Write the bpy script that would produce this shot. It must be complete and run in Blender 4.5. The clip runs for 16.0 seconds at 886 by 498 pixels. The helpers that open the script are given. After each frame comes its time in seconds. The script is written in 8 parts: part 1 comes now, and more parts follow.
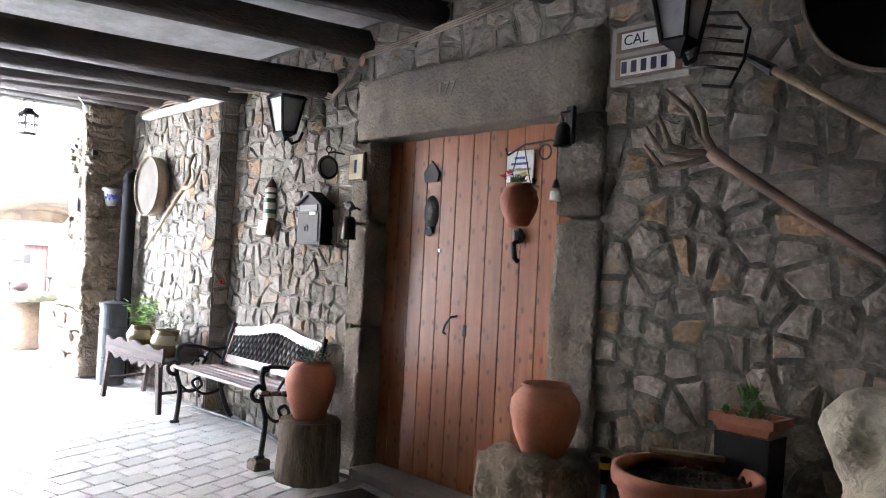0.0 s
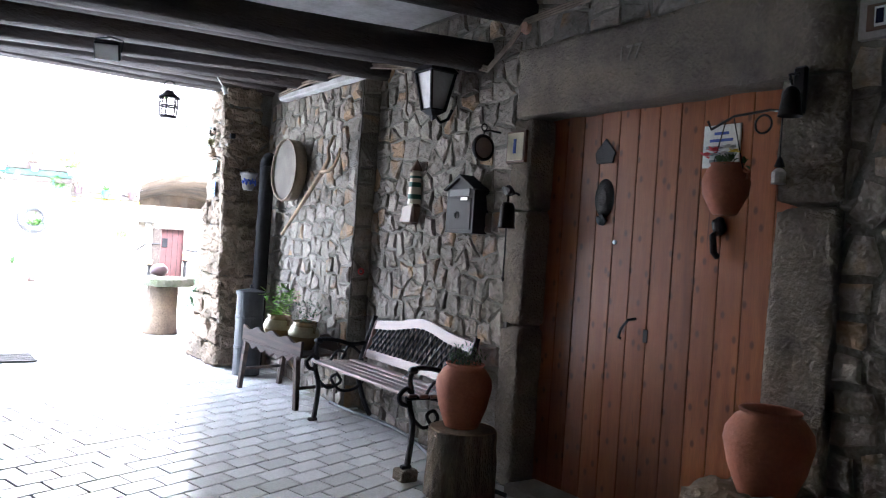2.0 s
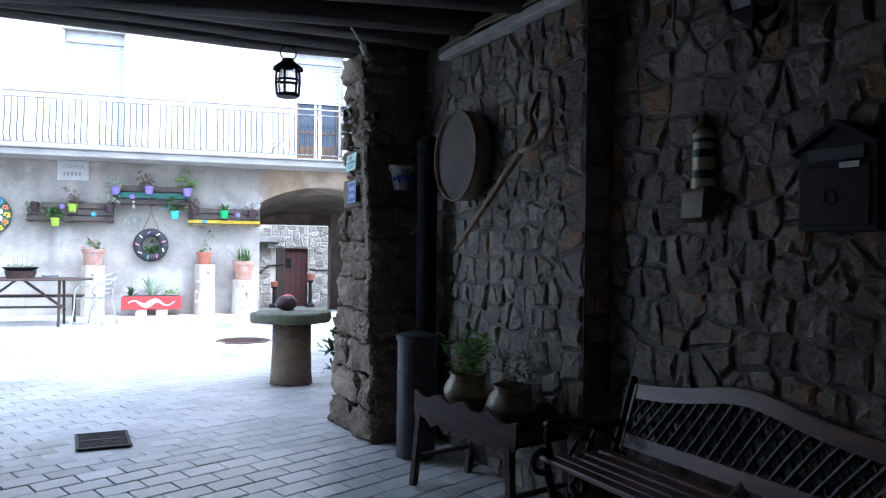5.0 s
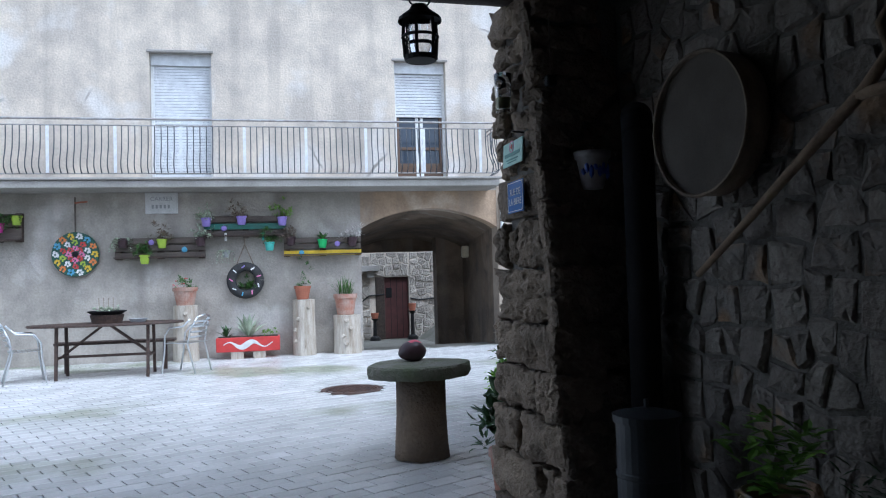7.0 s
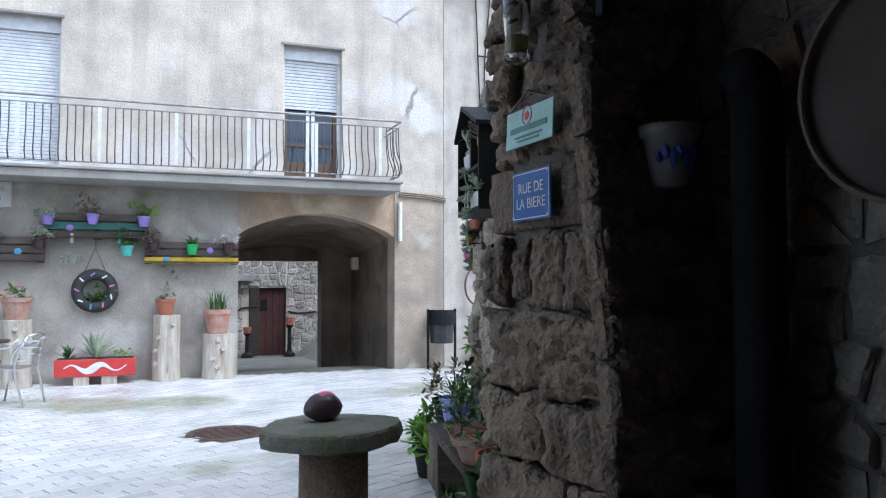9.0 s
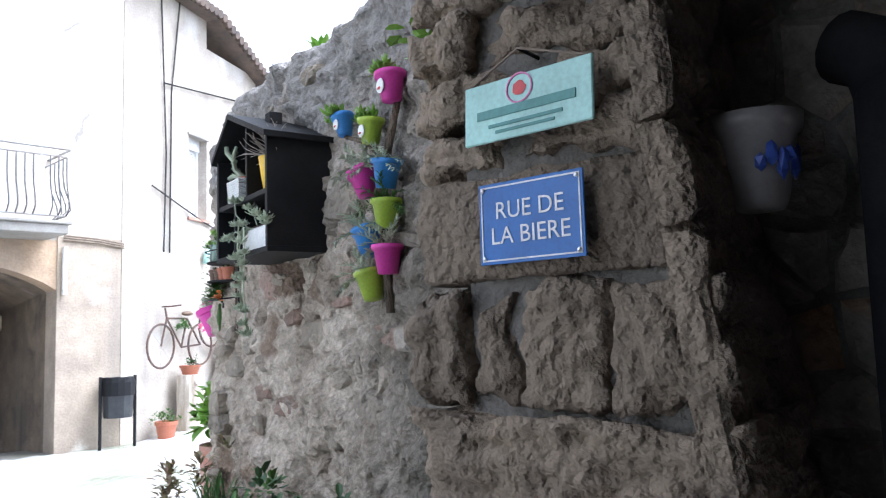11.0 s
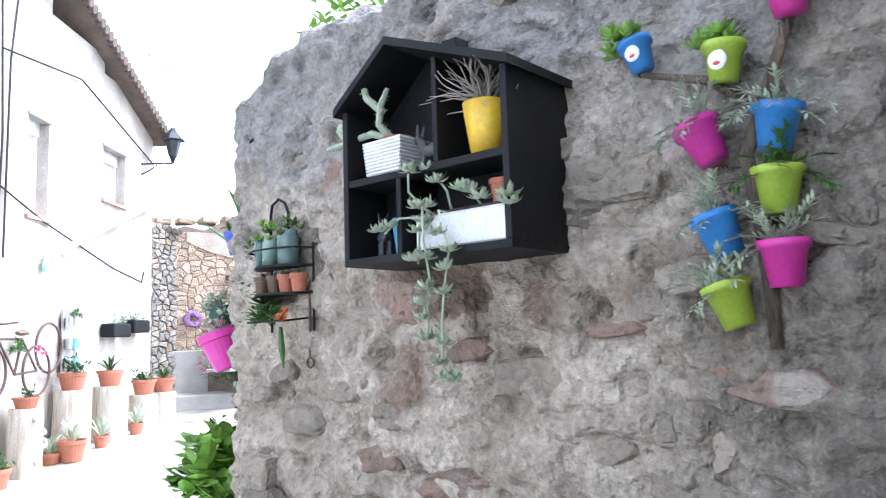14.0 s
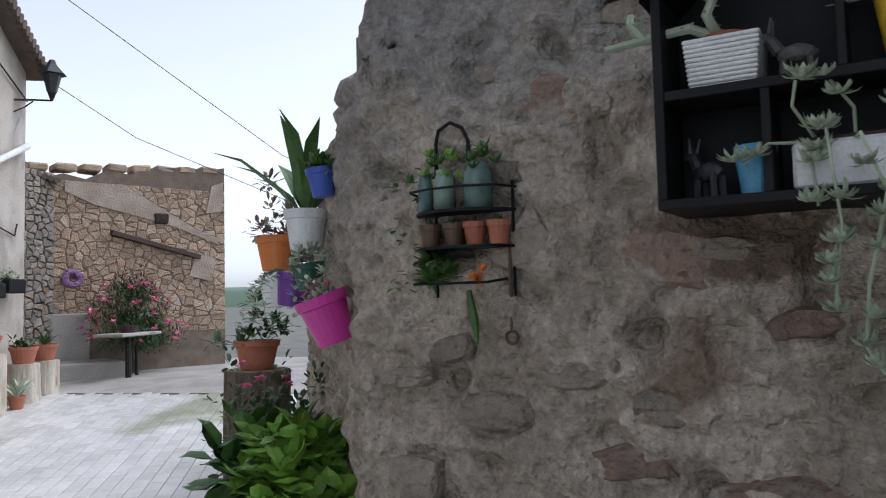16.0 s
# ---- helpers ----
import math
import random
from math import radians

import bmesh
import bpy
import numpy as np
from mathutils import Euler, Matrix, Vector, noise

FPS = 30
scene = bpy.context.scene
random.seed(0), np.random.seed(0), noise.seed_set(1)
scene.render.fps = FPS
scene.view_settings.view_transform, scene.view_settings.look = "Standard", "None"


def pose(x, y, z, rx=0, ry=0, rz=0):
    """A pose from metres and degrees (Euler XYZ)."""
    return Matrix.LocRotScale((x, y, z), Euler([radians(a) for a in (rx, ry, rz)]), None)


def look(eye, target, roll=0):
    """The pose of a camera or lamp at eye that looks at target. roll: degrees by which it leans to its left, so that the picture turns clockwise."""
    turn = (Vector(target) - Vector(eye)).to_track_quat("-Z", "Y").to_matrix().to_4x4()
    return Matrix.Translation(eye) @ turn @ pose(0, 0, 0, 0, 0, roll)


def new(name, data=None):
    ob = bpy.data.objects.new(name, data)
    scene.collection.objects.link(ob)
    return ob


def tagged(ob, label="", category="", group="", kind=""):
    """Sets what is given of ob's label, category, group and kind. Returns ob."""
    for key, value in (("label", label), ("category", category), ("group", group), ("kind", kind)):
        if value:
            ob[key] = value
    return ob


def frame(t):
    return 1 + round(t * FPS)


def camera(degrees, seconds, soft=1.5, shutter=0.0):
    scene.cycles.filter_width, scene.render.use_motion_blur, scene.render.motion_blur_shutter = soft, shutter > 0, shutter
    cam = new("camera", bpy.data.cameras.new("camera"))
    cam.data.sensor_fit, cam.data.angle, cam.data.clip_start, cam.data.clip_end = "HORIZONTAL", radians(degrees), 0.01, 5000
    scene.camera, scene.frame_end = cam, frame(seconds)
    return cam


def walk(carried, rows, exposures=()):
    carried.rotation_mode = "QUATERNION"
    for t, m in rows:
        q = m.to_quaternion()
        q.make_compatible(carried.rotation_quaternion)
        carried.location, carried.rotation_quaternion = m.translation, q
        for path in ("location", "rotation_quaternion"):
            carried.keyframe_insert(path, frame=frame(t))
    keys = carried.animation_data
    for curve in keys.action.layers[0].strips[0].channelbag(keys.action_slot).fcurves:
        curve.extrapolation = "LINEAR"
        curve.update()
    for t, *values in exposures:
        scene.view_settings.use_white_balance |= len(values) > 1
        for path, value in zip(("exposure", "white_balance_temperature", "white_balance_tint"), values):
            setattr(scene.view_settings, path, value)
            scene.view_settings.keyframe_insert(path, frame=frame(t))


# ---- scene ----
cam = camera(59.4, 16.0, soft=1.1, shutter=0.15)
PATH = [
    (0, (-0.044, -0.156, 1.348), (1.316, 1.309, 1.393), 3.0),
    (0.5, (-0.059, -0.087, 1.349), (1.312, 1.368, 1.375), 3.1),
    (1, (-0.044, 0.016, 1.365), (1.285, 1.511, 1.366), 2.7),
    (1.5, (0.004, 0.212, 1.4), (1.217, 1.802, 1.387), 2.3),
    (2, (0.099, 0.495, 1.351), (1.233, 2.142, 1.349), 3.9),
    (2.5, (0.152, 0.807, 1.377), (1.333, 2.42, 1.356), 2.4),
    (3, (0.263, 1.207, 1.373), (1.332, 2.897, 1.397), 0.9),
    (3.5, (0.305, 1.586, 1.376), (1.324, 3.306, 1.432), 2.3),
    (4, (0.44, 2.024, 1.419), (1.482, 3.73, 1.449), 0.9),
    (4.5, (0.58, 2.417, 1.376), (1.594, 4.141, 1.429), 0.0),
    (5, (0.691, 2.874, 1.378), (1.573, 4.669, 1.38), 0.7),
    (7.3, (0.991, 4.956, 1.431), (1.648, 6.844, 1.503), -1.4),
    (7.5, (1.025, 5.123, 1.456), (1.682, 7.011, 1.532), -1.0),
    (8, (1.04, 5.535, 1.466), (1.818, 7.376, 1.552), -0.2),
    (8.5, (1.053, 5.838, 1.467), (1.932, 7.633, 1.533), -0.9),
    (9, (1.168, 6.225, 1.516), (2.136, 7.974, 1.601), -0.1),
    (9.5, (1.177, 6.573, 1.536), (2.301, 8.224, 1.652), 1.6),
    (10, (1.206, 6.898, 1.552), (2.53, 8.39, 1.689), 0.5),
    (10.2, (1.242, 7.037, 1.557), (2.618, 8.482, 1.699), -0.1),
    (12.3, (1.364, 8.152, 1.633), (3.213, 8.863, 1.91), -0.4),
    (12.5, (1.372, 8.292, 1.625), (3.23, 8.986, 1.883), 0.5),
    (13, (1.372, 8.655, 1.693), (3.273, 9.242, 1.898), -2.9),
    (13.5, (1.467, 8.997, 1.676), (3.338, 9.669, 1.891), -2.4),
    (14, (1.554, 9.346, 1.696), (3.402, 10.074, 1.927), -1.8),
    (14.5, (1.592, 9.701, 1.713), (3.483, 10.313, 1.934), -3.1),
    (15, (1.696, 9.995, 1.688), (3.593, 10.602, 1.866), -2.8),
    (15.5, (1.826, 10.265, 1.714), (3.761, 10.746, 1.862), -0.9),
    (16, (1.866, 10.639, 1.74), (3.826, 11.016, 1.867), -1.4),
]
EXPOSURES = [(0.0, 6.95, 5850, 14), (1.0, 7.1, 5850, 14), (1.5, 6.7, 5750, 14), (2.0, 5.7, 5500, 14), (3.0, 4.35, 5250, 13), (4.0, 3.3, 5050, 12), (5.0, 2.35, 4950, 11), (7.5, .95, 5230, 9), (9.0, 1.2, 5300, 10), (10.2, 1.5, 5380, 11),
             (12.3, 3.2, 5700, 13), (13.0, 3.12, 5500, 13), (13.5, 2.72, 5450, 13), (14.4, 2.55, 5430, 13), (14.8, 1.65, 5480, 13), (15.3, .84, 5560, 13), (16.0, .62, 5800, 13)]
walk(cam, [(t, look(eye, target, roll)) for t, eye, target, roll in PATH], EXPOSURES)

# ---- daylight: a bright overcast sky ----
world = bpy.data.worlds.new("sky")
scene.world = world
world.use_nodes = True
wn, wl = world.node_tree.nodes, world.node_tree.links
sky = wn.new("ShaderNodeTexSky")
sky.sky_type, sky.sun_disc, sky.sun_elevation, sky.sun_rotation = "NISHITA", False, radians(56), radians(150)
sky.air_density, sky.dust_density, sky.ozone_density = 1.0, 1.5, 1.0
hsv = wn.new("ShaderNodeHueSaturation")
hsv.inputs["Saturation"].default_value = 0.22
wl.new(sky.outputs[0], hsv.inputs["Color"])
wl.new(hsv.outputs[0], wn["Background"].inputs["Color"])
wn["Background"].inputs["Strength"].default_value = 0.15
sun = new("sun", bpy.data.lights.new("sun", "SUN"))
sun.data.energy, sun.data.angle, sun.data.color = 1.0, radians(30), (1.0, 0.98, 0.95)
sun.matrix_world = look((0, 0, 30), (-9, 15, 0))

# ---- mesh helpers ----
G = 0.09                      # the ground's height in the yard
RND = random.Random(7)


STUFF = {"plant", "plants", "foliage", "flowers", "roses", "lavender", "dry_stems", "stems", "succulents", "ears", "leaves", "berries", "seedlings", "basket_plants", "ground_cover", "trailing_succulent", "scales"}


def to_mesh(name, bm, material, smooth=False):
    me = bpy.data.meshes.new(name)
    bm.normal_update()
    bm.to_mesh(me)
    bm.free()
    for m in material if isinstance(material, (list, tuple)) else [material]:
        me.materials.append(m)
    if smooth:
        me.polygons.foreach_set("use_smooth", [True] * len(me.polygons))
    return me


def part(name, bm, material, parent, label="", smooth=False):
    ob = new(name, to_mesh(name, bm, material, smooth))
    ob.parent = parent
    if label:
        ob["label"] = label
    if name in STUFF:
        ob["kind"] = "stuff"
    return ob


def solid(name, bm, material, label, category, kind="", m=None, smooth=False):
    """A thing or a piece of the setting that is one mesh."""
    ob = new(name, to_mesh(name, bm, material, smooth))
    if m is not None:
        ob.matrix_world = m
    return tagged(ob, label, category, "", kind)


def thing(name, m, label, category, group="", kind=""):
    ob = new(name)
    ob.empty_display_size = 0.1
    ob.matrix_basis = m
    return tagged(ob, label, category, group, kind)


def box(bm, c, s, bevel=0.0, rot=None):
    """A box round c with the sizes s."""
    m = Matrix.Translation(c) @ (rot or Matrix()) @ Matrix.Diagonal((*s, 1))
    made = bmesh.ops.create_cube(bm, size=1, matrix=m)["verts"]
    if bevel:
        edges = list({e for v in made for e in v.link_edges})
        bmesh.ops.bevel(bm, geom=edges, offset=bevel, segments=1, affect="EDGES")
    return bm


def span(bm, lo, hi, bevel=0.0):
    return box(bm, [(a + b) / 2 for a, b in zip(lo, hi)], [b - a for a, b in zip(lo, hi)], bevel)


def tube(bm, pts, r, n=8, caps=True):
    """A round rod through pts; r is one radius or one for each point."""
    pts = [Vector(p) for p in pts]
    rings, side = [], None
    for i, p in enumerate(pts):
        d = (pts[min(i + 1, len(pts) - 1)] - pts[max(i - 1, 0)]).normalized()
        if side is None:
            side = d.orthogonal().normalized()
        side = (side - d * side.dot(d)).normalized()
        up, rad = d.cross(side), r[i] if isinstance(r, (list, tuple)) else r
        rings.append([bm.verts.new(p + rad * (math.cos(a) * side + math.sin(a) * up)) for a in (2 * math.pi * k / n for k in range(n))])
    for a, b in zip(rings, rings[1:]):
        for k in range(n):
            bm.faces.new((a[k], a[(k + 1) % n], b[(k + 1) % n], b[k]))
    if caps and n > 2:
        bm.faces.new(rings[0][::-1])
        bm.faces.new(rings[-1])
    return bm


def lathe(bm, profile, n=24, c=(0, 0, 0), squash=1.0):
    """A turned form from (radius, height) rows."""
    rings = []
    for r, z in profile:
        if r < 1e-5:
            rings.append([bm.verts.new((c[0], c[1], c[2] + z))])
        else:
            rings.append([bm.verts.new((c[0] + r * math.cos(a), c[1] + squash * r * math.sin(a), c[2] + z)) for a in (2 * math.pi * k / n for k in range(n))])
    for a, b in zip(rings, rings[1:]):
        for k in range(n):
            q = [a[k % len(a)], a[(k + 1) % len(a)], b[(k + 1) % len(b)], b[k % len(b)]]
            q = list(dict.fromkeys(q))
            if len(q) > 2:
                bm.faces.new(q)
    return bm


def slab(bm, outline, y0, y1):
    """An outline of (x, z) made thick from y0 to y1."""
    a = [bm.verts.new((x, y0, z)) for x, z in outline]
    b = [bm.verts.new((x, y1, z)) for x, z in outline]
    bm.faces.new(a)
    bm.faces.new(b[::-1])
    for k in range(len(a)):
        j = (k + 1) % len(a)
        bm.faces.new((a[j], a[k], b[k], b[j]))
    return bm


def rough(bm, amount, scale, seed=0.0, along=True):
    """Worn, uneven faces: pushes the vertices about by noise."""
    bm.normal_update()
    moved = [(v, noise.noise(v.co * scale + Vector((seed, seed * 2, 0))) + 0.5 * noise.noise(v.co * scale * 2.7 + Vector((0, seed, seed)))) for v in bm.verts]
    for v, k in moved:
        v.co += v.normal * amount * k
    return bm


def blob(bm, c, s, amount=0.15, seed=0.0, level=3):
    made = bmesh.ops.create_icosphere(bm, subdivisions=level, radius=1)["verts"]
    for v in made:
        k = 1 + amount * (noise.noise(v.co * 1.3 + Vector((seed, 0, 0))) + 0.5 * noise.noise(v.co * 3.1 + Vector((0, seed, 0))))
        v.co = Vector(c) + Vector((v.co.x * s[0] * k, v.co.y * s[1] * k, v.co.z * s[2] * k))
    return bm


def leaf(bm, base, way, length, width, up=Vector((0, 0, 1)), bend=0.2, tip=0.0):
    """One rounded leaf of six faces, bent along its length and folded at its rib."""
    way = Vector(way).normalized()
    side = way.cross(up)
    side = side.normalized() if side.length > 1e-3 else Vector((1, 0, 0))
    lift = side.cross(way)
    base = Vector(base)
    low = base + way * length * 0.36 + lift * bend * length * 0.24
    top = base + way * length * 0.74 + lift * bend * length * 0.16
    end = base + way * length - lift * bend * length * 0.25
    b, t = bm.verts.new(base), bm.verts.new(end)
    c, d = bm.verts.new(low - lift * width * 0.15), bm.verts.new(top - lift * width * 0.1)
    l, r = bm.verts.new(low + side * width * 0.47), bm.verts.new(low - side * width * 0.47)
    l2, r2 = bm.verts.new(top + side * width * 0.4), bm.verts.new(top - side * width * 0.4)
    for f in ((b, l, c), (b, c, r), (l, l2, d, c), (c, d, r2, r), (l2, t, d), (d, t, r2)):
        bm.faces.new(f)


def aim(az, el):
    return Vector((math.cos(az) * math.cos(el), math.sin(az) * math.cos(el), math.sin(el)))


def bush(bm, c, s, n, size, rng, hollow=0.25, wide=0.5):
    """A loose crown of n leaves in clumps about c."""
    clumps = [(Vector(c) + Vector((rng.gauss(0, .42) * s[0], rng.gauss(0, .42) * s[1], abs(rng.gauss(0.1, .45)) * s[2]))) for _ in range(max(4, n // 14))]
    for _ in range(n):
        k = rng.choice(clumps)
        d = aim(rng.uniform(0, 6.283), rng.uniform(-.3, 1.3))
        p = k + d * rng.uniform(0.1, 1) * min(s) * hollow
        leaf(bm, p, d + Vector((0, 0, rng.uniform(-.5, .4))), size * rng.uniform(.6, 1.3), size * wide * rng.uniform(.7, 1.2), bend=rng.uniform(-.2, .7))
    return bm


def spikes(bm, c, n, length, width, rng, low=0.5, high=1.4, bend=0.3):
    """A rosette of pointed leaves."""
    for i in range(n):
        d = aim(i * 2.4 + rng.uniform(-.2, .2), rng.uniform(low, high))
        leaf(bm, Vector(c) + Vector((d.x, d.y, 0)) * width * .3, d, length * rng.uniform(.7, 1.1), width, bend=bend)
    return bm


# ---- irregular stone ----
def clip(poly, nx, ny, d):
    """The part of a polygon in which nx * x + ny * y <= d."""
    out = []
    for i, p in enumerate(poly):
        q = poly[(i + 1) % len(poly)]
        a, b = nx * p[0] + ny * p[1] - d, nx * q[0] + ny * q[1] - d
        if a <= 0:
            out.append(p)
        if a * b < 0:
            k = a / (a - b)
            out.append((p[0] + k * (q[0] - p[0]), p[1] + k * (q[1] - p[1])))
    return out


def cells(u0, u1, v0, v1, du, dv, rng, joint=0.012, jitter=0.42):
    """Irregular stones that fill a rectangle: a list of outlines with open joints."""
    pts = []
    rows = max(1, round((v1 - v0) / dv))
    for r in range(rows):
        cols = max(1, round((u1 - u0) / (du * rng.uniform(.75, 1.35))))
        for c in range(cols):
            pts.append((u0 + (c + .5 + (r % 2) * .3 + rng.uniform(-jitter, jitter)) * (u1 - u0) / cols, v0 + (r + .5 + rng.uniform(-jitter, jitter) * .9) * (v1 - v0) / rows))
    out = []
    for i, p in enumerate(pts):
        poly = [(u0, v0), (u1, v0), (u1, v1), (u0, v1)]
        near = sorted((q for j, q in enumerate(pts) if j != i), key=lambda q: (q[0] - p[0]) ** 2 + (q[1] - p[1]) ** 2)[:16]
        for q in near:
            # joints lean towards level and upright, as in laid stone
            nx, ny = q[0] - p[0], q[1] - p[1]
            if abs(nx) > 1.25 * abs(ny):
                ny *= .45
            elif abs(ny) > 1.25 * abs(nx):
                nx *= .45
            length = math.hypot(nx, ny) or 1e-6
            nx, ny = nx / length, ny / length
            poly = clip(poly, nx, ny, nx * (p[0] + q[0]) / 2 + ny * (p[1] + q[1]) / 2 - joint / 2)
            if len(poly) < 3:
                break
        if len(poly) > 2:
            cx, cy = sum(a for a, _ in poly) / len(poly), sum(b for _, b in poly) / len(poly)
            if max(abs(a - cx) for a, _ in poly) > .02 and max(abs(b - cy) for _, b in poly) > .02:
                ring_ = []
                for k, (a, b) in enumerate(poly):
                    a2, b2 = poly[(k + 1) % len(poly)]
                    ring_.append((a - cx + rng.uniform(-.006, .006), b - cy + rng.uniform(-.006, .006)))
                    side = math.hypot(a2 - a, b2 - b)
                    if side > .07:
                        g, e = rng.uniform(.35, .65), rng.uniform(-.03, .09) * side
                        ring_.append((a + (a2 - a) * g - cx - (b2 - b) / side * e * .6, b + (b2 - b) * g - cy + (a2 - a) / side * e * .6))
                out.append((cx, cy, ring_))
    return out


def stone(bm, poly, depth, rng, c=(0, 0), out=0.0, flat=1.0):
    """One stone with a hewn, domed face; outline in (y, z), its face towards -x."""
    n = len(poly)
    tilt_y, tilt_z = flat * rng.uniform(-.07, .07), flat * rng.uniform(-.07, .07)

    def ring(k, d, shake):
        return [bm.verts.new((-(d + tilt_y * a + tilt_z * b + rng.uniform(-shake, shake)) - out, c[0] + a * k, c[1] + b * k)) for a, b in poly]
    r0, r1, r2 = ring(1.0, -.03, 0), ring(.965, depth * .45, .004 * flat), ring(.78, depth, .009 * flat)
    mid = bm.verts.new((-(depth * rng.uniform(.8, 1.25)) - out, c[0] + rng.uniform(-.01, .01), c[1] + rng.uniform(-.01, .01)))
    for a, b in ((r0, r1), (r1, r2)):
        for k in range(n):
            bm.faces.new((a[k], b[k], b[(k + 1) % n], a[(k + 1) % n]))
    for k in range(n):
        bm.faces.new((r2[k], mid, r2[(k + 1) % n]))
    return bm


def masonry(parent, m, rect, size, material, rng, depth=0.014, joint=0.012, flat=1.0, jitter=.42):
    """Rubble facing on a wall: each stone an object of its own, with a face towards the local -x."""
    for i, (cy, cz, poly) in enumerate(cells(*rect, *size, rng, joint, jitter)):
        bm = bmesh.new()
        stone(bm, poly, depth * rng.uniform(.6, 1.5), rng, flat=flat)
        ob = part("stone", bm, material, parent)
        ob.matrix_basis = m @ Matrix.Translation((0, cy, cz))


# ---- materials ----
def mat(name, c1, c2, roughness=.8, scale=4.0, fine=70.0, bump=.25, metal=0.0, vary=0.0, island=False, spots=None, contrast=(.35, .65), stretch=None, depth=.01):
    """A surface with two colours in large patches, a fine grain, relief, and its own shade for each piece."""
    m = bpy.data.materials.new(name)
    m.use_nodes = True
    n, l = m.node_tree.nodes, m.node_tree.links
    b = n["Principled BSDF"]
    tc = n.new("ShaderNodeTexCoord")
    co = tc.outputs["Object"]
    if stretch:
        mp = n.new("ShaderNodeMapping")
        mp.inputs["Scale"].default_value = stretch
        l.new(co, mp.inputs[0])
        co = mp.outputs[0]
    info = n.new("ShaderNodeObjectInfo") if not island else n.new("ShaderNodeNewGeometry")
    rnd = info.outputs["Random" if not island else "Random Per Island"]
    shift = n.new("ShaderNodeVectorMath")
    shift.operation = "MULTIPLY_ADD"
    l.new(rnd, shift.inputs[0])
    shift.inputs[1].default_value = (37, 23, 51) if vary and not island else (0, 0, 0)
    l.new(co, shift.inputs[2])
    co = shift.outputs[0]
    big = n.new("ShaderNodeTexNoise")
    big.inputs["Scale"].default_value, big.inputs["Detail"].default_value, big.inputs["Roughness"].default_value = scale, 5, .6
    l.new(co, big.inputs["Vector"])
    small = n.new("ShaderNodeTexNoise")
    small.inputs["Scale"].default_value, small.inputs["Detail"].default_value = fine, 4
    l.new(co, small.inputs["Vector"])
    ramp = n.new("ShaderNodeMapRange")
    ramp.inputs["From Min"].default_value, ramp.inputs["From Max"].default_value = contrast
    l.new(big.outputs["Fac"], ramp.inputs["Value"])
    mix = n.new("ShaderNodeMix")
    mix.data_type = "RGBA"
    mix.inputs["A"].default_value, mix.inputs["B"].default_value = (*c1, 1), (*c2, 1)
    l.new(ramp.outputs[0], mix.inputs["Factor"])
    col = mix.outputs["Result"]
    if spots:
        extra = n.new("ShaderNodeTexNoise")
        extra.inputs["Scale"].default_value, extra.inputs["Detail"].default_value = spots[1], 6
        l.new(co, extra.inputs["Vector"])
        r2 = n.new("ShaderNodeMapRange")
        r2.inputs["From Min"].default_value, r2.inputs["From Max"].default_value = spots[2], spots[2] + .08
        l.new(extra.outputs["Fac"], r2.inputs["Value"])
        mx = n.new("ShaderNodeMix")
        mx.data_type = "RGBA"
        l.new(r2.outputs[0], mx.inputs["Factor"])
        l.new(col, mx.inputs["A"])
        mx.inputs["B"].default_value = (*spots[0], 1)
        col = mx.outputs["Result"]
    val = n.new("ShaderNodeHueSaturation")
    add = n.new("ShaderNodeMath")
    add.operation = "MULTIPLY_ADD"
    l.new(small.outputs["Fac"], add.inputs[0])
    add.inputs[1].default_value, add.inputs[2].default_value = .5, .75
    last = add.outputs[0]
    if vary:
        v2 = n.new("ShaderNodeMath")
        v2.operation = "MULTIPLY_ADD"
        l.new(rnd, v2.inputs[0])
        v2.inputs[1].default_value, v2.inputs[2].default_value = vary, 1 - vary / 2
        v3 = n.new("ShaderNodeMath")
        v3.operation = "MULTIPLY"
        l.new(last, v3.inputs[0])
        l.new(v2.outputs[0], v3.inputs[1])
        last = v3.outputs[0]
    l.new(last, val.inputs["Value"])
    l.new(col, val.inputs["Color"])
    l.new(val.outputs[0], b.inputs["Base Color"])
    b.inputs["Roughness"].default_value, b.inputs["Metallic"].default_value = roughness, metal
    if bump:
        sm = n.new("ShaderNodeMath")
        sm.operation = "ADD"
        l.new(big.outputs["Fac"], sm.inputs[0])
        l.new(small.outputs["Fac"], sm.inputs[1])
        bp = n.new("ShaderNodeBump")
        bp.inputs["Strength"].default_value, bp.inputs["Distance"].default_value = bump, depth
        l.new(sm.outputs[0], bp.inputs["Height"])
        l.new(bp.outputs[0], b.inputs["Normal"])
    return m


def paint(name, c, roughness=.45, vary=0.0, metal=0.0, bump=.05):
    dark = tuple(x * .82 for x in c)
    return mat(name, c, dark, roughness, 9, 120, bump, metal, vary, depth=.002)


M = {}
M["stone"] = mat("wall_stone", (0.266, 0.237, 0.199), (0.179, 0.156, 0.128), .88, 7, 38, .8, vary=.5, spots=((.29, .19, .11), 2.2, .57), depth=.022)
M["mortar"] = mat("mortar", (0.205, 0.186, 0.160), (0.129, 0.118, 0.100), .95, 5, 60, .8, depth=.015)
M["dressed"] = mat("dressed_sandstone", (0.200, 0.164, 0.124), (0.124, 0.104, 0.084), .9, 4, 55, 1.0, vary=.25, depth=.02)
M["ochre"] = mat("rough_ochre_stone", (0.275, 0.213, 0.150), (0.180, 0.140, 0.101), .92, 5, 40, 1.0, vary=.5, depth=.03)
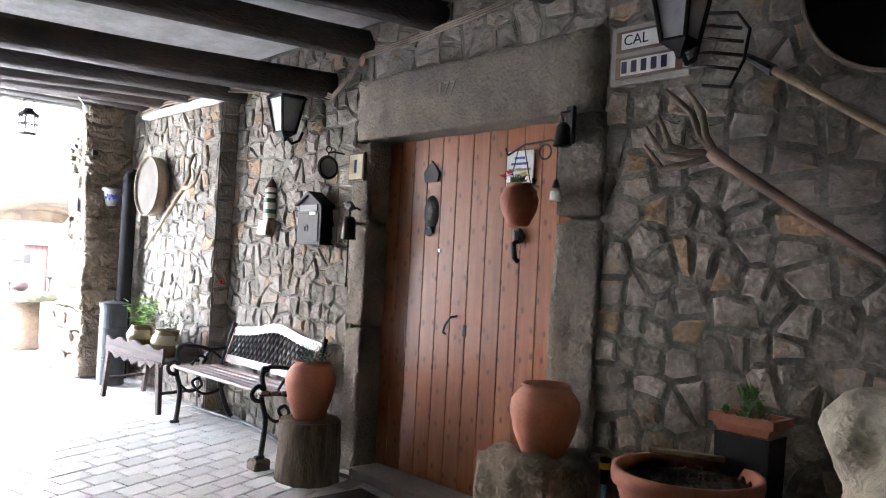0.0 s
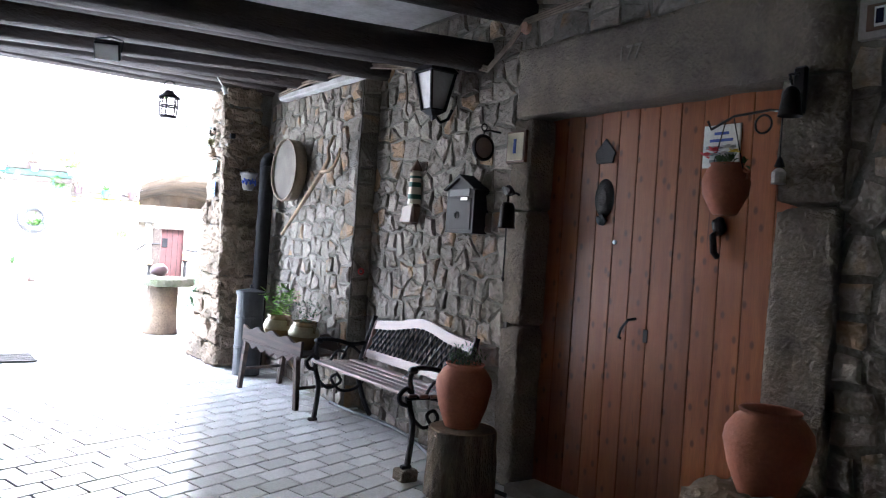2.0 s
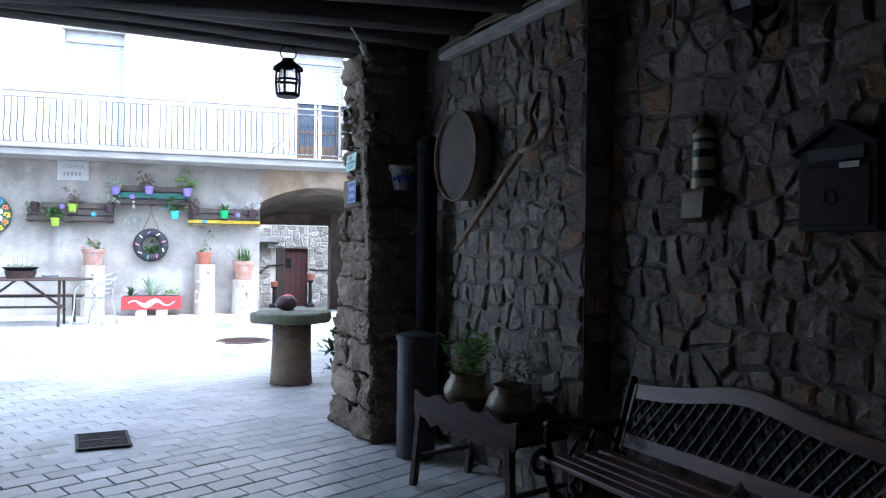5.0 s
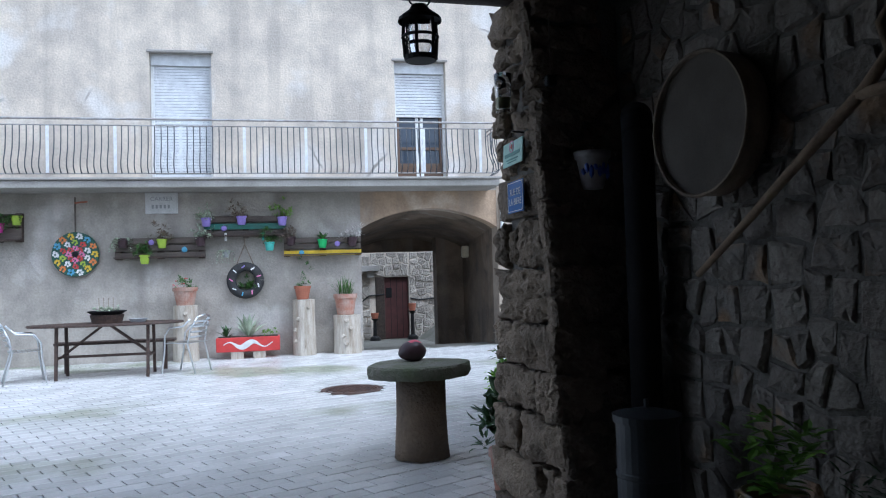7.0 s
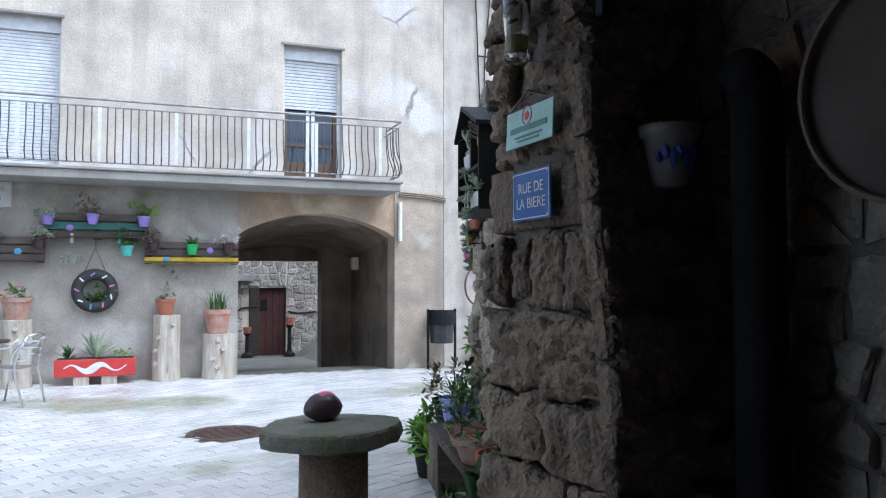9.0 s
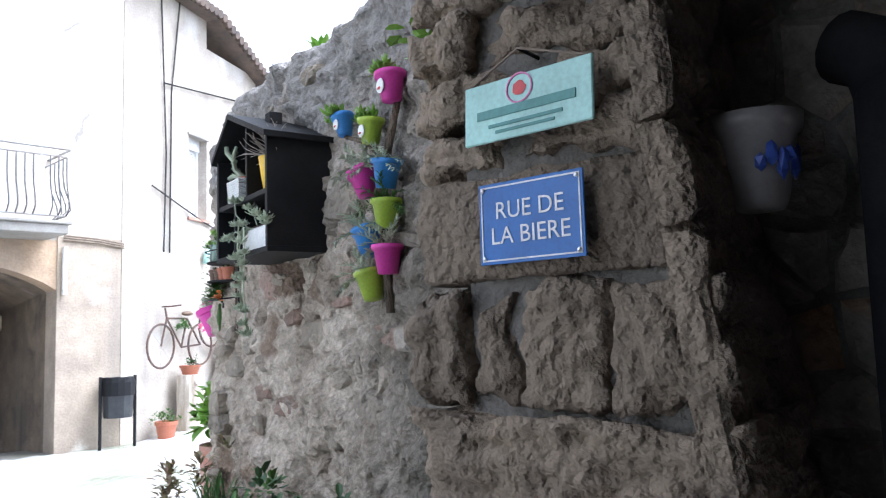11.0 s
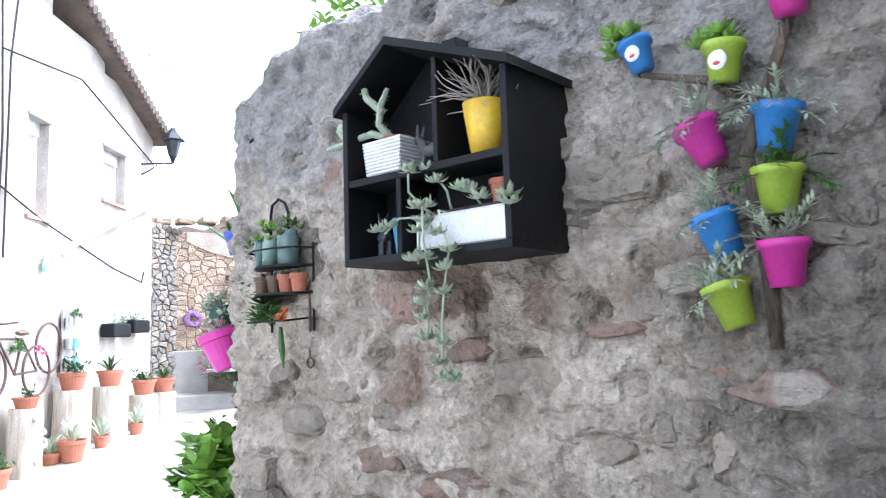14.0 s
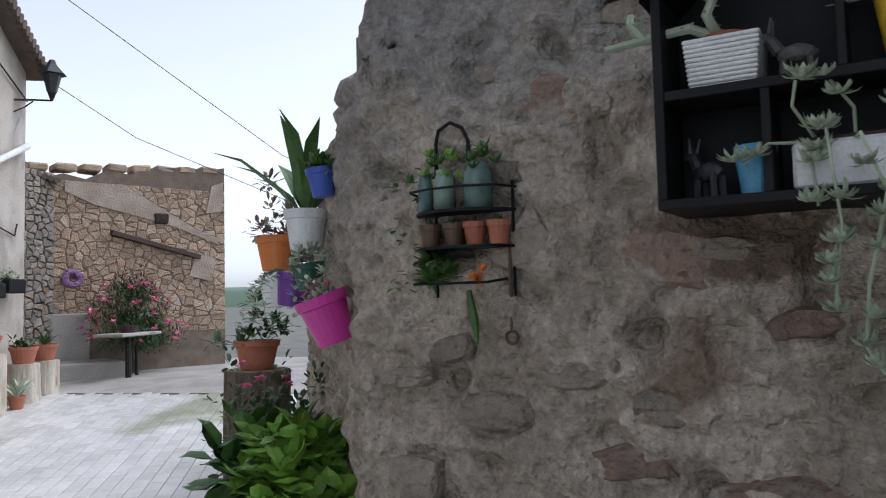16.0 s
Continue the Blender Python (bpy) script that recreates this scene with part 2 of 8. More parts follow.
M["plaster_white"] = mat("whitewashed_plaster", (0.562, 0.554, 0.538), (0.406, 0.390, 0.367), .9, 4, 30, .5)
M["beam"] = mat("dark_beam_wood", (.045, .03, .022), (.02, .014, .011), .75, 3, 40, .7, stretch=(.25, 3, 3), depth=.02)
M["door_wood"] = mat("varnished_pine", (0.311, 0.105, 0.034), (0.218, 0.067, 0.021), .4, 3, 30, .15, vary=.3, stretch=(6, 6, .5), spots=((.10, .03, .012), 5.0, .70), depth=.003)


def knots(m, dark):
    """Small round knots scattered along the planks."""
    n, l = m.node_tree.nodes, m.node_tree.links
    b = n["Principled BSDF"]
    tc = next(x for x in n if x.type == "TEX_COORD")
    mp = n.new("ShaderNodeMapping")
    mp.inputs["Scale"].default_value = (0, 9, 5.5)
    l.new(tc.outputs["Object"], mp.inputs[0])
    sp, cb = n.new("ShaderNodeSeparateXYZ"), n.new("ShaderNodeCombineXYZ")
    l.new(mp.outputs[0], sp.inputs[0])
    l.new(sp.outputs["Y"], cb.inputs["X"])
    l.new(sp.outputs["Z"], cb.inputs["Y"])
    vor = n.new("ShaderNodeTexVoronoi")
    vor.voronoi_dimensions = "2D"
    vor.inputs["Scale"].default_value = 1.0
    l.new(cb.outputs[0], vor.inputs["Vector"])
    mr = n.new("ShaderNodeMapRange")
    mr.inputs["From Min"].default_value, mr.inputs["From Max"].default_value = .06, .14
    mr.inputs["To Min"].default_value, mr.inputs["To Max"].default_value = .85, 0
    l.new(vor.outputs["Distance"], mr.inputs["Value"])
    col = b.inputs["Base Color"].links[0].from_socket
    mx = n.new("ShaderNodeMix")
    mx.data_type = "RGBA"
    l.new(mr.outputs[0], mx.inputs["Factor"])
    l.new(col, mx.inputs["A"])
    mx.inputs["B"].default_value = (*dark, 1)
    l.new(mx.outputs["Result"], b.inputs["Base Color"])


knots(M["door_wood"], (.09, .03, .012))
M["dark_wood"] = mat("dark_stained_wood", (.075, .045, .032), (.035, .022, .017), .7, 4, 60, .3, stretch=(6, .6, 6), vary=.2)
M["bench_wood"] = mat("brown_bench_slats", (.15, .075, .05), (.09, .045, .032), .38, 4, 60, .2, stretch=(5, .5, 5), vary=.2)
M["iron"] = mat("black_cast_iron", (.015, .015, .016), (.03, .028, .027), .5, 10, 90, .3, metal=.6)
M["black"] = paint("black_painted_metal", (.009, .0095, .011), .6)
M["zinc"] = mat("dark_grey_sheet_metal", (.035, .038, .043), (.055, .058, .06), .5, 6, 80, .1, metal=.5)
M["terracotta"] = mat("terracotta", (.42, .15, .085), (.33, .115, .065), .7, 5, 60, .2, vary=.15)
M["terracotta_old"] = mat("limy_terracotta", (.36, .16, .105), (.42, .30, .24), .85, 7, 50, .3, vary=.2)
M["glaze"] = mat("glazed_olive_ware", (.23, .17, .085), (.13, .09, .045), .25, 5, 60, .1)
M["bark"] = mat("split_bark", (.23, .18, .125), (.09, .07, .05), .95, 7, 50, 1.0, stretch=(3, 3, .6), depth=.03)
M["cut"] = mat("cut_wood", (.30, .22, .14), (.2, .14, .09), .85, 8, 70, .4)
M["bleached"] = mat("bleached_log", (.58, .53, .45), (.36, .30, .23), .85, 3, 40, .6, stretch=(4, 4, .7), spots=((.16, .11, .07), 4, .66))
M["pale_stone"] = mat("pale_pitted_limestone", (.46, .42, .34), (.33, .29, .22), .92, 4, 40, 1.0, depth=.02)
M["glaze_top"] = mat("olive_cream_glaze", (.36, .31, .19), (.27, .22, .12), .3, 5, 60, .1)
M["cut_old"] = mat("weathered_wicker", (.26, .20, .14), (.17, .13, .09), .85, 8, 70, .6)
M["weathered"] = mat("weathered_pallet_wood", (.13, .105, .085), (.075, .06, .05), .85, 5, 60, .4, stretch=(.6, 5, 5), vary=.3)
M["dgreen2"] = mat("green_painted_board", (.03, .17, .13), (.045, .12, .095), .6, 6, 60, .3)
M["plaque"] = mat("pale_stone_plaque", (.58, .57, .55), (.5, .49, .47), .8, 6, 60, .2)
M["pinkred"] = paint("worn_red_paint", (.62, .09, .14), .5)
M["rust"] = mat("rusty_iron", (.13, .075, .055), (.075, .055, .05), .75, 8, 60, .4, metal=.3)
M["maroon"] = mat("dark_red_door_paint", (.13, .03, .03), (.08, .02, .02), .6, 5, 50, .2)
M["lilac_dull"] = paint("faded_lilac", (.25, .13, .27), .8)
M["teal_dark"] = paint("dark_teal_print", (.12, .30, .27), .6)
M["shelf_black"] = mat("black_painted_board", (.006, .006, .007), (.012, .012, .013), .6, 5, 60, .2)
M["shelf_black"].node_tree.nodes["Principled BSDF"].inputs["Specular IOR Level"].default_value = .15
M["figurine"] = mat("grey_ceramic_figure", (.11, .105, .10), (.07, .067, .065), .6, 20, 90, .3)
M["figurine_dark"] = mat("dark_ceramic_figure", (.03, .03, .036), (.05, .05, .056), .5, 20, 90, .3)
M["yellow_worn"] = mat("chipped_yellow_paint", (.72, .47, .03), (.66, .42, .03), .5, 6, 60, .2, spots=((.4, .36, .26), 14, .62))
M["twig_grey"] = mat("bare_grey_stems", (.36, .32, .27), (.24, .21, .18), .9, 10, 60, .3)
M["steel_dark"] = mat("dark_blue_grey_steel", (.05, .06, .075), (.08, .085, .09), .45, 8, 80, .2, metal=.5)
M["straw"] = mat("dry_straw", (.36, .26, .13), (.24, .16, .08), .85, 10, 60, .4)
M["bottle"] = mat("green_bottle_glass", (.10, .17, .15), (.14, .2, .18), .12, 6, 60, .05)
M["bottle2"] = mat("pale_green_glass", (.24, .33, .26), (.18, .27, .22), .12, 6, 60, .05)
M["lilac_pot"] = mat("lavender_blue_glaze", (.17, .22, .60), (.3, .34, .62), .3, 5, 60, .1)
M["leaf_varieg"] = mat("variegated_leaves", (.16, .17, .06), (.22, .13, .09), .55, 8, 40, 0, vary=.6, island=True)
M["dregs"] = mat("yellow_dregs", (.35, .33, .14), (.25, .25, .1), .6, 8, 60, .2)
M["soil"] = mat("potting_soil", (.035, .026, .02), (.06, .045, .034), .95, 20, 90, 1.0)
M["paver"] = mat("concrete_paver", (.70, .69, .67), (.58, .575, .55), .22, 1.2, 90, .18, vary=.2, depth=.004, spots=((.40, .40, .36), .9, .64))
M["paver_far"] = mat("concrete_paver_field", (.68, .67, .65), (.55, .545, .52), .27, 1.2, 90, .25, vary=.2, island=True, depth=.004, spots=((.34, .36, .27), .35, .54))
M["ground"] = mat("sandy_joints", (.17, .16, .14), (.11, .11, .085), .95, 1.5, 60, .4)
M["concrete"] = mat("worn_concrete", (.36, .34, .31), (.25, .235, .21), .9, 1.5, 40, .5)
M["moss_stone"] = mat("mossy_slab", (.115, .13, .07), (.20, .19, .155), .95, 5, 50, .9, depth=.02)
M["post_stone"] = mat("brown_stone_post", (.20, .145, .095), (.12, .09, .065), .9, 4, 40, .9, depth=.02)
M["leaf"] = mat("green_leaves", (.075, .17, .03), (.045, .105, .022), .5, 8, 40, 0, vary=.6, island=True)
M["leaf_dark"] = mat("dark_green_leaves", (.03, .075, .022), (.05, .10, .03), .45, 8, 40, 0, vary=.6, island=True)
M["leaf_lime"] = mat("bright_green_leaves", (.21, .38, .05), (.14, .28, .035), .5, 8, 40, 0, vary=.5, island=True)
M["leaf_grey"] = mat("grey_green_succulent", (.46, .51, .38), (.32, .38, .26), .6, 8, 40, 0, vary=.5, island=True)
M["twig"] = mat("dry_twigs", (.25, .20, .15), (.16, .12, .09), .9, 10, 60, .3)
M["pink_flower"] = paint("pink_petals", (.75, .18, .33), .6)
M["red_flower"] = paint("red_petals", (.65, .04, .05), .6)
M["white_flower"] = paint("pale_petals", (.7, .66, .62), .6)
for key, c in dict(white=(.78, .78, .76), magenta=(.62, .045, .33), blue=(.06, .25, .62), lime=(.38, .52, .05), green=(.05, .45, .12), yellow=(.74, .52, .03), teal=(.12, .52, .45),
                   lilac=(.32, .23, .62), red=(.55, .05, .045), orange=(.7, .22, .05), sky=(.12, .38, .58), cobalt=(.06, .11, .45), dgreen=(.02, .09, .06), purple=(.16, .05, .3), cream=(.7, .63, .46),
                   grey=(.3, .3, .3), mint=(.42, .68, .6), brown=(.12, .07, .04), plum=(.05, .025, .03), pink=(.7, .22, .42), sign_blue=(.02, .13, .42)).items():
    M[key] = paint(key + "_paint", c, .42)
M["alu"] = mat("brushed_aluminium", (.72, .73, .74), (.6, .61, .62), .3, 8, 90, .05, metal=1.0)
M["steel"] = mat("galvanised_rail", (.42, .42, .41), (.25, .22, .2), .55, 5, 60, .3, metal=.4)
M["rubber"] = mat("old_tyre_rubber", (.022, .022, .023), (.04, .039, .038), .75, 10, 70, .3)
M["tile_roof"] = mat("roof_tile", (.17, .125, .10), (.105, .085, .075), .9, 5, 40, .6, vary=.4, island=True)
M["stucco_block"] = mat("ruin_stone", (.46, .335, .235), (.32, .235, .165), .92, 4, 40, .9, vary=.5, spots=((.42, .36, .30), 3, .60), depth=.03)
M["ruin_render"] = mat("old_lime_render", (.42, .35, .285), (.29, .235, .185), .95, 2.5, 30, .8, depth=.02)
M["ruin_mortar"] = mat("earth_mortar", (.2, .155, .115), (.13, .1, .077), .95, 4, 40, .8)
M["shutter"] = paint("white_shutter_slats", (.75, .76, .77), .5)
M["glass_dark"] = paint("dark_window_glass", (.03, .045, .07), .08)


def stucco(name, tones, mend):
    """Old lime render: stains, lighter mends and hair cracks."""
    m = mat(name, *tones, .92, 1.3, 30, .6, spots=(mend, .8, .55), contrast=(.38, .6), depth=.015)
    n, l = m.node_tree.nodes, m.node_tree.links
    b = n["Principled BSDF"]
    tc = next(x for x in n if x.type == "TEX_COORD")
    wob = n.new("ShaderNodeTexNoise")
    wob.inputs["Scale"].default_value = 1.7
    wob.inputs["Detail"].default_value = 6
    l.new(tc.outputs["Object"], wob.inputs["Vector"])
    mx = n.new("ShaderNodeMix")
    mx.data_type = "VECTOR"
    mx.inputs["Factor"].default_value = .22
    l.new(tc.outputs["Object"], mx.inputs["A"])
    l.new(wob.outputs["Color"], mx.inputs["B"])
    vor = n.new("ShaderNodeTexVoronoi")
    vor.feature = "DISTANCE_TO_EDGE"
    vor.inputs["Scale"].default_value = .45
    l.new(mx.outputs["Result"], vor.inputs["Vector"])
    cr = n.new("ShaderNodeMapRange")
    cr.inputs["From Min"].default_value, cr.inputs["From Max"].default_value = .002, .008
    l.new(vor.outputs["Distance"], cr.inputs["Value"])
    gate = n.new("ShaderNodeTexNoise")
    gate.inputs["Scale"].default_value = .8
    l.new(tc.outputs["Object"], gate.inputs["Vector"])
    gr = n.new("ShaderNodeMapRange")
    gr.inputs["From Min"].default_value, gr.inputs["From Max"].default_value = .58, .64
    gr.inputs["To Min"].default_value, gr.inputs["To Max"].default_value = 1, 0
    l.new(gate.outputs["Fac"], gr.inputs["Value"])
    mxx = n.new("ShaderNodeMath")
    mxx.operation = "MAXIMUM"
    l.new(cr.outputs[0], mxx.inputs[0])
    l.new(gr.outputs[0], mxx.inputs[1])
    col = b.inputs["Base Color"].links[0].from_socket
    dark = n.new("ShaderNodeMix")
    dark.data_type = "RGBA"
    dark.inputs["A"].default_value = (.30, .27, .235, 1)
    l.new(mxx.outputs[0], dark.inputs["Factor"])
    l.new(col, dark.inputs["B"])
    # rain streaks
    st = n.new("ShaderNodeMapping")
    st.inputs["Scale"].default_value = (2.5, 2.5, .16)
    l.new(tc.outputs["Object"], st.inputs[0])
    sn = n.new("ShaderNodeTexNoise")
    sn.inputs["Scale"].default_value, sn.inputs["Detail"].default_value = 1.2, 6
    l.new(st.outputs[0], sn.inputs["Vector"])
    sr = n.new("ShaderNodeMapRange")
    sr.inputs["From Min"].default_value, sr.inputs["From Max"].default_value = .5, .75
    sr.inputs["To Max"].default_value = .45
    l.new(sn.outputs["Fac"], sr.inputs["Value"])
    fin = n.new("ShaderNodeMix")
    fin.data_type = "RGBA"
    l.new(sr.outputs[0], fin.inputs["Factor"])
    l.new(dark.outputs["Result"], fin.inputs["A"])
    fin.inputs["B"].default_value = (.24, .215, .19, 1)
    l.new(fin.outputs["Result"], b.inputs["Base Color"])
    return m


M["stucco"] = stucco("aged_lime_render", ((.66, .575, .47), (.47, .415, .35)), (.66, .62, .57))
M["cement"] = stucco("grey_cement_render", ((.45, .405, .35), (.29, .265, .23)), (.52, .485, .445))
# brown vault render, its colour set dark to carry the shade inside
M["vault"] = stucco("shaded_vault_render", ((.20, .15, .105), (.10, .078, .058)), (.25, .195, .145))
M["stained"] = stucco("stained_tan_render", ((.45, .37, .285), (.29, .24, .19)), (.55, .50, .43))
for k in ("shelf_black", "black"):
    M[k].node_tree.nodes["Principled BSDF"].inputs["Specular IOR Level"].default_value = .25


def clear_glass():
    m = bpy.data.materials.new("clear_glass")
    m.use_nodes = True
    b = m.node_tree.nodes["Principled BSDF"]
    b.inputs["Transmission Weight"].default_value, b.inputs["Roughness"].default_value, b.inputs["IOR"].default_value = 1.0, .05, 1.4
    return m


M["glass"] = clear_glass()

# ---- large structure: ground ----
def lift(x, y):
    """The passage floor falls away from the yard, the street climbs beyond it, and the lane behind the archway falls."""
    deep = y - 18.849 + .14 * x
    fall = .57 * min(max((deep - .8) / 5, 0), 1) if x < 8.3 and deep < 20 else 0
    return min(max(x - 8.0, 0) * .085, .46) - fall - SLOPE * min(max(7.7 - y, 0), 12)


SLOPE = .05


def floor_at(y):
    """The height of the passage floor."""
    return G + lift(2.0, y)


bm = bmesh.new()
xs = [-400, -60, -12, -3, 0, 3, 6, 8, 9, 10, 11, 12, 13, 13.5, 15, 20, 60, 400]
ys = [-400, -60, -4.3, 0, 7.7, 9, 12, 15, 17, 18.4, 19, 19.8, 21, 22.5, 24.5, 27, 32, 60, 400]
grid = [[bm.verts.new((x, y, G - .014 + lift(x, y))) for y in ys] for x in xs]
for i in range(len(xs) - 1):
    for j in range(len(ys) - 1):
        bm.faces.new((grid[i][j], grid[i + 1][j], grid[i + 1][j + 1], grid[i][j + 1]))
ground = solid("ground", bm, M["ground"], "sandy grey ground between and beyond the pavers", "ground", "structure")

# ---- the covered passage ----
WX = 3.22                     # the face of the wall with the door


def wall_piece(name, lo, hi, material, label, category="wall"):
    return solid(name, span(bmesh.new(), lo, hi), material, label, category, "structure")


wall_east = wall_piece("wall_east", (WX, -4, -.8), (3.9, 2.2, 3.3), M["mortar"], "grey rubble stone wall with wide mortar joints")
wall_over_door = wall_piece("wall_over_door", (WX, 2.2, 2.55), (3.9, 4.27, 3.3), M["mortar"], "rubble stone wall above the door lintel")
wall_bench = wall_piece("wall_bench", (WX, 4.27, -.8), (3.9, 6.06, 3.3), M["mortar"], "rubble stone wall behind the bench")
wall_proud = wall_piece("wall_proud", (3.05, 6.06, -.8), (3.9, 8.1, 3.3), M["mortar"], "thicker rubble stone wall with a small plaster ledge")
wall_behind_door = wall_piece("wall_behind_door", (3.47, 2.2, -.8), (3.9, 4.27, 2.55), M["mortar"], "plain wall behind the door")
bm = bmesh.new()
slab(bm, [(7.7, G - .1), (7.99, 2.3), (7.99, 3.3), (8.36, 3.3), (8.36, G - .1)], 2.62, 3.75)
for v in bm.verts:
    v.co = Vector((v.co.y, v.co.x, v.co.z))
bmesh.ops.recalc_face_normals(bm, faces=bm.faces[:])
corner_pillar = solid("corner_pillar", bm, M["mortar"], "massive weathered stone corner pillar at the mouth of the passage", "pillar", "structure")
# south and west pieces: unseen additions that hold daylight out of the passage
wall_south = wall_piece("wall_south", (-2.9, -4.4, -.8), (3.9, -4, 3.3), M["mortar"], "added plain wall, out of view, closing off light from behind")
wall_west = wall_piece("wall_west", (-1.15, -4, -.8), (-.75, 8.4, 3.3), M["mortar"], "added plain wall, out of view, narrowing the daylight in the passage")
pillar_west = wall_piece("pillar_west", (-.75, 7.66, G - .1), (-.12, 8.4, 3.3), M["mortar"], "added plain block, out of view, cutting daylight at the passage mouth", "pillar")
ceiling = wall_piece("ceiling", (-2.5, -4, 3.02), (3.9, 8.36, 3.3), M["plaster_white"], "whitewashed plaster ceiling between dark beams", "ceiling")
storey = wall_piece("storey_above", (-2.9, -4, 3.3), (3.9, 8.38, 6.5), M["stucco"], "rendered upper storey over the passage", "wall")

# stone facing
masonry(wall_east, Matrix.Translation((WX, 0, 0)), (.2, 2.19, -.28, 3.0), (.185, .13), M["stone"], random.Random(1), depth=.011, joint=.026, flat=.45)
masonry(wall_over_door, Matrix.Translation((WX, 0, 0)), (2.2, 4.27, 2.62, 3.0), (.2, .15), M["stone"], random.Random(2))
masonry(wall_bench, Matrix.Translation((WX, 0, 0)), (4.3, 6.05, -.08, 3.0), (.16, .14), M["stone"], random.Random(3))
masonry(wall_proud, Matrix.Translation((3.05, 0, 0)), (6.07, 7.95, .02, 2.66), (.155, .15), M["stone"], random.Random(4))
masonry(wall_proud, Matrix.Translation((0, 6.06, 0)) @ Matrix.Rotation(radians(90), 4, "Z"), (-3.21, -3.06, .01, 3.0), (.17, .15), M["stone"], random.Random(5), depth=.012)
masonry(corner_pillar, Matrix.Translation((0, 7.685, 0)) @ Matrix.Rotation(radians(-7.5), 4, "X") @ Matrix.Rotation(radians(90), 4, "Z"), (-3.04, -2.56, G, 2.75), (.26, .14), M["ochre"], random.Random(6), depth=.035)


def hewn(bm, lo, hi, cuts, amount, scale, seed, round_=.03):
    """A big worn block: a fine box with rounded corners and an eroded face."""
    made = bmesh.ops.create_cube(bm, size=1)["verts"]
    bmesh.ops.subdivide_edges(bm, edges=list({e for v in made for e in v.link_edges}), cuts=cuts, use_grid_fill=True)
    c, s = [(a + b) / 2 for a, b in zip(lo, hi)], [b - a for a, b in zip(lo, hi)]
    for v in bm.verts:
        k = [abs(x) * 2 for x in v.co]
        edge = sorted(k)[1]
        pull = 1 - round_ * max(0, edge - .6) / max(min(s), .05)
        v.co = Vector([c[i] + v.co[i] * s[i] * pull for i in range(3)])
    rough(bm, amount, scale, seed)
    return bm


def erode_row(parent, z0, z1, ys_, seed, face, amount, material, pitted=False):
    for i, (a, b) in enumerate(zip(ys_, ys_[1:])):
        off = RND.uniform(-.015, .02)
        bm = hewn(bmesh.new(), (face + off, a + .006, z0 + .006), (face + .36, b - .006, z1 - .006), 13, amount, 13, seed + i * 3.1)
        if pitted:
            # honeycomb weathering: rows of small holes
            bmesh.ops.subdivide_edges(bm, edges=bm.edges[:], cuts=1, use_grid_fill=True)
            for v in bm.verts:
                if v.co.x < face + .12:
                    v.co.x += .04 * max(0, noise.noise(Vector((seed, v.co.y * 24, v.co.z * 34))) + .12) + .018 * abs(noise.noise(Vector((seed, v.co.y * 7, v.co.z * 60))))
        part("stone_block", bm, material, parent, smooth=True)


PF = 2.56                     # the street face of the corner pillar
for i, (z0, z1, cuts_) in enumerate(((G, .30, [.45]), (.30, .52, [.3]), (.52, .74, [.6]), (.74, .95, [.35]), (.95, 1.17, [.5]), (1.17, 1.43, []), (1.43, 1.67, [.33, .62, .78]), (1.67, 1.895, []), (1.895, 1.99, [.6]), (1.99, 2.10, [.4]),
                                     (2.10, 2.22, [.7]), (2.22, 2.33, [.5]), (2.33, 2.46, [.35]), (2.46, 2.6, [.6]), (2.6, 2.8, []))):
    y_near = 7.66 + min(.125 * z0, .27)
    ys_ = [y_near] + [y_near + (8.49 - y_near) * c for c in cuts_] + [8.49]
    smooth_block = 1.66 < z0 < 1.7
    erode_row(corner_pillar, z0, z1, ys_, i * 7.7, PF + (.035 if smooth_block else .02 if z0 > 1.1 else -.05 + .05 * z0), .014 if smooth_block else .034, M["ochre"], 1.1 < z0 < 1.2)


def door_frame():
    """Dressed stone round the door: two jambs of stacked blocks and one long lintel."""
    f = thing("stone_door_frame", pose(0, 0, 0), "tooled brown sandstone jambs and long lintel round the door", "door frame", kind="structure")
    for k, (y0, y1, cutz) in enumerate(((2.17, 2.47, (-.2, 1.64, 2.19)), (4.1, 4.29, (-.1, .9, 1.62, 2.19)))):
        for z0, z1 in zip(cutz, cutz[1:]):
            bm = hewn(bmesh.new(), (WX - .035, y0, z0 + .004), (3.5, y1, z1 - .004), 7, .014, 14, k * 5 + z0, .02)
            part("jamb_stone", bm, M["dressed"], f, smooth=True)
    bm = hewn(bmesh.new(), (WX - .045, 2.18, 2.19), (3.5, 4.29, 2.62), 12, .016, 12, 3.3, .02)
    part("lintel", bm, M["dressed"], f, smooth=True)
    span(bm := bmesh.new(), (WX - .08, 2.47, -.25), (3.45, 4.1, -.04), .008)
    part("threshold", bm, M["concrete"], f)
    return f


door_frame()


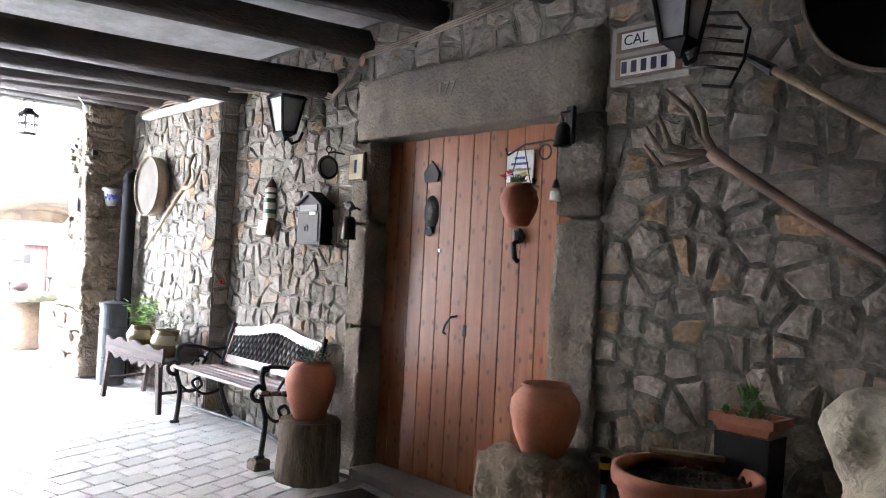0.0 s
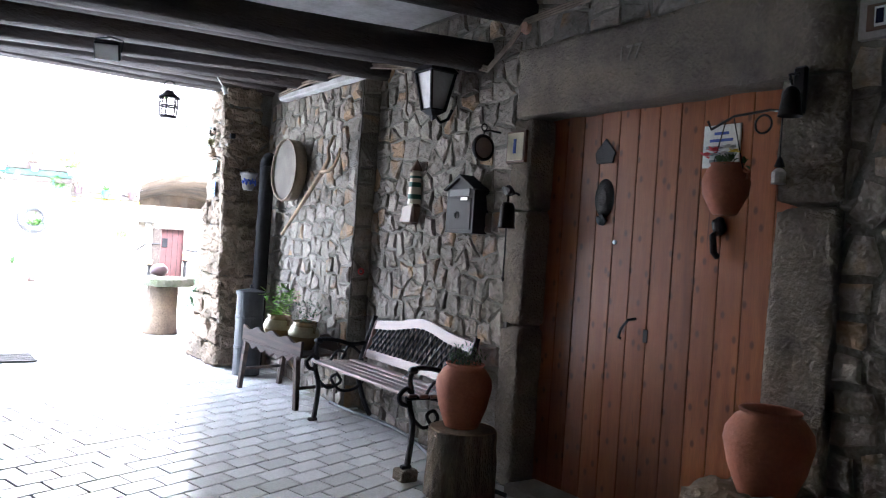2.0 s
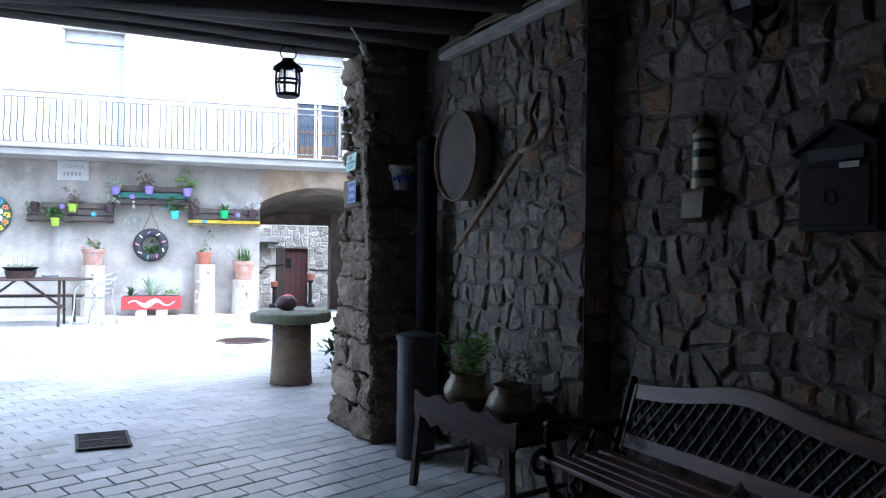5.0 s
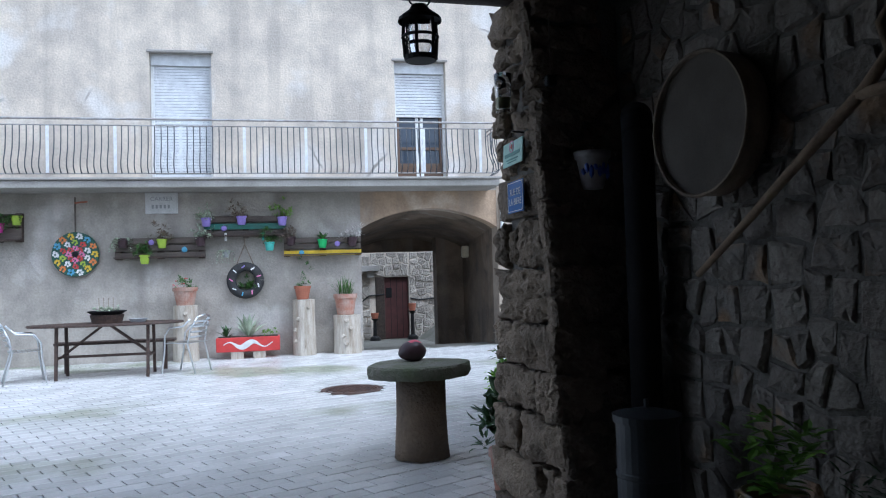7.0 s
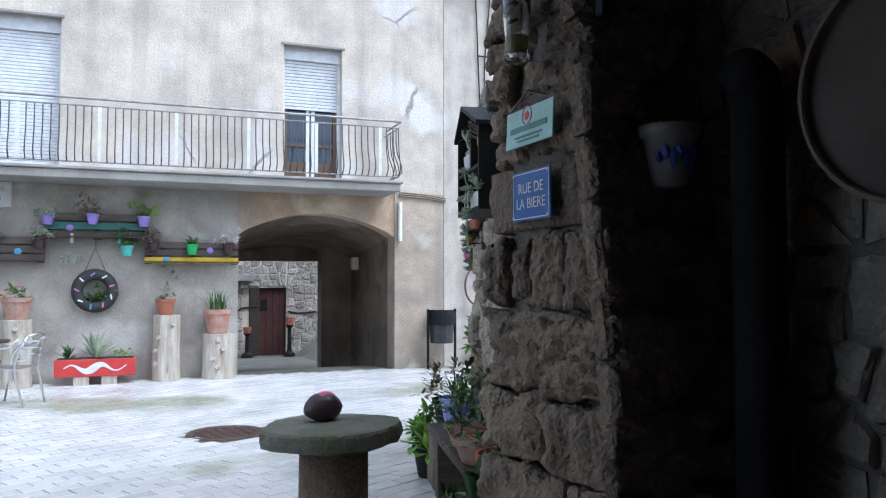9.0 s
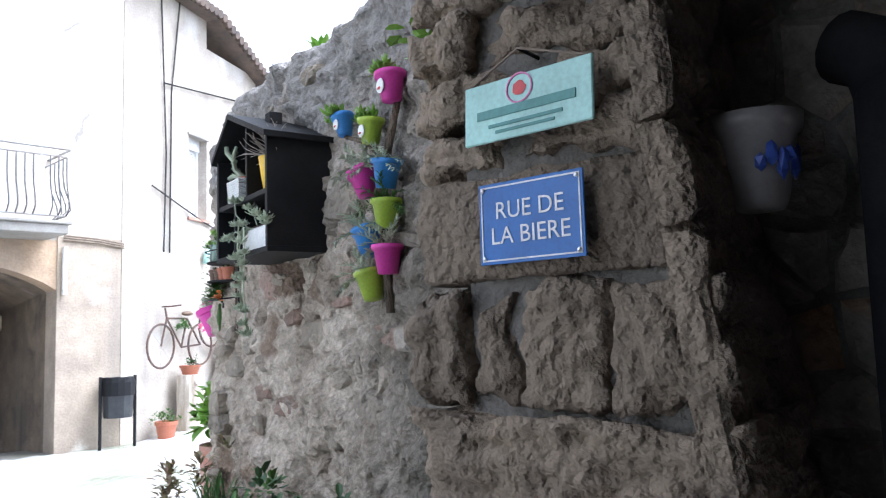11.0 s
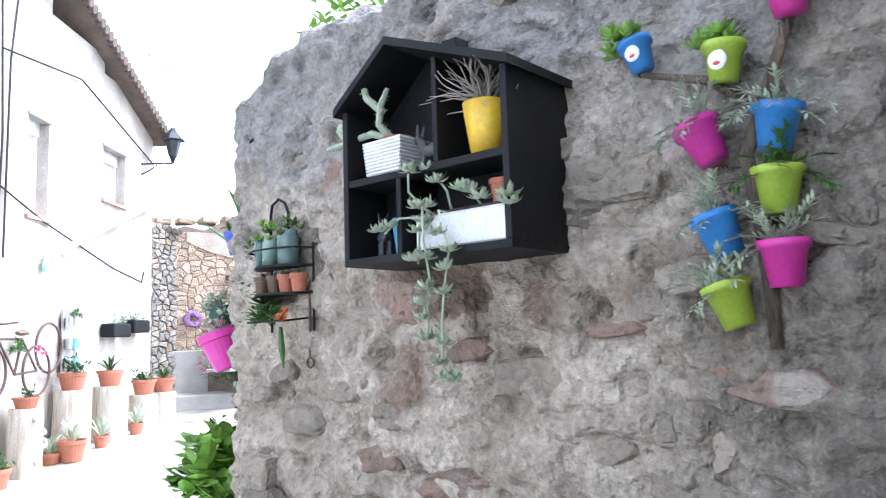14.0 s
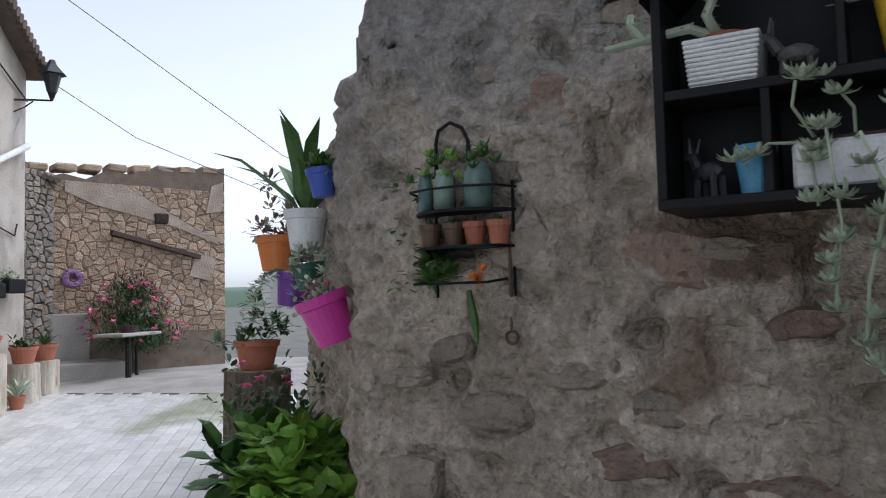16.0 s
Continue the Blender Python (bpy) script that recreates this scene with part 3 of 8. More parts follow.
def trunk_beam(x0, y0, z0, x1, y1, z1, h, w, seed):
    """A hand-hewn, slightly bowed beam."""
    bm = bmesh.new()
    n, rings = 16, []
    for i in range(n + 1):
        k = i / n
        p = Vector((x0 + (x1 - x0) * k, y0 + (y1 - y0) * k, z0 + (z1 - z0) * k))
        p.z += .03 * noise.noise((k * 2.2, seed, 0))
        p.y += .04 * noise.noise((k * 2.5, seed, 5))
        ring = []
        for a in range(10):
            t = a * math.pi / 5 + .3
            q = 1 + .12 * noise.noise((k * 6, seed + math.cos(t), math.sin(t)))
            cx, cz = math.cos(t), math.sin(t)
            g = max(abs(cx), abs(cz)) ** .35
            ring.append(bm.verts.new(p + Vector((0, cx / g * w / 2 * q, cz / g * h / 2 * q))))
        rings.append(ring)
    for a, b in zip(rings, rings[1:]):
        for k in range(10):
            bm.faces.new((a[k], a[(k + 1) % 10], b[(k + 1) % 10], b[k]))
    bm.faces.new(rings[0][::-1]), bm.faces.new(rings[-1])
    bmesh.ops.recalc_face_normals(bm, faces=bm.faces[:])
    return tagged(new("ceiling_beam", to_mesh("ceiling_beam", bm, M["beam"], True)), "dark rough-hewn wooden ceiling beam", "beam", "ceiling beams", "structure")


#           y at the wall, height of the underside, height, width
for i, (y, z, h, w) in enumerate(((.5, 2.78, .2, .2), (1.5, 2.8, .19, .2), (2.55, 2.82, .18, .19), (3.48, 2.83, .2, .2), (4.22, 2.78, .2, .19), (4.68, 2.55, .2, .22), (5.38, 2.68, .2, .2), (5.98, 2.67, .21, .22), (6.5, 2.68, .2, .2), (7.1, 2.7, .22, .22))):
    trunk_beam(-2.5, y + 1.3, z + h / 2, WX + .06, y, z + h / 2, h, w, i * 3.7)
for y in (7.75, 8.05, 8.25):
    trunk_beam(-2.5, y + .0, 2.74 + .14, WX, y - .02, 2.76 + .13, .27, .26, y * 3)

# ---- the house across the yard ----
FM = Matrix.Translation((0, 18.849, 0)) @ Matrix.Rotation(radians(-7.97), 4, "Z")      # along x: the front; y: into the house


def front(name, pieces, material, label, category, m):
    bm = bmesh.new()
    for lo, hi in pieces:
        span(bm, lo, hi)
    return solid(name, bm, material, label, category, "structure", m)


M["arch_render"] = stucco("ochre_brown_render", ((.46, .335, .225), (.33, .24, .165)), (.52, .43, .34))
A0, A1, AS, AC = 4.25, 6.78, 2.26, 2.62     # the archway: sides, springing, crown
house = thing("house", FM, "tall old house with aged lime render, balcony and archway", "house")
bm = bmesh.new()
w1, w2 = (.71, 1.73), (4.93, 5.88)
TOP = 7.3
for lo, hi in (((-9, 0, 3.0), (w1[0], .4, TOP)), ((w1[0], 0, 5.36), (w1[1], .4, TOP)), ((w1[1], 0, 3.0), (w2[0], .4, TOP)), ((w2[0], 0, 5.32), (w2[1], .4, TOP)), ((w2[1], 0, 3.0), (7.68, .4, TOP))):
    part("upper_wall", span(bmesh.new(), lo, hi), M["stucco"], house)
for lo, hi in (((-9, 0, 0), (A0, .4, 3.0)), ((A0, .02, 2.94), (A1, .4, 3.0)), ((A1, 0, 0), (7.68, .4, 3.0))):
    part("lower_wall", span(bmesh.new(), lo, hi), M["stained"] if lo[0] == A1 else M["cement"], house, "stained old render" if lo[0] == A1 else "grey cement render")
bm.free()
arc = [(A0 + (A1 - A0) * k / 16, AS + (AC - AS) * math.sin(math.pi * k / 16) ** .8) for k in range(17)]
bm = bmesh.new()
for (xa, za), (xb, zb) in zip(arc, arc[1:]):
    v = [bm.verts.new(p) for p in ((xa, .02, za), (xb, .02, zb), (xb, .02, 2.95), (xa, .02, 2.95), (xa, .42, za), (xb, .42, zb), (xb, .42, 2.95), (xa, .42, 2.95))]
    for q in ((0, 1, 2, 3), (7, 6, 5, 4), (1, 0, 4, 5), (3, 2, 6, 7)):
        bm.faces.new([v[i] for i in q])
bmesh.ops.remove_doubles(bm, verts=bm.verts[:], dist=.002)
part("arch_wall", bm, M["arch_render"], house, "brown arched head of the passage")
# the vaulted passage
bm = bmesh.new()
DEEP = 4.0
for (xa, za), (xb, zb) in zip(arc, arc[1:]):
    f = [bm.verts.new(p) for p in ((xa, .4, za), (xb, .4, zb), (xb, DEEP, zb - .4), (xa, DEEP, za - .4))]
    bm.faces.new(f)
# vault and its walls share the render darkened for shade
part("vault", bm, M["vault"], house, "brown vault of the passage, its colour darkened for the shade inside")
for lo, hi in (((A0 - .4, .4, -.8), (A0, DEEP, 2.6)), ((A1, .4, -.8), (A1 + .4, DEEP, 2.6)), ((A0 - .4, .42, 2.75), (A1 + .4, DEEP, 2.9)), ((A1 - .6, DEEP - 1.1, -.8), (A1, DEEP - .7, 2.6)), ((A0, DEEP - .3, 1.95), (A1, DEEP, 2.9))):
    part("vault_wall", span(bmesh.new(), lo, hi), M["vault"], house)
# second front, turning away up the street
F2 = Matrix.Translation((7.6, 17.78, 0)) @ Matrix.Rotation(math.atan2(2.0, 5.3), 4, "Z")
L2 = 5.95
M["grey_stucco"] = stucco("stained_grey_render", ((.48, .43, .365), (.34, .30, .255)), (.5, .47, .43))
house_2 = thing("street_house", F2, "rendered house along the street with tiled eaves", "house")
bm = bmesh.new()
wa, wb = (1.62, 2.15), (3.86, 4.72)
Z2 = 6.0
bm.free()
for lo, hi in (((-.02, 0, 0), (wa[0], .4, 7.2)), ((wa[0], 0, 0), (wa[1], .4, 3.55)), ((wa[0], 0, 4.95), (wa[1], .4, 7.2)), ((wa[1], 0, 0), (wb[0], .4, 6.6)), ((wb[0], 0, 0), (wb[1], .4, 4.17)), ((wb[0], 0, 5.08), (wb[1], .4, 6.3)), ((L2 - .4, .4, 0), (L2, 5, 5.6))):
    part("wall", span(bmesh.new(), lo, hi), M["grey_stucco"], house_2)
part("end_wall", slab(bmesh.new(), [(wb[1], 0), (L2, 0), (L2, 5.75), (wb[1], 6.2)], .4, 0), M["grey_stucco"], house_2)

# ---- the garden wall beside the pillar ----
GD = Vector((.3346, .9424, 0))               # its direction
GM = Matrix(((.9424, .3346, 0, 3.63 - .3346 * 0), (-.3346, .9424, 0, 9.57), (0, 0, 1, 0), (0, 0, 0, 1)))   # x: into the wall, y: along it
U0, U1, GT = -1.32, 1.975, 2.86


def garden_wall():
    """Lumpy lime-and-rubble wall with a rounded top and a rounded corner, turning up the street."""
    bm = bmesh.new()
    cols = [("a", U0 + (U1 - .1 - U0) * i / 190) for i in range(191)] + [("c", k / 10) for k in range(1, 11)] + [("b", 5.6 * (i / 60) ** 1.3) for i in range(1, 61)]
    zs = [G - .05 + (GT - G + .05) * j / 150 for j in range(151)] + [("top", k) for k in range(1, 12)]
    grid = []
    turn = radians(48)
    for kind, u in cols:
        if kind == "a":
            p, nrm = Vector((0, u, 0)), Vector((-1, 0, 0))
        elif kind == "c":
            a = turn * u
            p, nrm = Vector((.12 * (1 - math.cos(a)), U1 - .1 + .12 * math.sin(a), 0)), Vector((-math.cos(a), math.sin(a), 0))
        else:
            p = Vector((.12 * (1 - math.cos(turn)) + u * math.sin(turn), U1 - .1 + .12 * math.sin(turn) + u * math.cos(turn), 0))
            nrm = Vector((-math.cos(turn), math.sin(turn), 0))
        col = []
        crown = -1.5 * max(0, u - 1.5) ** 2 if kind == "a" else (-.22 - .16 * u if kind == "c" else -.38 - .06 * min(u, 4))
        for z in zs:
            if isinstance(z, tuple):
                k = z[1] / 11
                a = k * math.pi / 2
                q = p + Vector((0, 0, GT + crown + .14 * math.sin(a))) - nrm * (.22 * (1 - math.cos(a)) + .3 * k * k)
                n2 = (nrm * math.cos(a) + Vector((0, 0, 1)) * math.sin(a)).normalized()
            else:
                k = (z - G) / (GT - G)
                q, n2 = p + Vector((0, 0, G + (z - G) * (GT + crown - G) / (GT - G))) + nrm * ((.04 - .09 * (min(max((u - 1.0) / .7, 0), 1) if kind == "a" else 1)) * (1 - k)), nrm
            h = .055 * noise.noise(q * 2.1) + .035 * noise.noise(q * 5.3 + Vector((3, 1, 2))) + .05 * abs(noise.noise(q * 7.5 + Vector((5, 5, 0)))) + .03 * noise.noise(Vector((q.x, q.y * 9, q.z * 21))) + .013 * noise.noise(q * 30) + .009 * abs(noise.noise(Vector((q.x * 15, q.y * 13, q.z * 24))))
            pit = noise.noise(q * 7.7 + Vector((9, 4, 1)))
            h -= .06 * max(0, pit - .25) / .3
            near = 1 if kind == "a" and (.12 < q.y < 1.02 and 1.84 < q.z < 2.62 or -.47 < q.y < .05 and 1.66 < q.z < 2.52) else 0
            col.append(bm.verts.new(q + n2 * (min(h, .02 + .25 * h) if near else h)))
        grid.append(col)
    for a, b in zip(grid, grid[1:]):
        for j in range(len(zs) - 1):
            bm.faces.new((a[j], a[j + 1], b[j + 1], b[j]))
    return solid("garden_wall", bm, M["lime_wall"], "lumpy lime-mortared rubble garden wall with a rounded top", "wall", "structure", GM, True)


M["lime_wall"] = mat("lumpy_lime_mortar", (.5, .43, .345), (.345, .29, .226), .95, 3.2, 24, 1.0, spots=((.235, .17, .12), 1.9, .57), contrast=(.42, .58), depth=.055)


def lichen(m):
    """Grey weathering that thickens towards the top of the wall."""
    n, l = m.node_tree.nodes, m.node_tree.links
    b = n["Principled BSDF"]
    tc = next(x for x in n if x.type == "TEX_COORD")
    sep = n.new("ShaderNodeSeparateXYZ")
    l.new(tc.outputs["Object"], sep.inputs[0])
    nz = n.new("ShaderNodeTexNoise")
    nz.inputs["Scale"].default_value, nz.inputs["Detail"].default_value, nz.inputs["Roughness"].default_value = 2.2, 8, .7
    l.new(tc.outputs["Object"], nz.inputs["Vector"])
    ma = n.new("ShaderNodeMath")
    ma.operation = "MULTIPLY_ADD"
    l.new(nz.outputs["Fac"], ma.inputs[0])
    ma.inputs[1].default_value = 2.6
    l.new(sep.outputs["Z"], ma.inputs[2])
    mr = n.new("ShaderNodeMapRange")
    mr.inputs["From Min"].default_value, mr.inputs["From Max"].default_value, mr.inputs["To Max"].default_value = 3.25, 3.95, .8
    l.new(ma.outputs[0], mr.inputs["Value"])
    mx = n.new("ShaderNodeMix")
    mx.data_type = "RGBA"
    l.new(mr.outputs[0], mx.inputs["Factor"])
    l.new(b.inputs["Base Color"].links[0].from_socket, mx.inputs["A"])
    mx.inputs["B"].default_value = (.27, .262, .25, 1)
    # a dark damp patch of moss and old dirt beside the corner stones
    mp = n.new("ShaderNodeMapping")
    mp.inputs["Location"].default_value, mp.inputs["Scale"].default_value = (0, 1.02, -1.15), (0, 1.3, .85)
    l.new(tc.outputs["Object"], mp.inputs[0])
    ln = n.new("ShaderNodeVectorMath")
    ln.operation = "LENGTH"
    l.new(mp.outputs[0], ln.inputs[0])
    nf = n.new("ShaderNodeTexNoise")
    nf.inputs["Scale"].default_value, nf.inputs["Detail"].default_value, nf.inputs["Roughness"].default_value = 5.0, 9, .75
    l.new(tc.outputs["Object"], nf.inputs["Vector"])
    ad = n.new("ShaderNodeMath")
    ad.operation = "MULTIPLY_ADD"
    l.new(nf.outputs["Fac"], ad.inputs[0])
    ad.inputs[1].default_value = 2.2
    l.new(ln.outputs["Value"], ad.inputs[2])
    dr_ = n.new("ShaderNodeMapRange")
    dr_.inputs["From Min"].default_value, dr_.inputs["From Max"].default_value = 1.55, 2.35
    dr_.inputs["To Min"].default_value, dr_.inputs["To Max"].default_value = .85, 0
    l.new(ad.outputs[0], dr_.inputs["Value"])
    damp = n.new("ShaderNodeMix")
    damp.data_type = "RGBA"
    l.new(dr_.outputs[0], damp.inputs["Factor"])
    l.new(mx.outputs["Result"], damp.inputs["A"])
    damp.inputs["B"].default_value = (.12, .107, .085, 1)
    # a bare brown patch of earth mortar where the render has come away
    pm = n.new("ShaderNodeMapping")
    pm.inputs["Location"].default_value, pm.inputs["Scale"].default_value = (0, -.77 * 3.4, -1.85 * 8), (0, 3.4, 8)
    l.new(tc.outputs["Object"], pm.inputs[0])
    pl_ = n.new("ShaderNodeVectorMath")
    pl_.operation = "LENGTH"
    l.new(pm.outputs[0], pl_.inputs[0])
    pa = n.new("ShaderNodeMath")
    pa.operation = "MULTIPLY_ADD"
    l.new(nf.outputs["Fac"], pa.inputs[0])
    pa.inputs[1].default_value = 1.6
    l.new(pl_.outputs["Value"], pa.inputs[2])
    pr = n.new("ShaderNodeMapRange")
    pr.inputs["From Min"].default_value, pr.inputs["From Max"].default_value = 1.5, 1.7
    pr.inputs["To Min"].default_value, pr.inputs["To Max"].default_value = .85, 0
    l.new(pa.outputs[0], pr.inputs["Value"])
    bare = n.new("ShaderNodeMix")
    bare.data_type = "RGBA"
    l.new(pr.outputs[0], bare.inputs["Factor"])
    l.new(damp.outputs["Result"], bare.inputs["A"])
    bare.inputs["B"].default_value = (.15, .095, .06, 1)
    # grit of the lime and its small dark pores
    gr = n.new("ShaderNodeTexNoise")
    gr.inputs["Scale"].default_value, gr.inputs["Detail"].default_value, gr.inputs["Roughness"].default_value = 34, 9, .8
    l.new(tc.outputs["Object"], gr.inputs["Vector"])
    gm = n.new("ShaderNodeMapRange")
    gm.inputs["From Min"].default_value, gm.inputs["From Max"].default_value = .36, .64
    gm.inputs["To Min"].default_value, gm.inputs["To Max"].default_value = .62, 1.22
    l.new(gr.outputs["Fac"], gm.inputs["Value"])
    hv = n.new("ShaderNodeHueSaturation")
    l.new(gm.outputs[0], hv.inputs["Value"])
    l.new(bare.outputs["Result"], hv.inputs["Color"])
    l.new(hv.outputs[0], b.inputs["Base Color"])


lichen(M["lime_wall"])
gwall = garden_wall()
solid("garden_wall_core", span(bmesh.new(), (.35, U0 - .1, G - .1), (1.2, U1 + .2, 2.75)), M["mortar"], "plain back of the garden wall", "wall", "structure", GM)


def words(text, size, material, parent, m, depth=.002, name="lettering"):
    """Raised letters in the built-in font, centred."""
    cu = bpy.data.curves.new(name, "FONT")
    cu.body, cu.size, cu.extrude, cu.align_x, cu.align_y, cu.resolution_u = text, size, depth, "CENTER", "CENTER", 3
    tmp = bpy.data.objects.new(name, cu)
    me = bpy.data.meshes.new_from_object(tmp)
    bpy.data.objects.remove(tmp)
    me.materials.append(material)
    ob = new(name, me)
    ob.parent, ob.matrix_basis = parent, m
    return ob


def ring(bm, c, r, tube_r, n=28, k=8, axis="x", squash=1.0):
    pts = []
    for i in range(n + 1):
        a = 2 * math.pi * i / n
        u, v = r * math.cos(a), r * math.sin(a) * squash
        pts.append(Vector(c) + Vector({"x": (0, u, v), "y": (u, 0, v), "z": (u, v, 0)}[axis]))
    return tube(bm, pts, tube_r, k, False)


# faces on the passage wall: letters and flat things look towards -x
ONWALL = Matrix(((0, 0, -1, 0), (-1, 0, 0, 0), (0, 1, 0, 0), (0, 0, 0, 1)))

# ---- the door ----
door = thing("door_1", pose(3.37, 0, 0), "varnished pine plank double door with dark iron fittings", "door", kind="structure")
n, y0, y1 = 12, 2.44, 4.13
for i in range(n):
    a, b = y0 + (y1 - y0) * i / n, y0 + (y1 - y0) * (i + 1) / n
    part("plank", span(bmesh.new(), (0, a + .0015, -.036), (.04, b - .0015, 2.22), .003), M["door_wood"], door)
bm = tube(bmesh.new(), [(0, 3.46, .92), (-.03, 3.45, .93), (-.045, 3.42, .98), (-.04, 3.38, 1.03), (0, 3.36, 1.04)], .007)
part("handle", bm, M["iron"], door, "curved black iron pull handle")
part("keyhole_plate", span(bmesh.new(), (-.006, 3.27, .92), (0, 3.30, .99), .002), M["iron"], door)
bm = slab(bmesh.new(), [(-.06, 1.9), (.06, 1.9), (.075, 1.96), (.04, 2.0), (0, 2.04), (-.04, 2.0), (-.075, 1.96)], 0, -.012)
bm.transform(Matrix.Rotation(radians(-90), 4, "Z"))
bm.transform(Matrix.Translation((0, 3.66, 0)))
part("name_plaque", bm, M["iron"], door, "small leaf-shaped iron plaque")
bm = lathe(bmesh.new(), [(0, .02), (.03, .018), (.055, .01), (.075, 0)], 20)
bm.transform(Matrix.Translation((0, 3.65, 1.70)) @ Matrix.Rotation(radians(-90), 4, "Y") @ Matrix.Diagonal((1.5, 1, 1, 1)))
knocker = part("door_knocker", bm, M["iron"], door, "oval dark metal door knocker")
part("knocker_drop", blob(bmesh.new(), (-.015, 3.65, 1.575), (.012, .035, .03), .4), M["zinc"], knocker)
bm = lathe(bmesh.new(), [(0, .01), (.012, .008), (.014, 0)], 12)
bm.transform(Matrix.Translation((0, 3.55, 1.45)) @ Matrix.Rotation(radians(-90), 4, "Y"))
part("peephole", bm, M["alu"], door)
bm = blob(bmesh.new(), (-.02, 2.86, 1.55), (.025, .035, .045), .2)
tube(bm, [(-.01, 2.86, 1.53), (-.05, 2.87, 1.5), (-.05, 2.86, 1.42), (-.02, 2.86, 1.40)], .016)
part("hand_knocker", bm, M["iron"], door, "black iron knocker")
tile = part("tile_sign", span(bmesh.new(), (-.012, 2.78, 1.84), (-.002, 2.99, 2.05), .002), M["white"], door, "small white glazed tile with dark writing")
for k, w in enumerate((.08, .13, .17, .15, .12)):
    part("writing", span(bmesh.new(), (-.016, 2.885 - w / 2, 2.0 - k * .034), (-.0125, 2.885 + w / 2, 2.014 - k * .034)), M["cobalt" if k < 2 else "grey"], tile)

mat_ob = solid("doormat", span(bmesh.new(), (-.425, -.45, .001), (.425, .45, .016), .004), M["rubber"], "dark rubber doormat lying before the door", "doormat", m=Matrix.Translation((2.6, 3.35, floor_at(3.35))) @ Matrix.Rotation(math.atan(SLOPE), 4, "X"))


def jar(name, m, r, h, material, label, plant=None, group=""):
    """A big-bellied jar with a thick rolled lip."""
    t = thing(name, m, label, "jar", group)
    prof = [(0, .004), (r * .58, 0), (r * .62, h * .03), (r * .86, h * .32), (r, h * .62), (r * .96, h * .76), (r * .76, h * .9), (r * .62, h * .945), (r * .68, h * .965), (r * .70, h * .985), (r * .66, h), (r * .58, h * .985), (r * .56, h * .9), (0, h * .86)]
    part("body", lathe(bmesh.new(), prof, 32), material, t, smooth=True)
    if plant:
        plant(t, r, h)
    return t


def lavender(t, r, h):
    bm, rng = bmesh.new(), random.Random(11)
    for _ in range(90):
        d = aim(rng.uniform(0, 6.28), rng.uniform(.5, 1.5))
        p = Vector((rng.uniform(-.5, .5) * r, rng.uniform(-.5, .5) * r, h * .95))
        ln = rng.uniform(.07, .15)
        for k in range(5):
            leaf(bm, p + d * ln * k / 5, aim(rng.uniform(0, 6.28), rng.uniform(.1, 1.1)), .035, .007)
    part("lavender", bm, M["leaf_dark"], t, "grey-green lavender sprigs")


# ---- stumps and jars beside the door ----
def stump(name, m, r, h, bark, label, group="", top="cut", seed=1.0):
    t = thing(name, m, label, "tree stump", group)
    bm = bmesh.new()
    N, rows_ = 36, 10
    rings = []
    for j in range(rows_ + 1):
        ringv = []
        for i in range(N):
            a = 2 * math.pi * i / N
            k = r * (1 + .06 * noise.noise((math.cos(a) * 1.5, math.sin(a) * 1.5, seed)) + .055 * noise.noise((math.cos(a) * 6, math.sin(a) * 6, seed + j * .25)) + .05 * (1 - j / rows_) ** 2)
            ringv.append(bm.verts.new((k * math.cos(a), k * math.sin(a), h * j / rows_)))
        rings.append(ringv)
    for a, b in zip(rings, rings[1:]):
        for k in range(N):
            bm.faces.new((a[k], a[(k + 1) % N], b[(k + 1) % N], b[k]))
    part("bark", bm, bark, t)
    bm = lathe(bmesh.new(), [(r * .98, h - .01), (r * .93, h + .004), (r * .5, h + .002), (0, h + .004)], 30)
    part("cut_face", bm, M[top], t)
    return t


stump("tree_stump", pose(2.86, 4.17, floor_at(4.17) - .01), .205, .395, M["bark"], "short tree stump with rough brown bark beside the bench")
jar("terracotta_jar", pose(2.86, 4.19, floor_at(4.17) + .39), .168, .38, M["terracotta"], "terracotta jar planted with lavender on a stump", lavender)
bm = hewn(bmesh.new(), (2.71, 2.06, -.2), (3.15, 2.50, .47), 9, .05, 8, 4.0, .04)
solid("stone_block", bm, M["ochre"], "rough mossy stone block beside the door", "stone", smooth=True)
jar("terracotta_jar", pose(2.93, 2.26, .462), .172, .345, M["terracotta"], "empty round terracotta jar on a stone block")
bowl = thing("bowl_planter", pose(2.74, 1.39, .325) @ Matrix.Diagonal((.9, .9, 1, 1)), "wide terracotta bowl filled with dark soil", "planter")
part("bowl", lathe(bmesh.new(), [(0, 0), (.2, 0), (.24, .05), (.29, .2), (.30, .22), (.315, .225), (.32, .26), (.315, .285), (.29, .285), (.28, .24), (.27, .2), (0, .2)], 40), M["terracotta"], bowl, smooth=True)
bm = lathe(bmesh.new(), [(.278, .235), (.2, .25), (.1, .245), (0, .25)], 30)
part("soil", rough(bm, .012, 22), M["soil"], bowl)
clods = random.Random(61)
bm = bmesh.new()
for _ in range(70):
    a, q = clods.uniform(0, 6.28), .26 * math.sqrt(clods.random())
    blob(bm, (q * math.cos(a), q * math.sin(a), .25), [clods.uniform(.008, .026) for _ in range(3)], .5, clods.uniform(0, 9), 1)
part("soil_crumb", bm, M["soil"], bowl)["kind"] = "stuff"
solid("wooden_offcut", rough(box(bmesh.new(), (0, 0, 0), (.09, .3, .02), .004), .004, 12), M["fork_wood"] if "fork_wood" in M else M["cut"], "split wooden offcut lying across the bowl", "offcut", m=pose(2.93, 1.5, .625, 0, 8, 25))
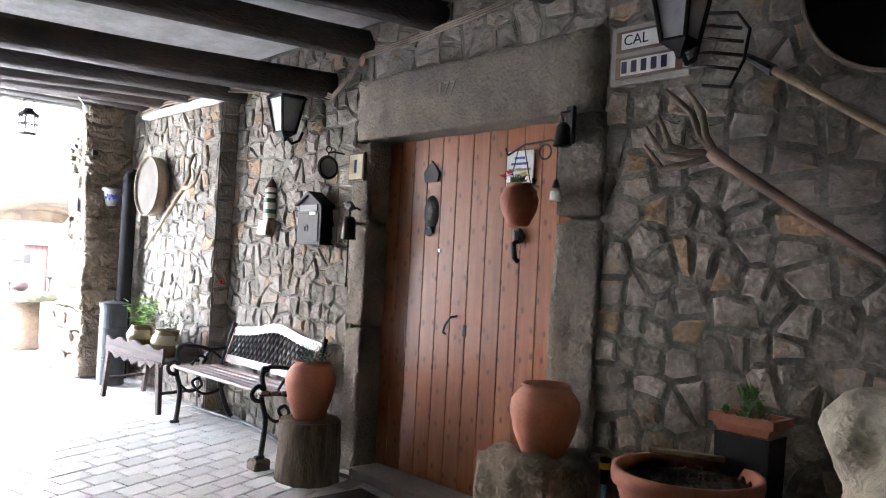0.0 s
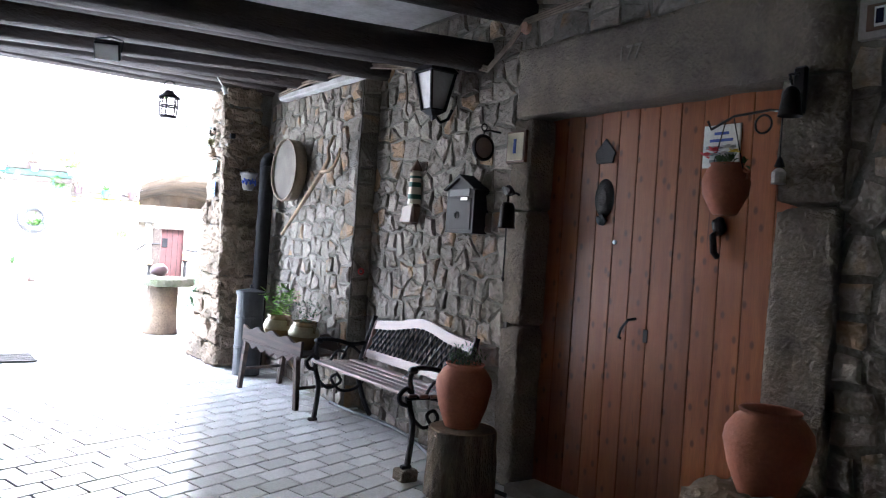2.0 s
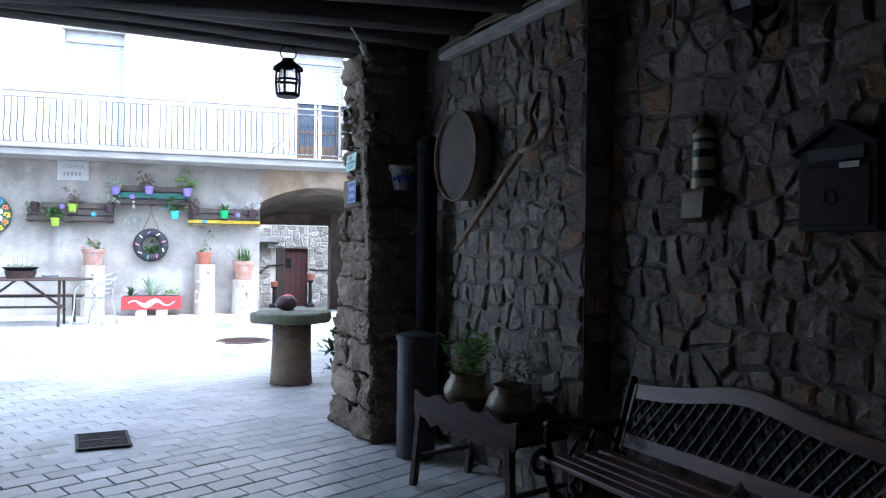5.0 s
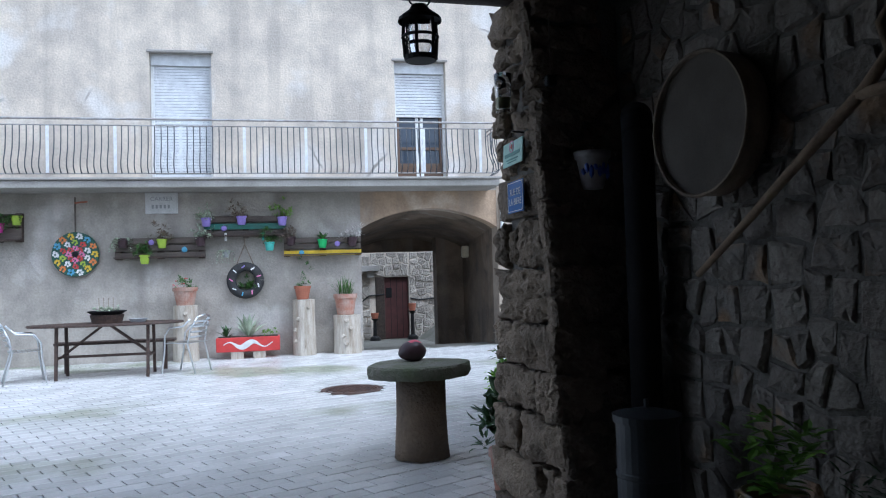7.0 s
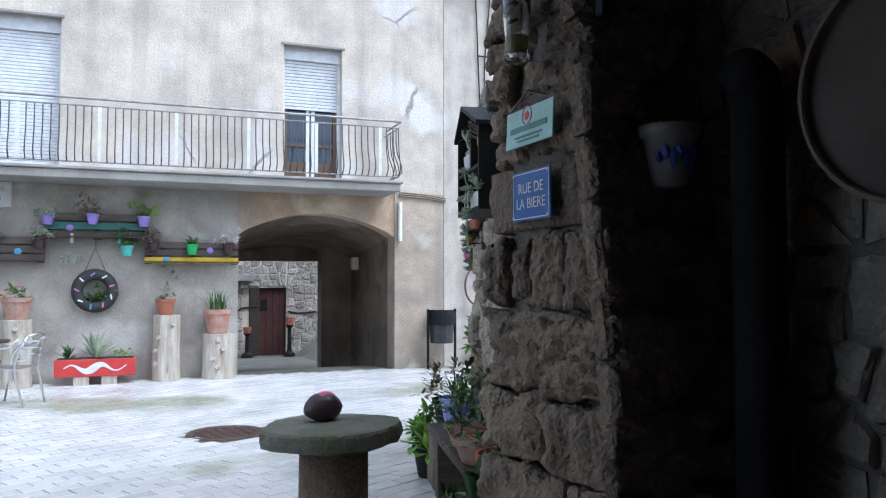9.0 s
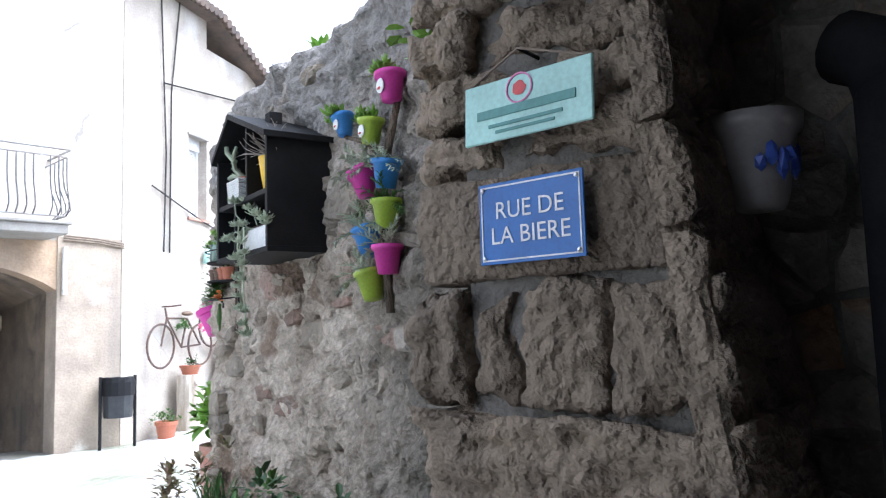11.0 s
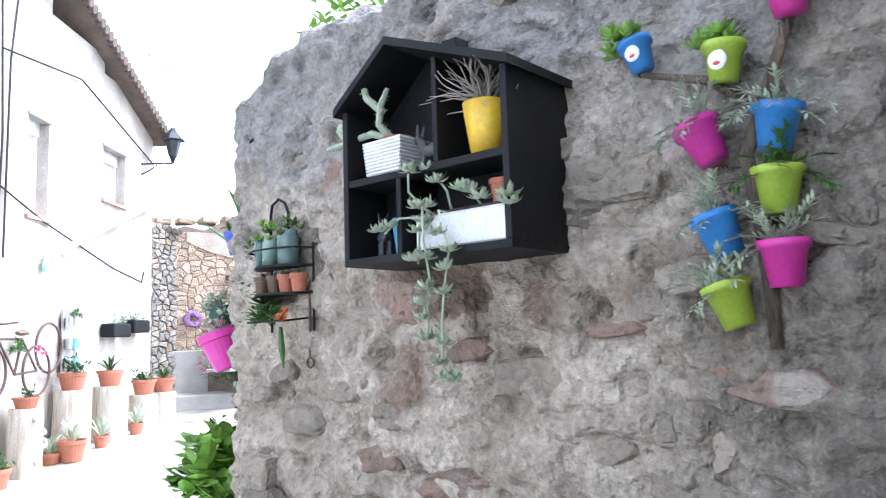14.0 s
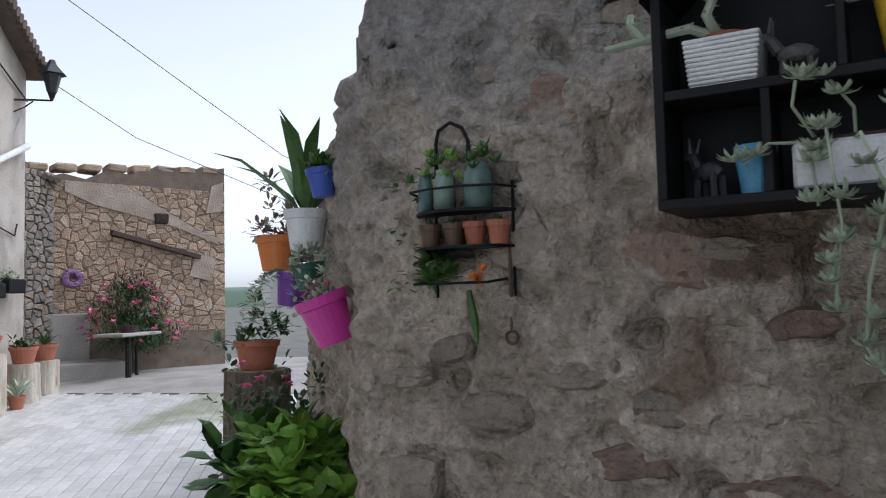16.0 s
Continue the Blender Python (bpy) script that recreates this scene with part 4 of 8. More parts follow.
bm = hewn(bmesh.new(), (2.5, 1.13, -.24), (2.98, 1.6, .33), 6, .03, 8, 9.0)
solid("pedestal_stone", bm, M["ochre"], "rough stone under the bowl planter", "stone", smooth=True)
pl = thing("tall_planter", pose(3.05, 1.29, floor_at(1.3)) @ Matrix.Diagonal((.8, 1.15, 1.5, 1)), "tall black planter with a terracotta trough on top", "planter")
bm = lathe(bmesh.new(), [(0, 0), (.11, 0), (.14, .645), (.12, .645), (.12, .6), (0, .6)], 4)
bm.transform(Matrix.Rotation(radians(45), 4, "Z"))
part("stand", bm, M["black"], pl)
bm = lathe(bmesh.new(), [(0, .647), (.125, .647), (.145, .672), (.165, .672), (.165, .695), (.14, .695), (.13, .68), (0, .68)], 4)
bm.transform(Matrix.Rotation(radians(45), 4, "Z"))
part("trough", bm, M["terracotta"], pl)
part("seedlings", bush(bmesh.new(), (0, 0, .66), (.1, .1, .08), 130, .035, random.Random(5)), M["leaf"], pl)
bm = blob(bmesh.new(), (0, 0, 0), (.27, .24, .27), .3, 2.2, 4)
solid("boulder", rough(bm, .012, 16), M["pale_stone"] if "pale_stone" in M else M["ochre"], "pale pitted boulder standing beside the wall", "boulder", m=pose(2.36, .47, .86), smooth=True)
bm = hewn(bmesh.new(), (2.16, .27, -.29), (2.56, .69, .66), 5, .03, 8, 2.0)
solid("boulder_plinth", bm, M["ochre"], "rough stone plinth under the boulder", "stone", smooth=True)
hose = thing("spray_nozzle", pose(3.05, 1.98, .27), "yellow and black hose nozzle leaning on the wall", "hose nozzle")
part("grip", tube(bmesh.new(), [(0, 0, .1), (.0, 0, .22)], [.02, .025], 10), M["black"], hose)
part("collar", tube(bmesh.new(), [(0, 0, .17), (0, 0, .2)], .027, 10), M["yellow"], hose)
part("hose_end", tube(bmesh.new(), [(0, 0, .1), (-.01, 0, -.05), (-.06, .05, -.42)], .013, 8), M["sky"], hose)
pts = [Vector((3.08 - .07 * math.sin(k * .7), 4.0 + k * .2, floor_at(4.0 + k * .2) + .017)) for k in range(12)]
solid("garden_hose", tube(bmesh.new(), pts, .014, 8), M["steel_dark"], "dark blue garden hose lying along the wall", "hose", smooth=True)


# ---- lamps ----
def wall_lantern(m, label):
    """A four-sided tapered street lantern of black metal with frosted panes."""
    t = thing("wall_lantern", m, label, "lantern", "wall lanterns")
    a, b, h = .07, .125, .34           # half widths below and above
    cs = [(-1, -1), (1, -1), (1, 1), (-1, 1)]
    for i, (x, y) in enumerate(cs):
        part("corner_bar", tube(bmesh.new(), [(x * a, y * a, 0), (x * b, y * b, h)], .014, 6), M["black"], t)
        x2, y2 = cs[(i + 1) % 4]
        bm = bmesh.new()
        q = [(x * a, y * a, .01), (x2 * a, y2 * a, .01), (x2 * b, y2 * b, h - .01), (x * b, y * b, h - .01)]
        s = .93
        f = bm.faces.new([bm.verts.new((p[0] * s, p[1] * s, p[2])) for p in q])
        g = bmesh.ops.extrude_face_region(bm, geom=[f])["geom"]
        for v in [e for e in g if isinstance(e, bmesh.types.BMVert)]:
            v.co.x *= .96
            v.co.y *= .96
        part("pane", bm, M["frost"], t, "frosted glass pane")
    bm = lathe(bmesh.new(), [(b * 1.62, h), (b * 1.5, h + .02), (.06, h + .12), (.05, h + .16), (0, h + .17)], 4)
    lathe(bm, [(0, h - .005), (b * 1.62, h - .005), (b * 1.62, h)], 4)
    bm.transform(Matrix.Rotation(radians(45), 4, "Z"))
    part("roof", bm, M["black"], t)
    bm = lathe(bmesh.new(), [(a * 1.55, .015), (a * 1.6, 0), (a * .9, -.03), (.03, -.045), (.022, -.07), (0, -.085)], 4)
    bm.transform(Matrix.Rotation(radians(45), 4, "Z"))
    part("base", bm, M["black"], t)
    part("wall_arm", tube(bmesh.new(), [(.02, 0, -.04), (.08, 0, -.09), (.16, 0, -.05), (.2, 0, .05)], .014, 8), M["black"], t)
    return t


M["frost"] = mat("frosted_glass", (.42, .43, .43), (.30, .31, .32), .25, 5, 40, .1)
wall_lantern(pose(3.06, 5.03, 2.3) @ Matrix.Diagonal((.8, .8, .78, 1)), "black wall lantern with frosted panes above the mailbox")
wall_lantern(pose(2.95, 1.63, 2.37) @ Matrix.Diagonal((.8, .8, .86, 1)), "black wall lantern with frosted panes beside the name tiles")
hl = thing("hanging_lantern", pose(2.07, 8.12, 2.41) @ Matrix.Diagonal((1.22, 1.22, 1.12, 1)), "small black hanging cage lantern under the end beam", "lantern")
part("body", lathe(bmesh.new(), [(0, .0), (.06, 0), (.066, .02), (.05, .025)], 16), M["black"], hl)
part("glass", lathe(bmesh.new(), [(.042, .02), (.048, .06), (.048, .15), (.042, .17)], 16), M["glass"], hl, "clear lamp glass", True)
part("roof", lathe(bmesh.new(), [(.085, .165), (.082, .18), (.04, .215), (.03, .235), (0, .24)], 16), M["black"], hl)
for k in range(6):
    a = k * math.pi / 3
    part("cage_bar", tube(bmesh.new(), [(.062 * math.cos(a), .062 * math.sin(a), .01), (.068 * math.cos(a), .068 * math.sin(a), .1), (.064 * math.cos(a), .064 * math.sin(a), .17)], .007, 5), M["black"], hl)
part("hoop", ring(bmesh.new(), (0, 0, .1), .067, .007, 20, 5, "z"), M["black"], hl)
part("hanger", ring(bmesh.new(), (0, 0, .27), .045, .004, 20, 5, "y"), M["black"], hl)
fl = thing("floodlight", look((1.16, 6.3, 2.55), (.5, 4.6, 1.5)), "small black floodlight clamped under a beam", "floodlight")
part("housing", box(bmesh.new(), (0, 0, .03), (.17, .13, .06), .01), M["black"], fl)
part("lens", box(bmesh.new(), (0, 0, -.004), (.15, .11, .008), .002), M["white"], fl, "pale lamp glass")
part("bracket", tube(bmesh.new(), [(-.09, 0, .03), (-.09, .05, .12), (0, .06, .15), (.09, .05, .12), (.09, 0, .03)], .006, 6), M["black"], fl)

# ---- things on the wall behind the bench ----
mb = thing("mailbox", pose(3.1, 4.69, 1.46) @ Matrix.Diagonal((.92, .92, .97, 1)), "black metal mailbox with a small gabled roof", "mailbox")
bm = slab(bmesh.new(), [(-.165, 0), (.165, 0), (.165, .31), (0, .385), (-.165, .31)], 0, .13)
bm.transform(Matrix.Rotation(radians(-90), 4, "Z"))
part("case", bm, M["black"], mb)
bm = slab(bmesh.new(), [(-.185, .30), (-.175, .29), (0, .375), (.175, .29), (.185, .30), (0, .40)], -.025, .13)
bm.transform(Matrix.Rotation(radians(-90), 4, "Z"))
part("roof", bm, M["black"], mb)
part("flap", span(bmesh.new(), (-.012, -.12, .25), (-.001, .12, .30), .003), M["zinc"], mb)
part("door_panel", span(bmesh.new(), (-.008, -.14, .02), (-.001, .14, .235), .003), M["black"], mb)
part("name_label", span(bmesh.new(), (-.014, -.1, .222), (-.009, -.02, .243)), M["white"], mb, "white name label")
part("emblem", ring(bmesh.new(), (-.01, .02, .12), .025, .004, 16, 5), M["zinc"], mb)
lh = thing("lighthouse_plaque", pose(3.19, 5.40, 1.51), "painted relief plaque of a lighthouse on a rock", "plaque")
part("tower", lathe(bmesh.new(), [(.055, .13), (.045, .36), (.05, .37), (.05, .385), (.035, .39), (.033, .42), (0, .47)], 16), M["cream"], lh, smooth=True)
for z in (.19, .28, .345):
    part("band", lathe(bmesh.new(), [(.056 - (z - .13) * .04, z), (.0545 - (z - .13) * .04, z + .035)], 16), M["dgreen"], lh, "dark painted band")
part("roof", lathe(bmesh.new(), [(.052, .40), (.03, .44), (0, .49)], 12), M["brown"], lh)
part("rock", rough(span(bmesh.new(), (-.07, -.08, 0), (.02, .08, .15), .02), .02, 12), M["brown"], lh, "reddish brown rock base")
ck = thing("bracket_clock", pose(3.07, 4.44, 2.005) @ Matrix.Diagonal((.86, .86, .86, 1)), "round black iron bracket clock", "clock")
part("rim", ring(bmesh.new(), (0, 0, 0), .085, .016, 28, 8, "y"), M["iron"], ck)
bm = lathe(bmesh.new(), [(0, -.012), (.078, -.012), (.078, .012), (0, .012)], 24)
bm.transform(Matrix.Rotation(radians(90), 4, "X"))
part("dial", bm, M["grey"], ck, "dull grey dial")
part("bracket", tube(bmesh.new(), [(0, 0, .085), (0, 0, .12), (.05, 0, .135), (.19, 0, .13)], .007, 6), M["iron"], ck)
part("scroll", ring(bmesh.new(), (.0, 0, .15), .025, .005, 14, 5, "y"), M["iron"], ck)
tl = thing("number_tile", pose(3.18, 4.235, 2.01) @ Matrix.Diagonal((1, .88, .95, 1)), "white glazed tile with a dark numeral in a thin frame", "tile")
part("frame", span(bmesh.new(), (-.012, -.1, -.105), (.02, .1, .105), .004), M["brown"], tl)
part("tile", span(bmesh.new(), (-.018, -.085, -.09), (-.0125, .085, .09), .002), M["cream"], tl)
part("numeral", span(bmesh.new(), (-.022, -.014, -.045), (-.0185, .014, .05)), M["cobalt"], tl)
bl = thing("door_bell", pose(3.1, 4.19, 1.5), "small rusty iron bell with a pull chain", "bell")
part("bell", lathe(bmesh.new(), [(.055, 0), (.05, .02), (.043, .13), (.03, .155), (0, .16)], 18), M["iron"], bl, smooth=True)
part("bracket", tube(bmesh.new(), [(0, 0, .16), (0, 0, .2), (.06, 0, .22), (.12, 0, .2)], .008, 6), M["iron"], bl)
part("figure", blob(bmesh.new(), (0, 0, .23), (.03, .04, .035), .5, 3, 2), M["iron"], bl)
part("chain", tube(bmesh.new(), [(0, 0, .02), (.005, .004, -.15), (0, 0, -.3)], .005, 5), M["iron"], bl)
part("chain_end", blob(bmesh.new(), (0, 0, -.31), (.01, .01, .02), .1, 0, 1), M["iron"], bl)
vb = thing("porch_bell", pose(3.1, 2.37, 2.02), "greenish bronze bell on a scrolled iron bracket", "bell")
part("bell", lathe(bmesh.new(), [(.05, -.02), (.045, 0), (.035, .08), (.02, .1), (0, .11)], 18), M["iron"], vb, smooth=True)
part("back_plate", rough(span(bmesh.new(), (.05, -.03, .0), (.08, .03, .2), .01), .01, 15), M["iron"], vb)
part("bracket", tube(bmesh.new(), [(.05, 0, .17), (-.02, 0, .15), (0, 0, .11)], .007, 6), M["iron"], vb)
hb = thing("hanging_flower_jar", pose(3.16, 2.70, 1.59), "terracotta jar with artificial flowers hanging from an iron bracket", "jar")
part("jar", lathe(bmesh.new(), [(0, 0), (.05, 0), (.06, .01), (.1, .09), (.108, .15), (.09, .2), (.07, .225), (.075, .235), (.06, .235), (.05, .2), (0, .19)], 24), M["terracotta"], hb, smooth=True)
for s in (-1, 1):
    part("ear", tube(bmesh.new(), [(0, s * .09, .2), (0, s * .115, .19), (0, s * .11, .16)], .01, 6), M["terracotta"], hb)
    part("cord", tube(bmesh.new(), [(0, s * .085, .2), (0, s * .02, .44)], .003, 5), M["iron"], hb)
part("foliage", bush(bmesh.new(), (0, 0, .22), (.09, .09, .05), 70, .04, random.Random(2)), M["leaf_dark"], hb)
for k, (dy, dz, c) in enumerate(((.05, .29, "red_flower"), (-.02, .3, "white_flower"), (-.06, .28, "yellow"), (.09, .27, "red_flower"), (.01, .27, "white_flower"))):
    part("flower", spikes(bmesh.new(), (-.04, dy, dz), 11, .03, .022, random.Random(k), -.2, .9), M[c], hb)
part("iron_bracket", tube(bmesh.new(), [(-.03, -.33, .43), (0, -.2, .46), (0, -.02, .45), (0, .1, .40), (0, .12, .44)], .006, 6), M["iron"], hb)
part("scroll", ring(bmesh.new(), (0, -.17, .40), .04, .005, 18, 5), M["iron"], hb)
wind = thing("wind_chime", pose(3.12, 2.415, 1.72) @ Matrix.Diagonal((1, 1, .8, 1)), "small white and dark hanging charm", "charm")
part("cord", tube(bmesh.new(), [(0, 0, 0), (0, 0, .36)], .003, 5), M["black"], wind)
part("charm", lathe(bmesh.new(), [(0, 0), (.03, 0), (.03, .06), (.015, .08), (0, .085)], 10), M["white"], wind)
part("cap", lathe(bmesh.new(), [(.022, .09), (.012, .13), (0, .15)], 10), M["iron"], wind)

# ---- name tiles, tools and the sieve beside the door ----
M["navy_ink"] = paint("navy_glaze", (.012, .014, .04), .25)
nt = thing("name_tiles", Matrix.Translation((3.185, 1.935, 2.44)) @ Matrix.Diagonal((1, .84, .82, 1)) @ Matrix.Translation((0, -1.98, -2.45)), "two rows of white glazed letter tiles in a cement panel", "sign")
part("panel", span(bmesh.new(), (.0, 1.72, 2.27), (.03, 2.24, 2.63), .004), M["concrete"], nt)
for z0, n_t in ((2.47, 4), (2.31, 5)):
    part("tile_border", span(bmesh.new(), (-.008, 1.76, z0 - .005), (-.001, 2.2, z0 + .125), .002), M["brown"], nt)
    part("tile_strip", span(bmesh.new(), (-.013, 1.80, z0 + .012), (-.0085, 2.16, z0 + .108), .001), M["white"], nt)
words("CAL", .09, M["navy_ink"], nt, Matrix.Translation((-.0135, 2.06, 2.53)) @ ONWALL)
for k in range(5):
    part("letter_bar", span(bmesh.new(), (-.017, 2.115 - k * .066, 2.335), (-.0135, 2.15 - k * .066, 2.405)), M["navy_ink"], nt)
words("177", .11, M["mortar"], wall_over_door, Matrix.Translation((WX - .06, 3.34, 2.44)) @ ONWALL, .004, "carved_year")

M["fork_wood"] = mat("red_brown_old_wood", (.20, .125, .085), (.12, .075, .052), .75, 6, 60, .4, stretch=(4, .8, .8))
fk = thing("wooden_pitchfork", pose(3.13, 0, 0), "old five-pronged wooden pitchfork hung on the wall", "pitchfork")
part("shaft", tube(bmesh.new(), [(-.03, 1.54, 1.905), (-.03, 1.42, 1.825), (-.03, 1.177, 1.662), (-.02, .82, 1.437), (.0, .35, 1.14)], [.034, .026, .022, .02, .018], 10), M["fork_wood"], fk, smooth=True)
for tipy, tipz, bow in ((1.67, 2.205, -.05), (1.77, 2.21, -.03), (1.80, 2.093, .02), (1.865, 2.047, .05), (1.87, 1.963, .08)):
    a, b = Vector((-.03, 1.52, 1.895)), Vector((-.05, tipy, tipz))
    mid = (a + b) / 2 + Vector((-.03, .06 * (1 if tipz < 2.1 else -.4), -.04 - bow * .6 if tipz < 2.1 else .03))
    part("prong", tube(bmesh.new(), [a, (a + mid) / 2 + Vector((0, .015, -.01)), mid, (mid + b) / 2, b], [.022, .018, .016, .013, .007], 8), M["twig"], fk, smooth=True)
ir = thing("iron_fork", pose(3.14, 0, 0), "black iron manure fork with a wooden handle on the wall", "fork")
part("handle", tube(bmesh.new(), [(0, 1.34, 2.27), (0, .88, 1.96), (.02, .4, 1.64)], .018, 8), M["cut"], ir, smooth=True)
part("socket", tube(bmesh.new(), [(0, 1.42, 2.32), (0, 1.30, 2.24)], [.014, .026], 8), M["iron"], ir)
head = [(0, 1.62, 2.22), (-.02, 1.48, 2.19), (-.02, 1.42, 2.3), (-.02, 1.40, 2.43), (0, 1.47, 2.52), (0, 1.7, 2.56)]
part("head", tube(bmesh.new(), head, .008, 6), M["iron"], ir)
for k in range(4):
    f = (k + 1) / 5
    p = Vector((-.02, 1.455 - .03 * math.sin(f * 3.1), 2.2 + .3 * f))
    part("tine", tube(bmesh.new(), [p, p + Vector((-.03, .14, .03)), p + Vector((.0, .3, .05))], [.008, .007, .003], 6), M["iron"], ir)
sv = thing("round_sieve", pose(3.2, .80, 2.54), "large dark round metal sieve hung on the wall", "sieve")
bm = lathe(bmesh.new(), [(.0, .02), (.36, .02), (.37, .1), (.385, .1), (.38, .0), (0, 0)], 44)
bm.transform(Matrix.Rotation(radians(-90), 4, "Y"))
part("pan", bm, M["black"], sv, smooth=True)
part("rim", ring(bmesh.new(), (-.1, 0, 0), .378, .01, 44, 6), M["twig"], sv, "rusty brown rim")

bk = thing("grain_sieve", pose(2.99, 7.2, 1.968), "round wooden grain sieve with a pale taut skin on the wall", "sieve")
bm = lathe(bmesh.new(), [(.27, 0), (.276, .1), (.284, .1), (.279, -.004), (.27, 0)], 40)
bm.transform(Matrix.Rotation(radians(-90), 4, "Y"))
part("hoop", bm, M["cut_old"], bk, smooth=True)
part("rim", ring(bmesh.new(), (-.1, 0, 0), .28, .008, 40, 6), M["cut_old"], bk)
M["sieve_skin"] = mat("pale_sieve_net", (.115, .098, .078), (.085, .072, .058), .9, 5, 160, .5, depth=.004)
bm = lathe(bmesh.new(), [(.277, .08), (.15, .076), (0, .078), (0, .07), (.277, .072)], 40)
bm.transform(Matrix.Rotation(radians(-90), 4, "Y"))
part("net", bm, M["sieve_skin"], bk)
f2 = thing("branch_fork", pose(2.99, 0, 0), "forked wooden branch tool leaning on the wall", "fork")
part("branch", tube(bmesh.new(), [(-.02, 7.33, 1.38), (-.03, 7.05, 1.56), (-.04, 6.72, 1.78), (-.05, 6.47, 1.94), (-.05, 6.38, 2.03), (-.05, 6.41, 2.12), (-.03, 6.35, 2.22)], [.014, .016, .019, .021, .018, .015, .011], 8), M["cut"], f2, smooth=True)
part("prong", tube(bmesh.new(), [(-.05, 6.5, 1.925), (-.06, 6.36, 1.925), (-.06, 6.25, 1.965), (-.05, 6.21, 2.04), (-.03, 6.225, 2.11)], [.02, .017, .015, .013, .009], 8), M["cut"], f2, smooth=True)
solid("plaster_ledge", rough(span(bmesh.new(), (2.97, 6.05, 2.66), (3.1, 7.62, 2.72), .012), .012, 14), M["plaster_white"], "uneven plaster ledge along the top of the wall", "ledge", "structure")
for k, (dz, dx) in enumerate(((0, 0), (.015, .02), (.03, .01))):
    pts = [Vector((2.96 + dx, 7.6, 2.7 + dz)), Vector((2.95 + dx, 7.0, 2.73 + dz)), Vector((2.95 + dx, 6.4, 2.72 + dz)), Vector((3.0 + dx, 6.0, 2.74 + dz)), Vector((3.17, 5.7, 2.72 + dz)), Vector((3.17, 5.3, 2.72 - .05 * k)), Vector((3.16, 4.8, 2.6 + .02 * k)), Vector((3.15, 4.55, 2.52 + dz)),
           Vector((3.14, 4.3, 2.66 + dz)), Vector((3.15, 4.2, 2.76 + dz)), Vector((3.15, 3.6, 2.79 + dz)), Vector((3.15, 3.0, 2.84 + dz)), Vector((3.15, 2.2, 2.92 + dz))]
    solid("cable", tube(bmesh.new(), pts, .009, 6), M["twig"], "pale electric cable clipped along the wall", "cable", smooth=True)
bm = lathe(bmesh.new(), [(0, .03), (.035, .03), (.04, 0)], 16)
bm.transform(Matrix.Rotation(radians(-90), 4, "Y"))
solid("junction_box", bm, M["terracotta_old"], "small round junction box", "junction box", m=pose(3.17, 4.2, 2.74))
solid("drop_cable", tube(bmesh.new(), [(3.17, 5.72, 2.7), (3.16, 5.6, 2.66), (3.16, 5.56, 2.5), (3.17, 5.58, 2.38), (3.17, 5.55, 2.34)], .008, 6), M["twig"], "pale cable hanging on the wall", "cable", smooth=True)
rv = thing("red_tap", pose(3.1, 6.03, 1.12), "small red valve wheel on the wall", "valve")
part("wheel", ring(bmesh.new(), (0, -.04, 0), .022, .008, 14, 6, "y"), M["red"], rv)
part("stem", tube(bmesh.new(), [(0, -.04, 0), (0, .03, 0)], .008, 6), M["iron"], rv)

# ---- corner: flue pipe, canister, wall pot ----
M["soot"] = mat("sooty_sheet_metal", (.012, .012, .013), (.02, .019, .019), .9, 6, 60, .2)
M["soot"].node_tree.nodes["Principled BSDF"].inputs["Specular IOR Level"].default_value = .12
fp = thing("flue_pipe", pose(2.9, 7.62, 0), "black sheet-metal flue pipe against the pillar", "pipe")
part("pipe", tube(bmesh.new(), [(0, 0, .05), (0, 0, 2.02)], .068, 18), M["soot"], fp, smooth=True)
part("elbow", tube(bmesh.new(), [(0, 0, 2.0), (.01, .02, 2.06), (.05, .08, 2.1)], .07, 16), M["soot"], fp, smooth=True)
cn = thing("metal_canister", pose(2.72, 7.36, floor_at(7.36)) @ Matrix.Diagonal((.82, .82, 1, 1)), "grey sheet-metal canister with a flat lid", "canister")
part("body", lathe(bmesh.new(), [(0, 0), (.15, 0), (.15, .24), (.155, .245), (.155, .26), (.15, .265), (.15, .52), (.155, .525), (.155, .54), (.15, .545), (.15, .74), (0, .74)], 28), M["zinc"], cn)
part("lid", lathe(bmesh.new(), [(.162, .735), (.165, .765), (.05, .785), (.012, .79), (.012, .82), (0, .825)], 28), M["zinc"], cn)
# cream glaze darkened below the pot's own tone, to carry the passage shade
M["pale_glaze"] = mat("shaded_cream_glaze", (.30, .275, .255), (.23, .21, .195), .35, 6, 50, .1)
wp = thing("wall_pot", pose(2.8, 7.84, 1.785) @ Matrix.Diagonal((.86, .86, .86, 1)), "cream glazed wall pot with a blue painted pattern", "flowerpot")
bm = lathe(bmesh.new(), [(0, 0), (.05, 0), (.06, .02), (.085, .16), (.095, .165), (.1, .2), (.085, .2), (.08, .15), (0, .14)], 24)
part("pot", bm, M["pale_glaze"], wp, smooth=True)
for k in range(9):
    a = math.pi + .35 + k * .3
    part("painted_motif", blob(bmesh.new(), (.076 * math.cos(a), .076 * math.sin(a), .09 + .02 * (k % 2)), (.014, .014, .02 + .01 * (k % 3)), .3, k, 1), M["cobalt"], wp)
sb = thing("wall_socket", pose(2.64, 7.92, 2.3), "small black switch box with a wire on the pillar", "switch box")
part("case", box(bmesh.new(), (0, 0, 0), (.05, .04, .05), .006), M["black"], sb)
part("wire", tube(bmesh.new(), [(0, 0, .02), (0, 0, .3)], .004, 5), M["twig"], sb)
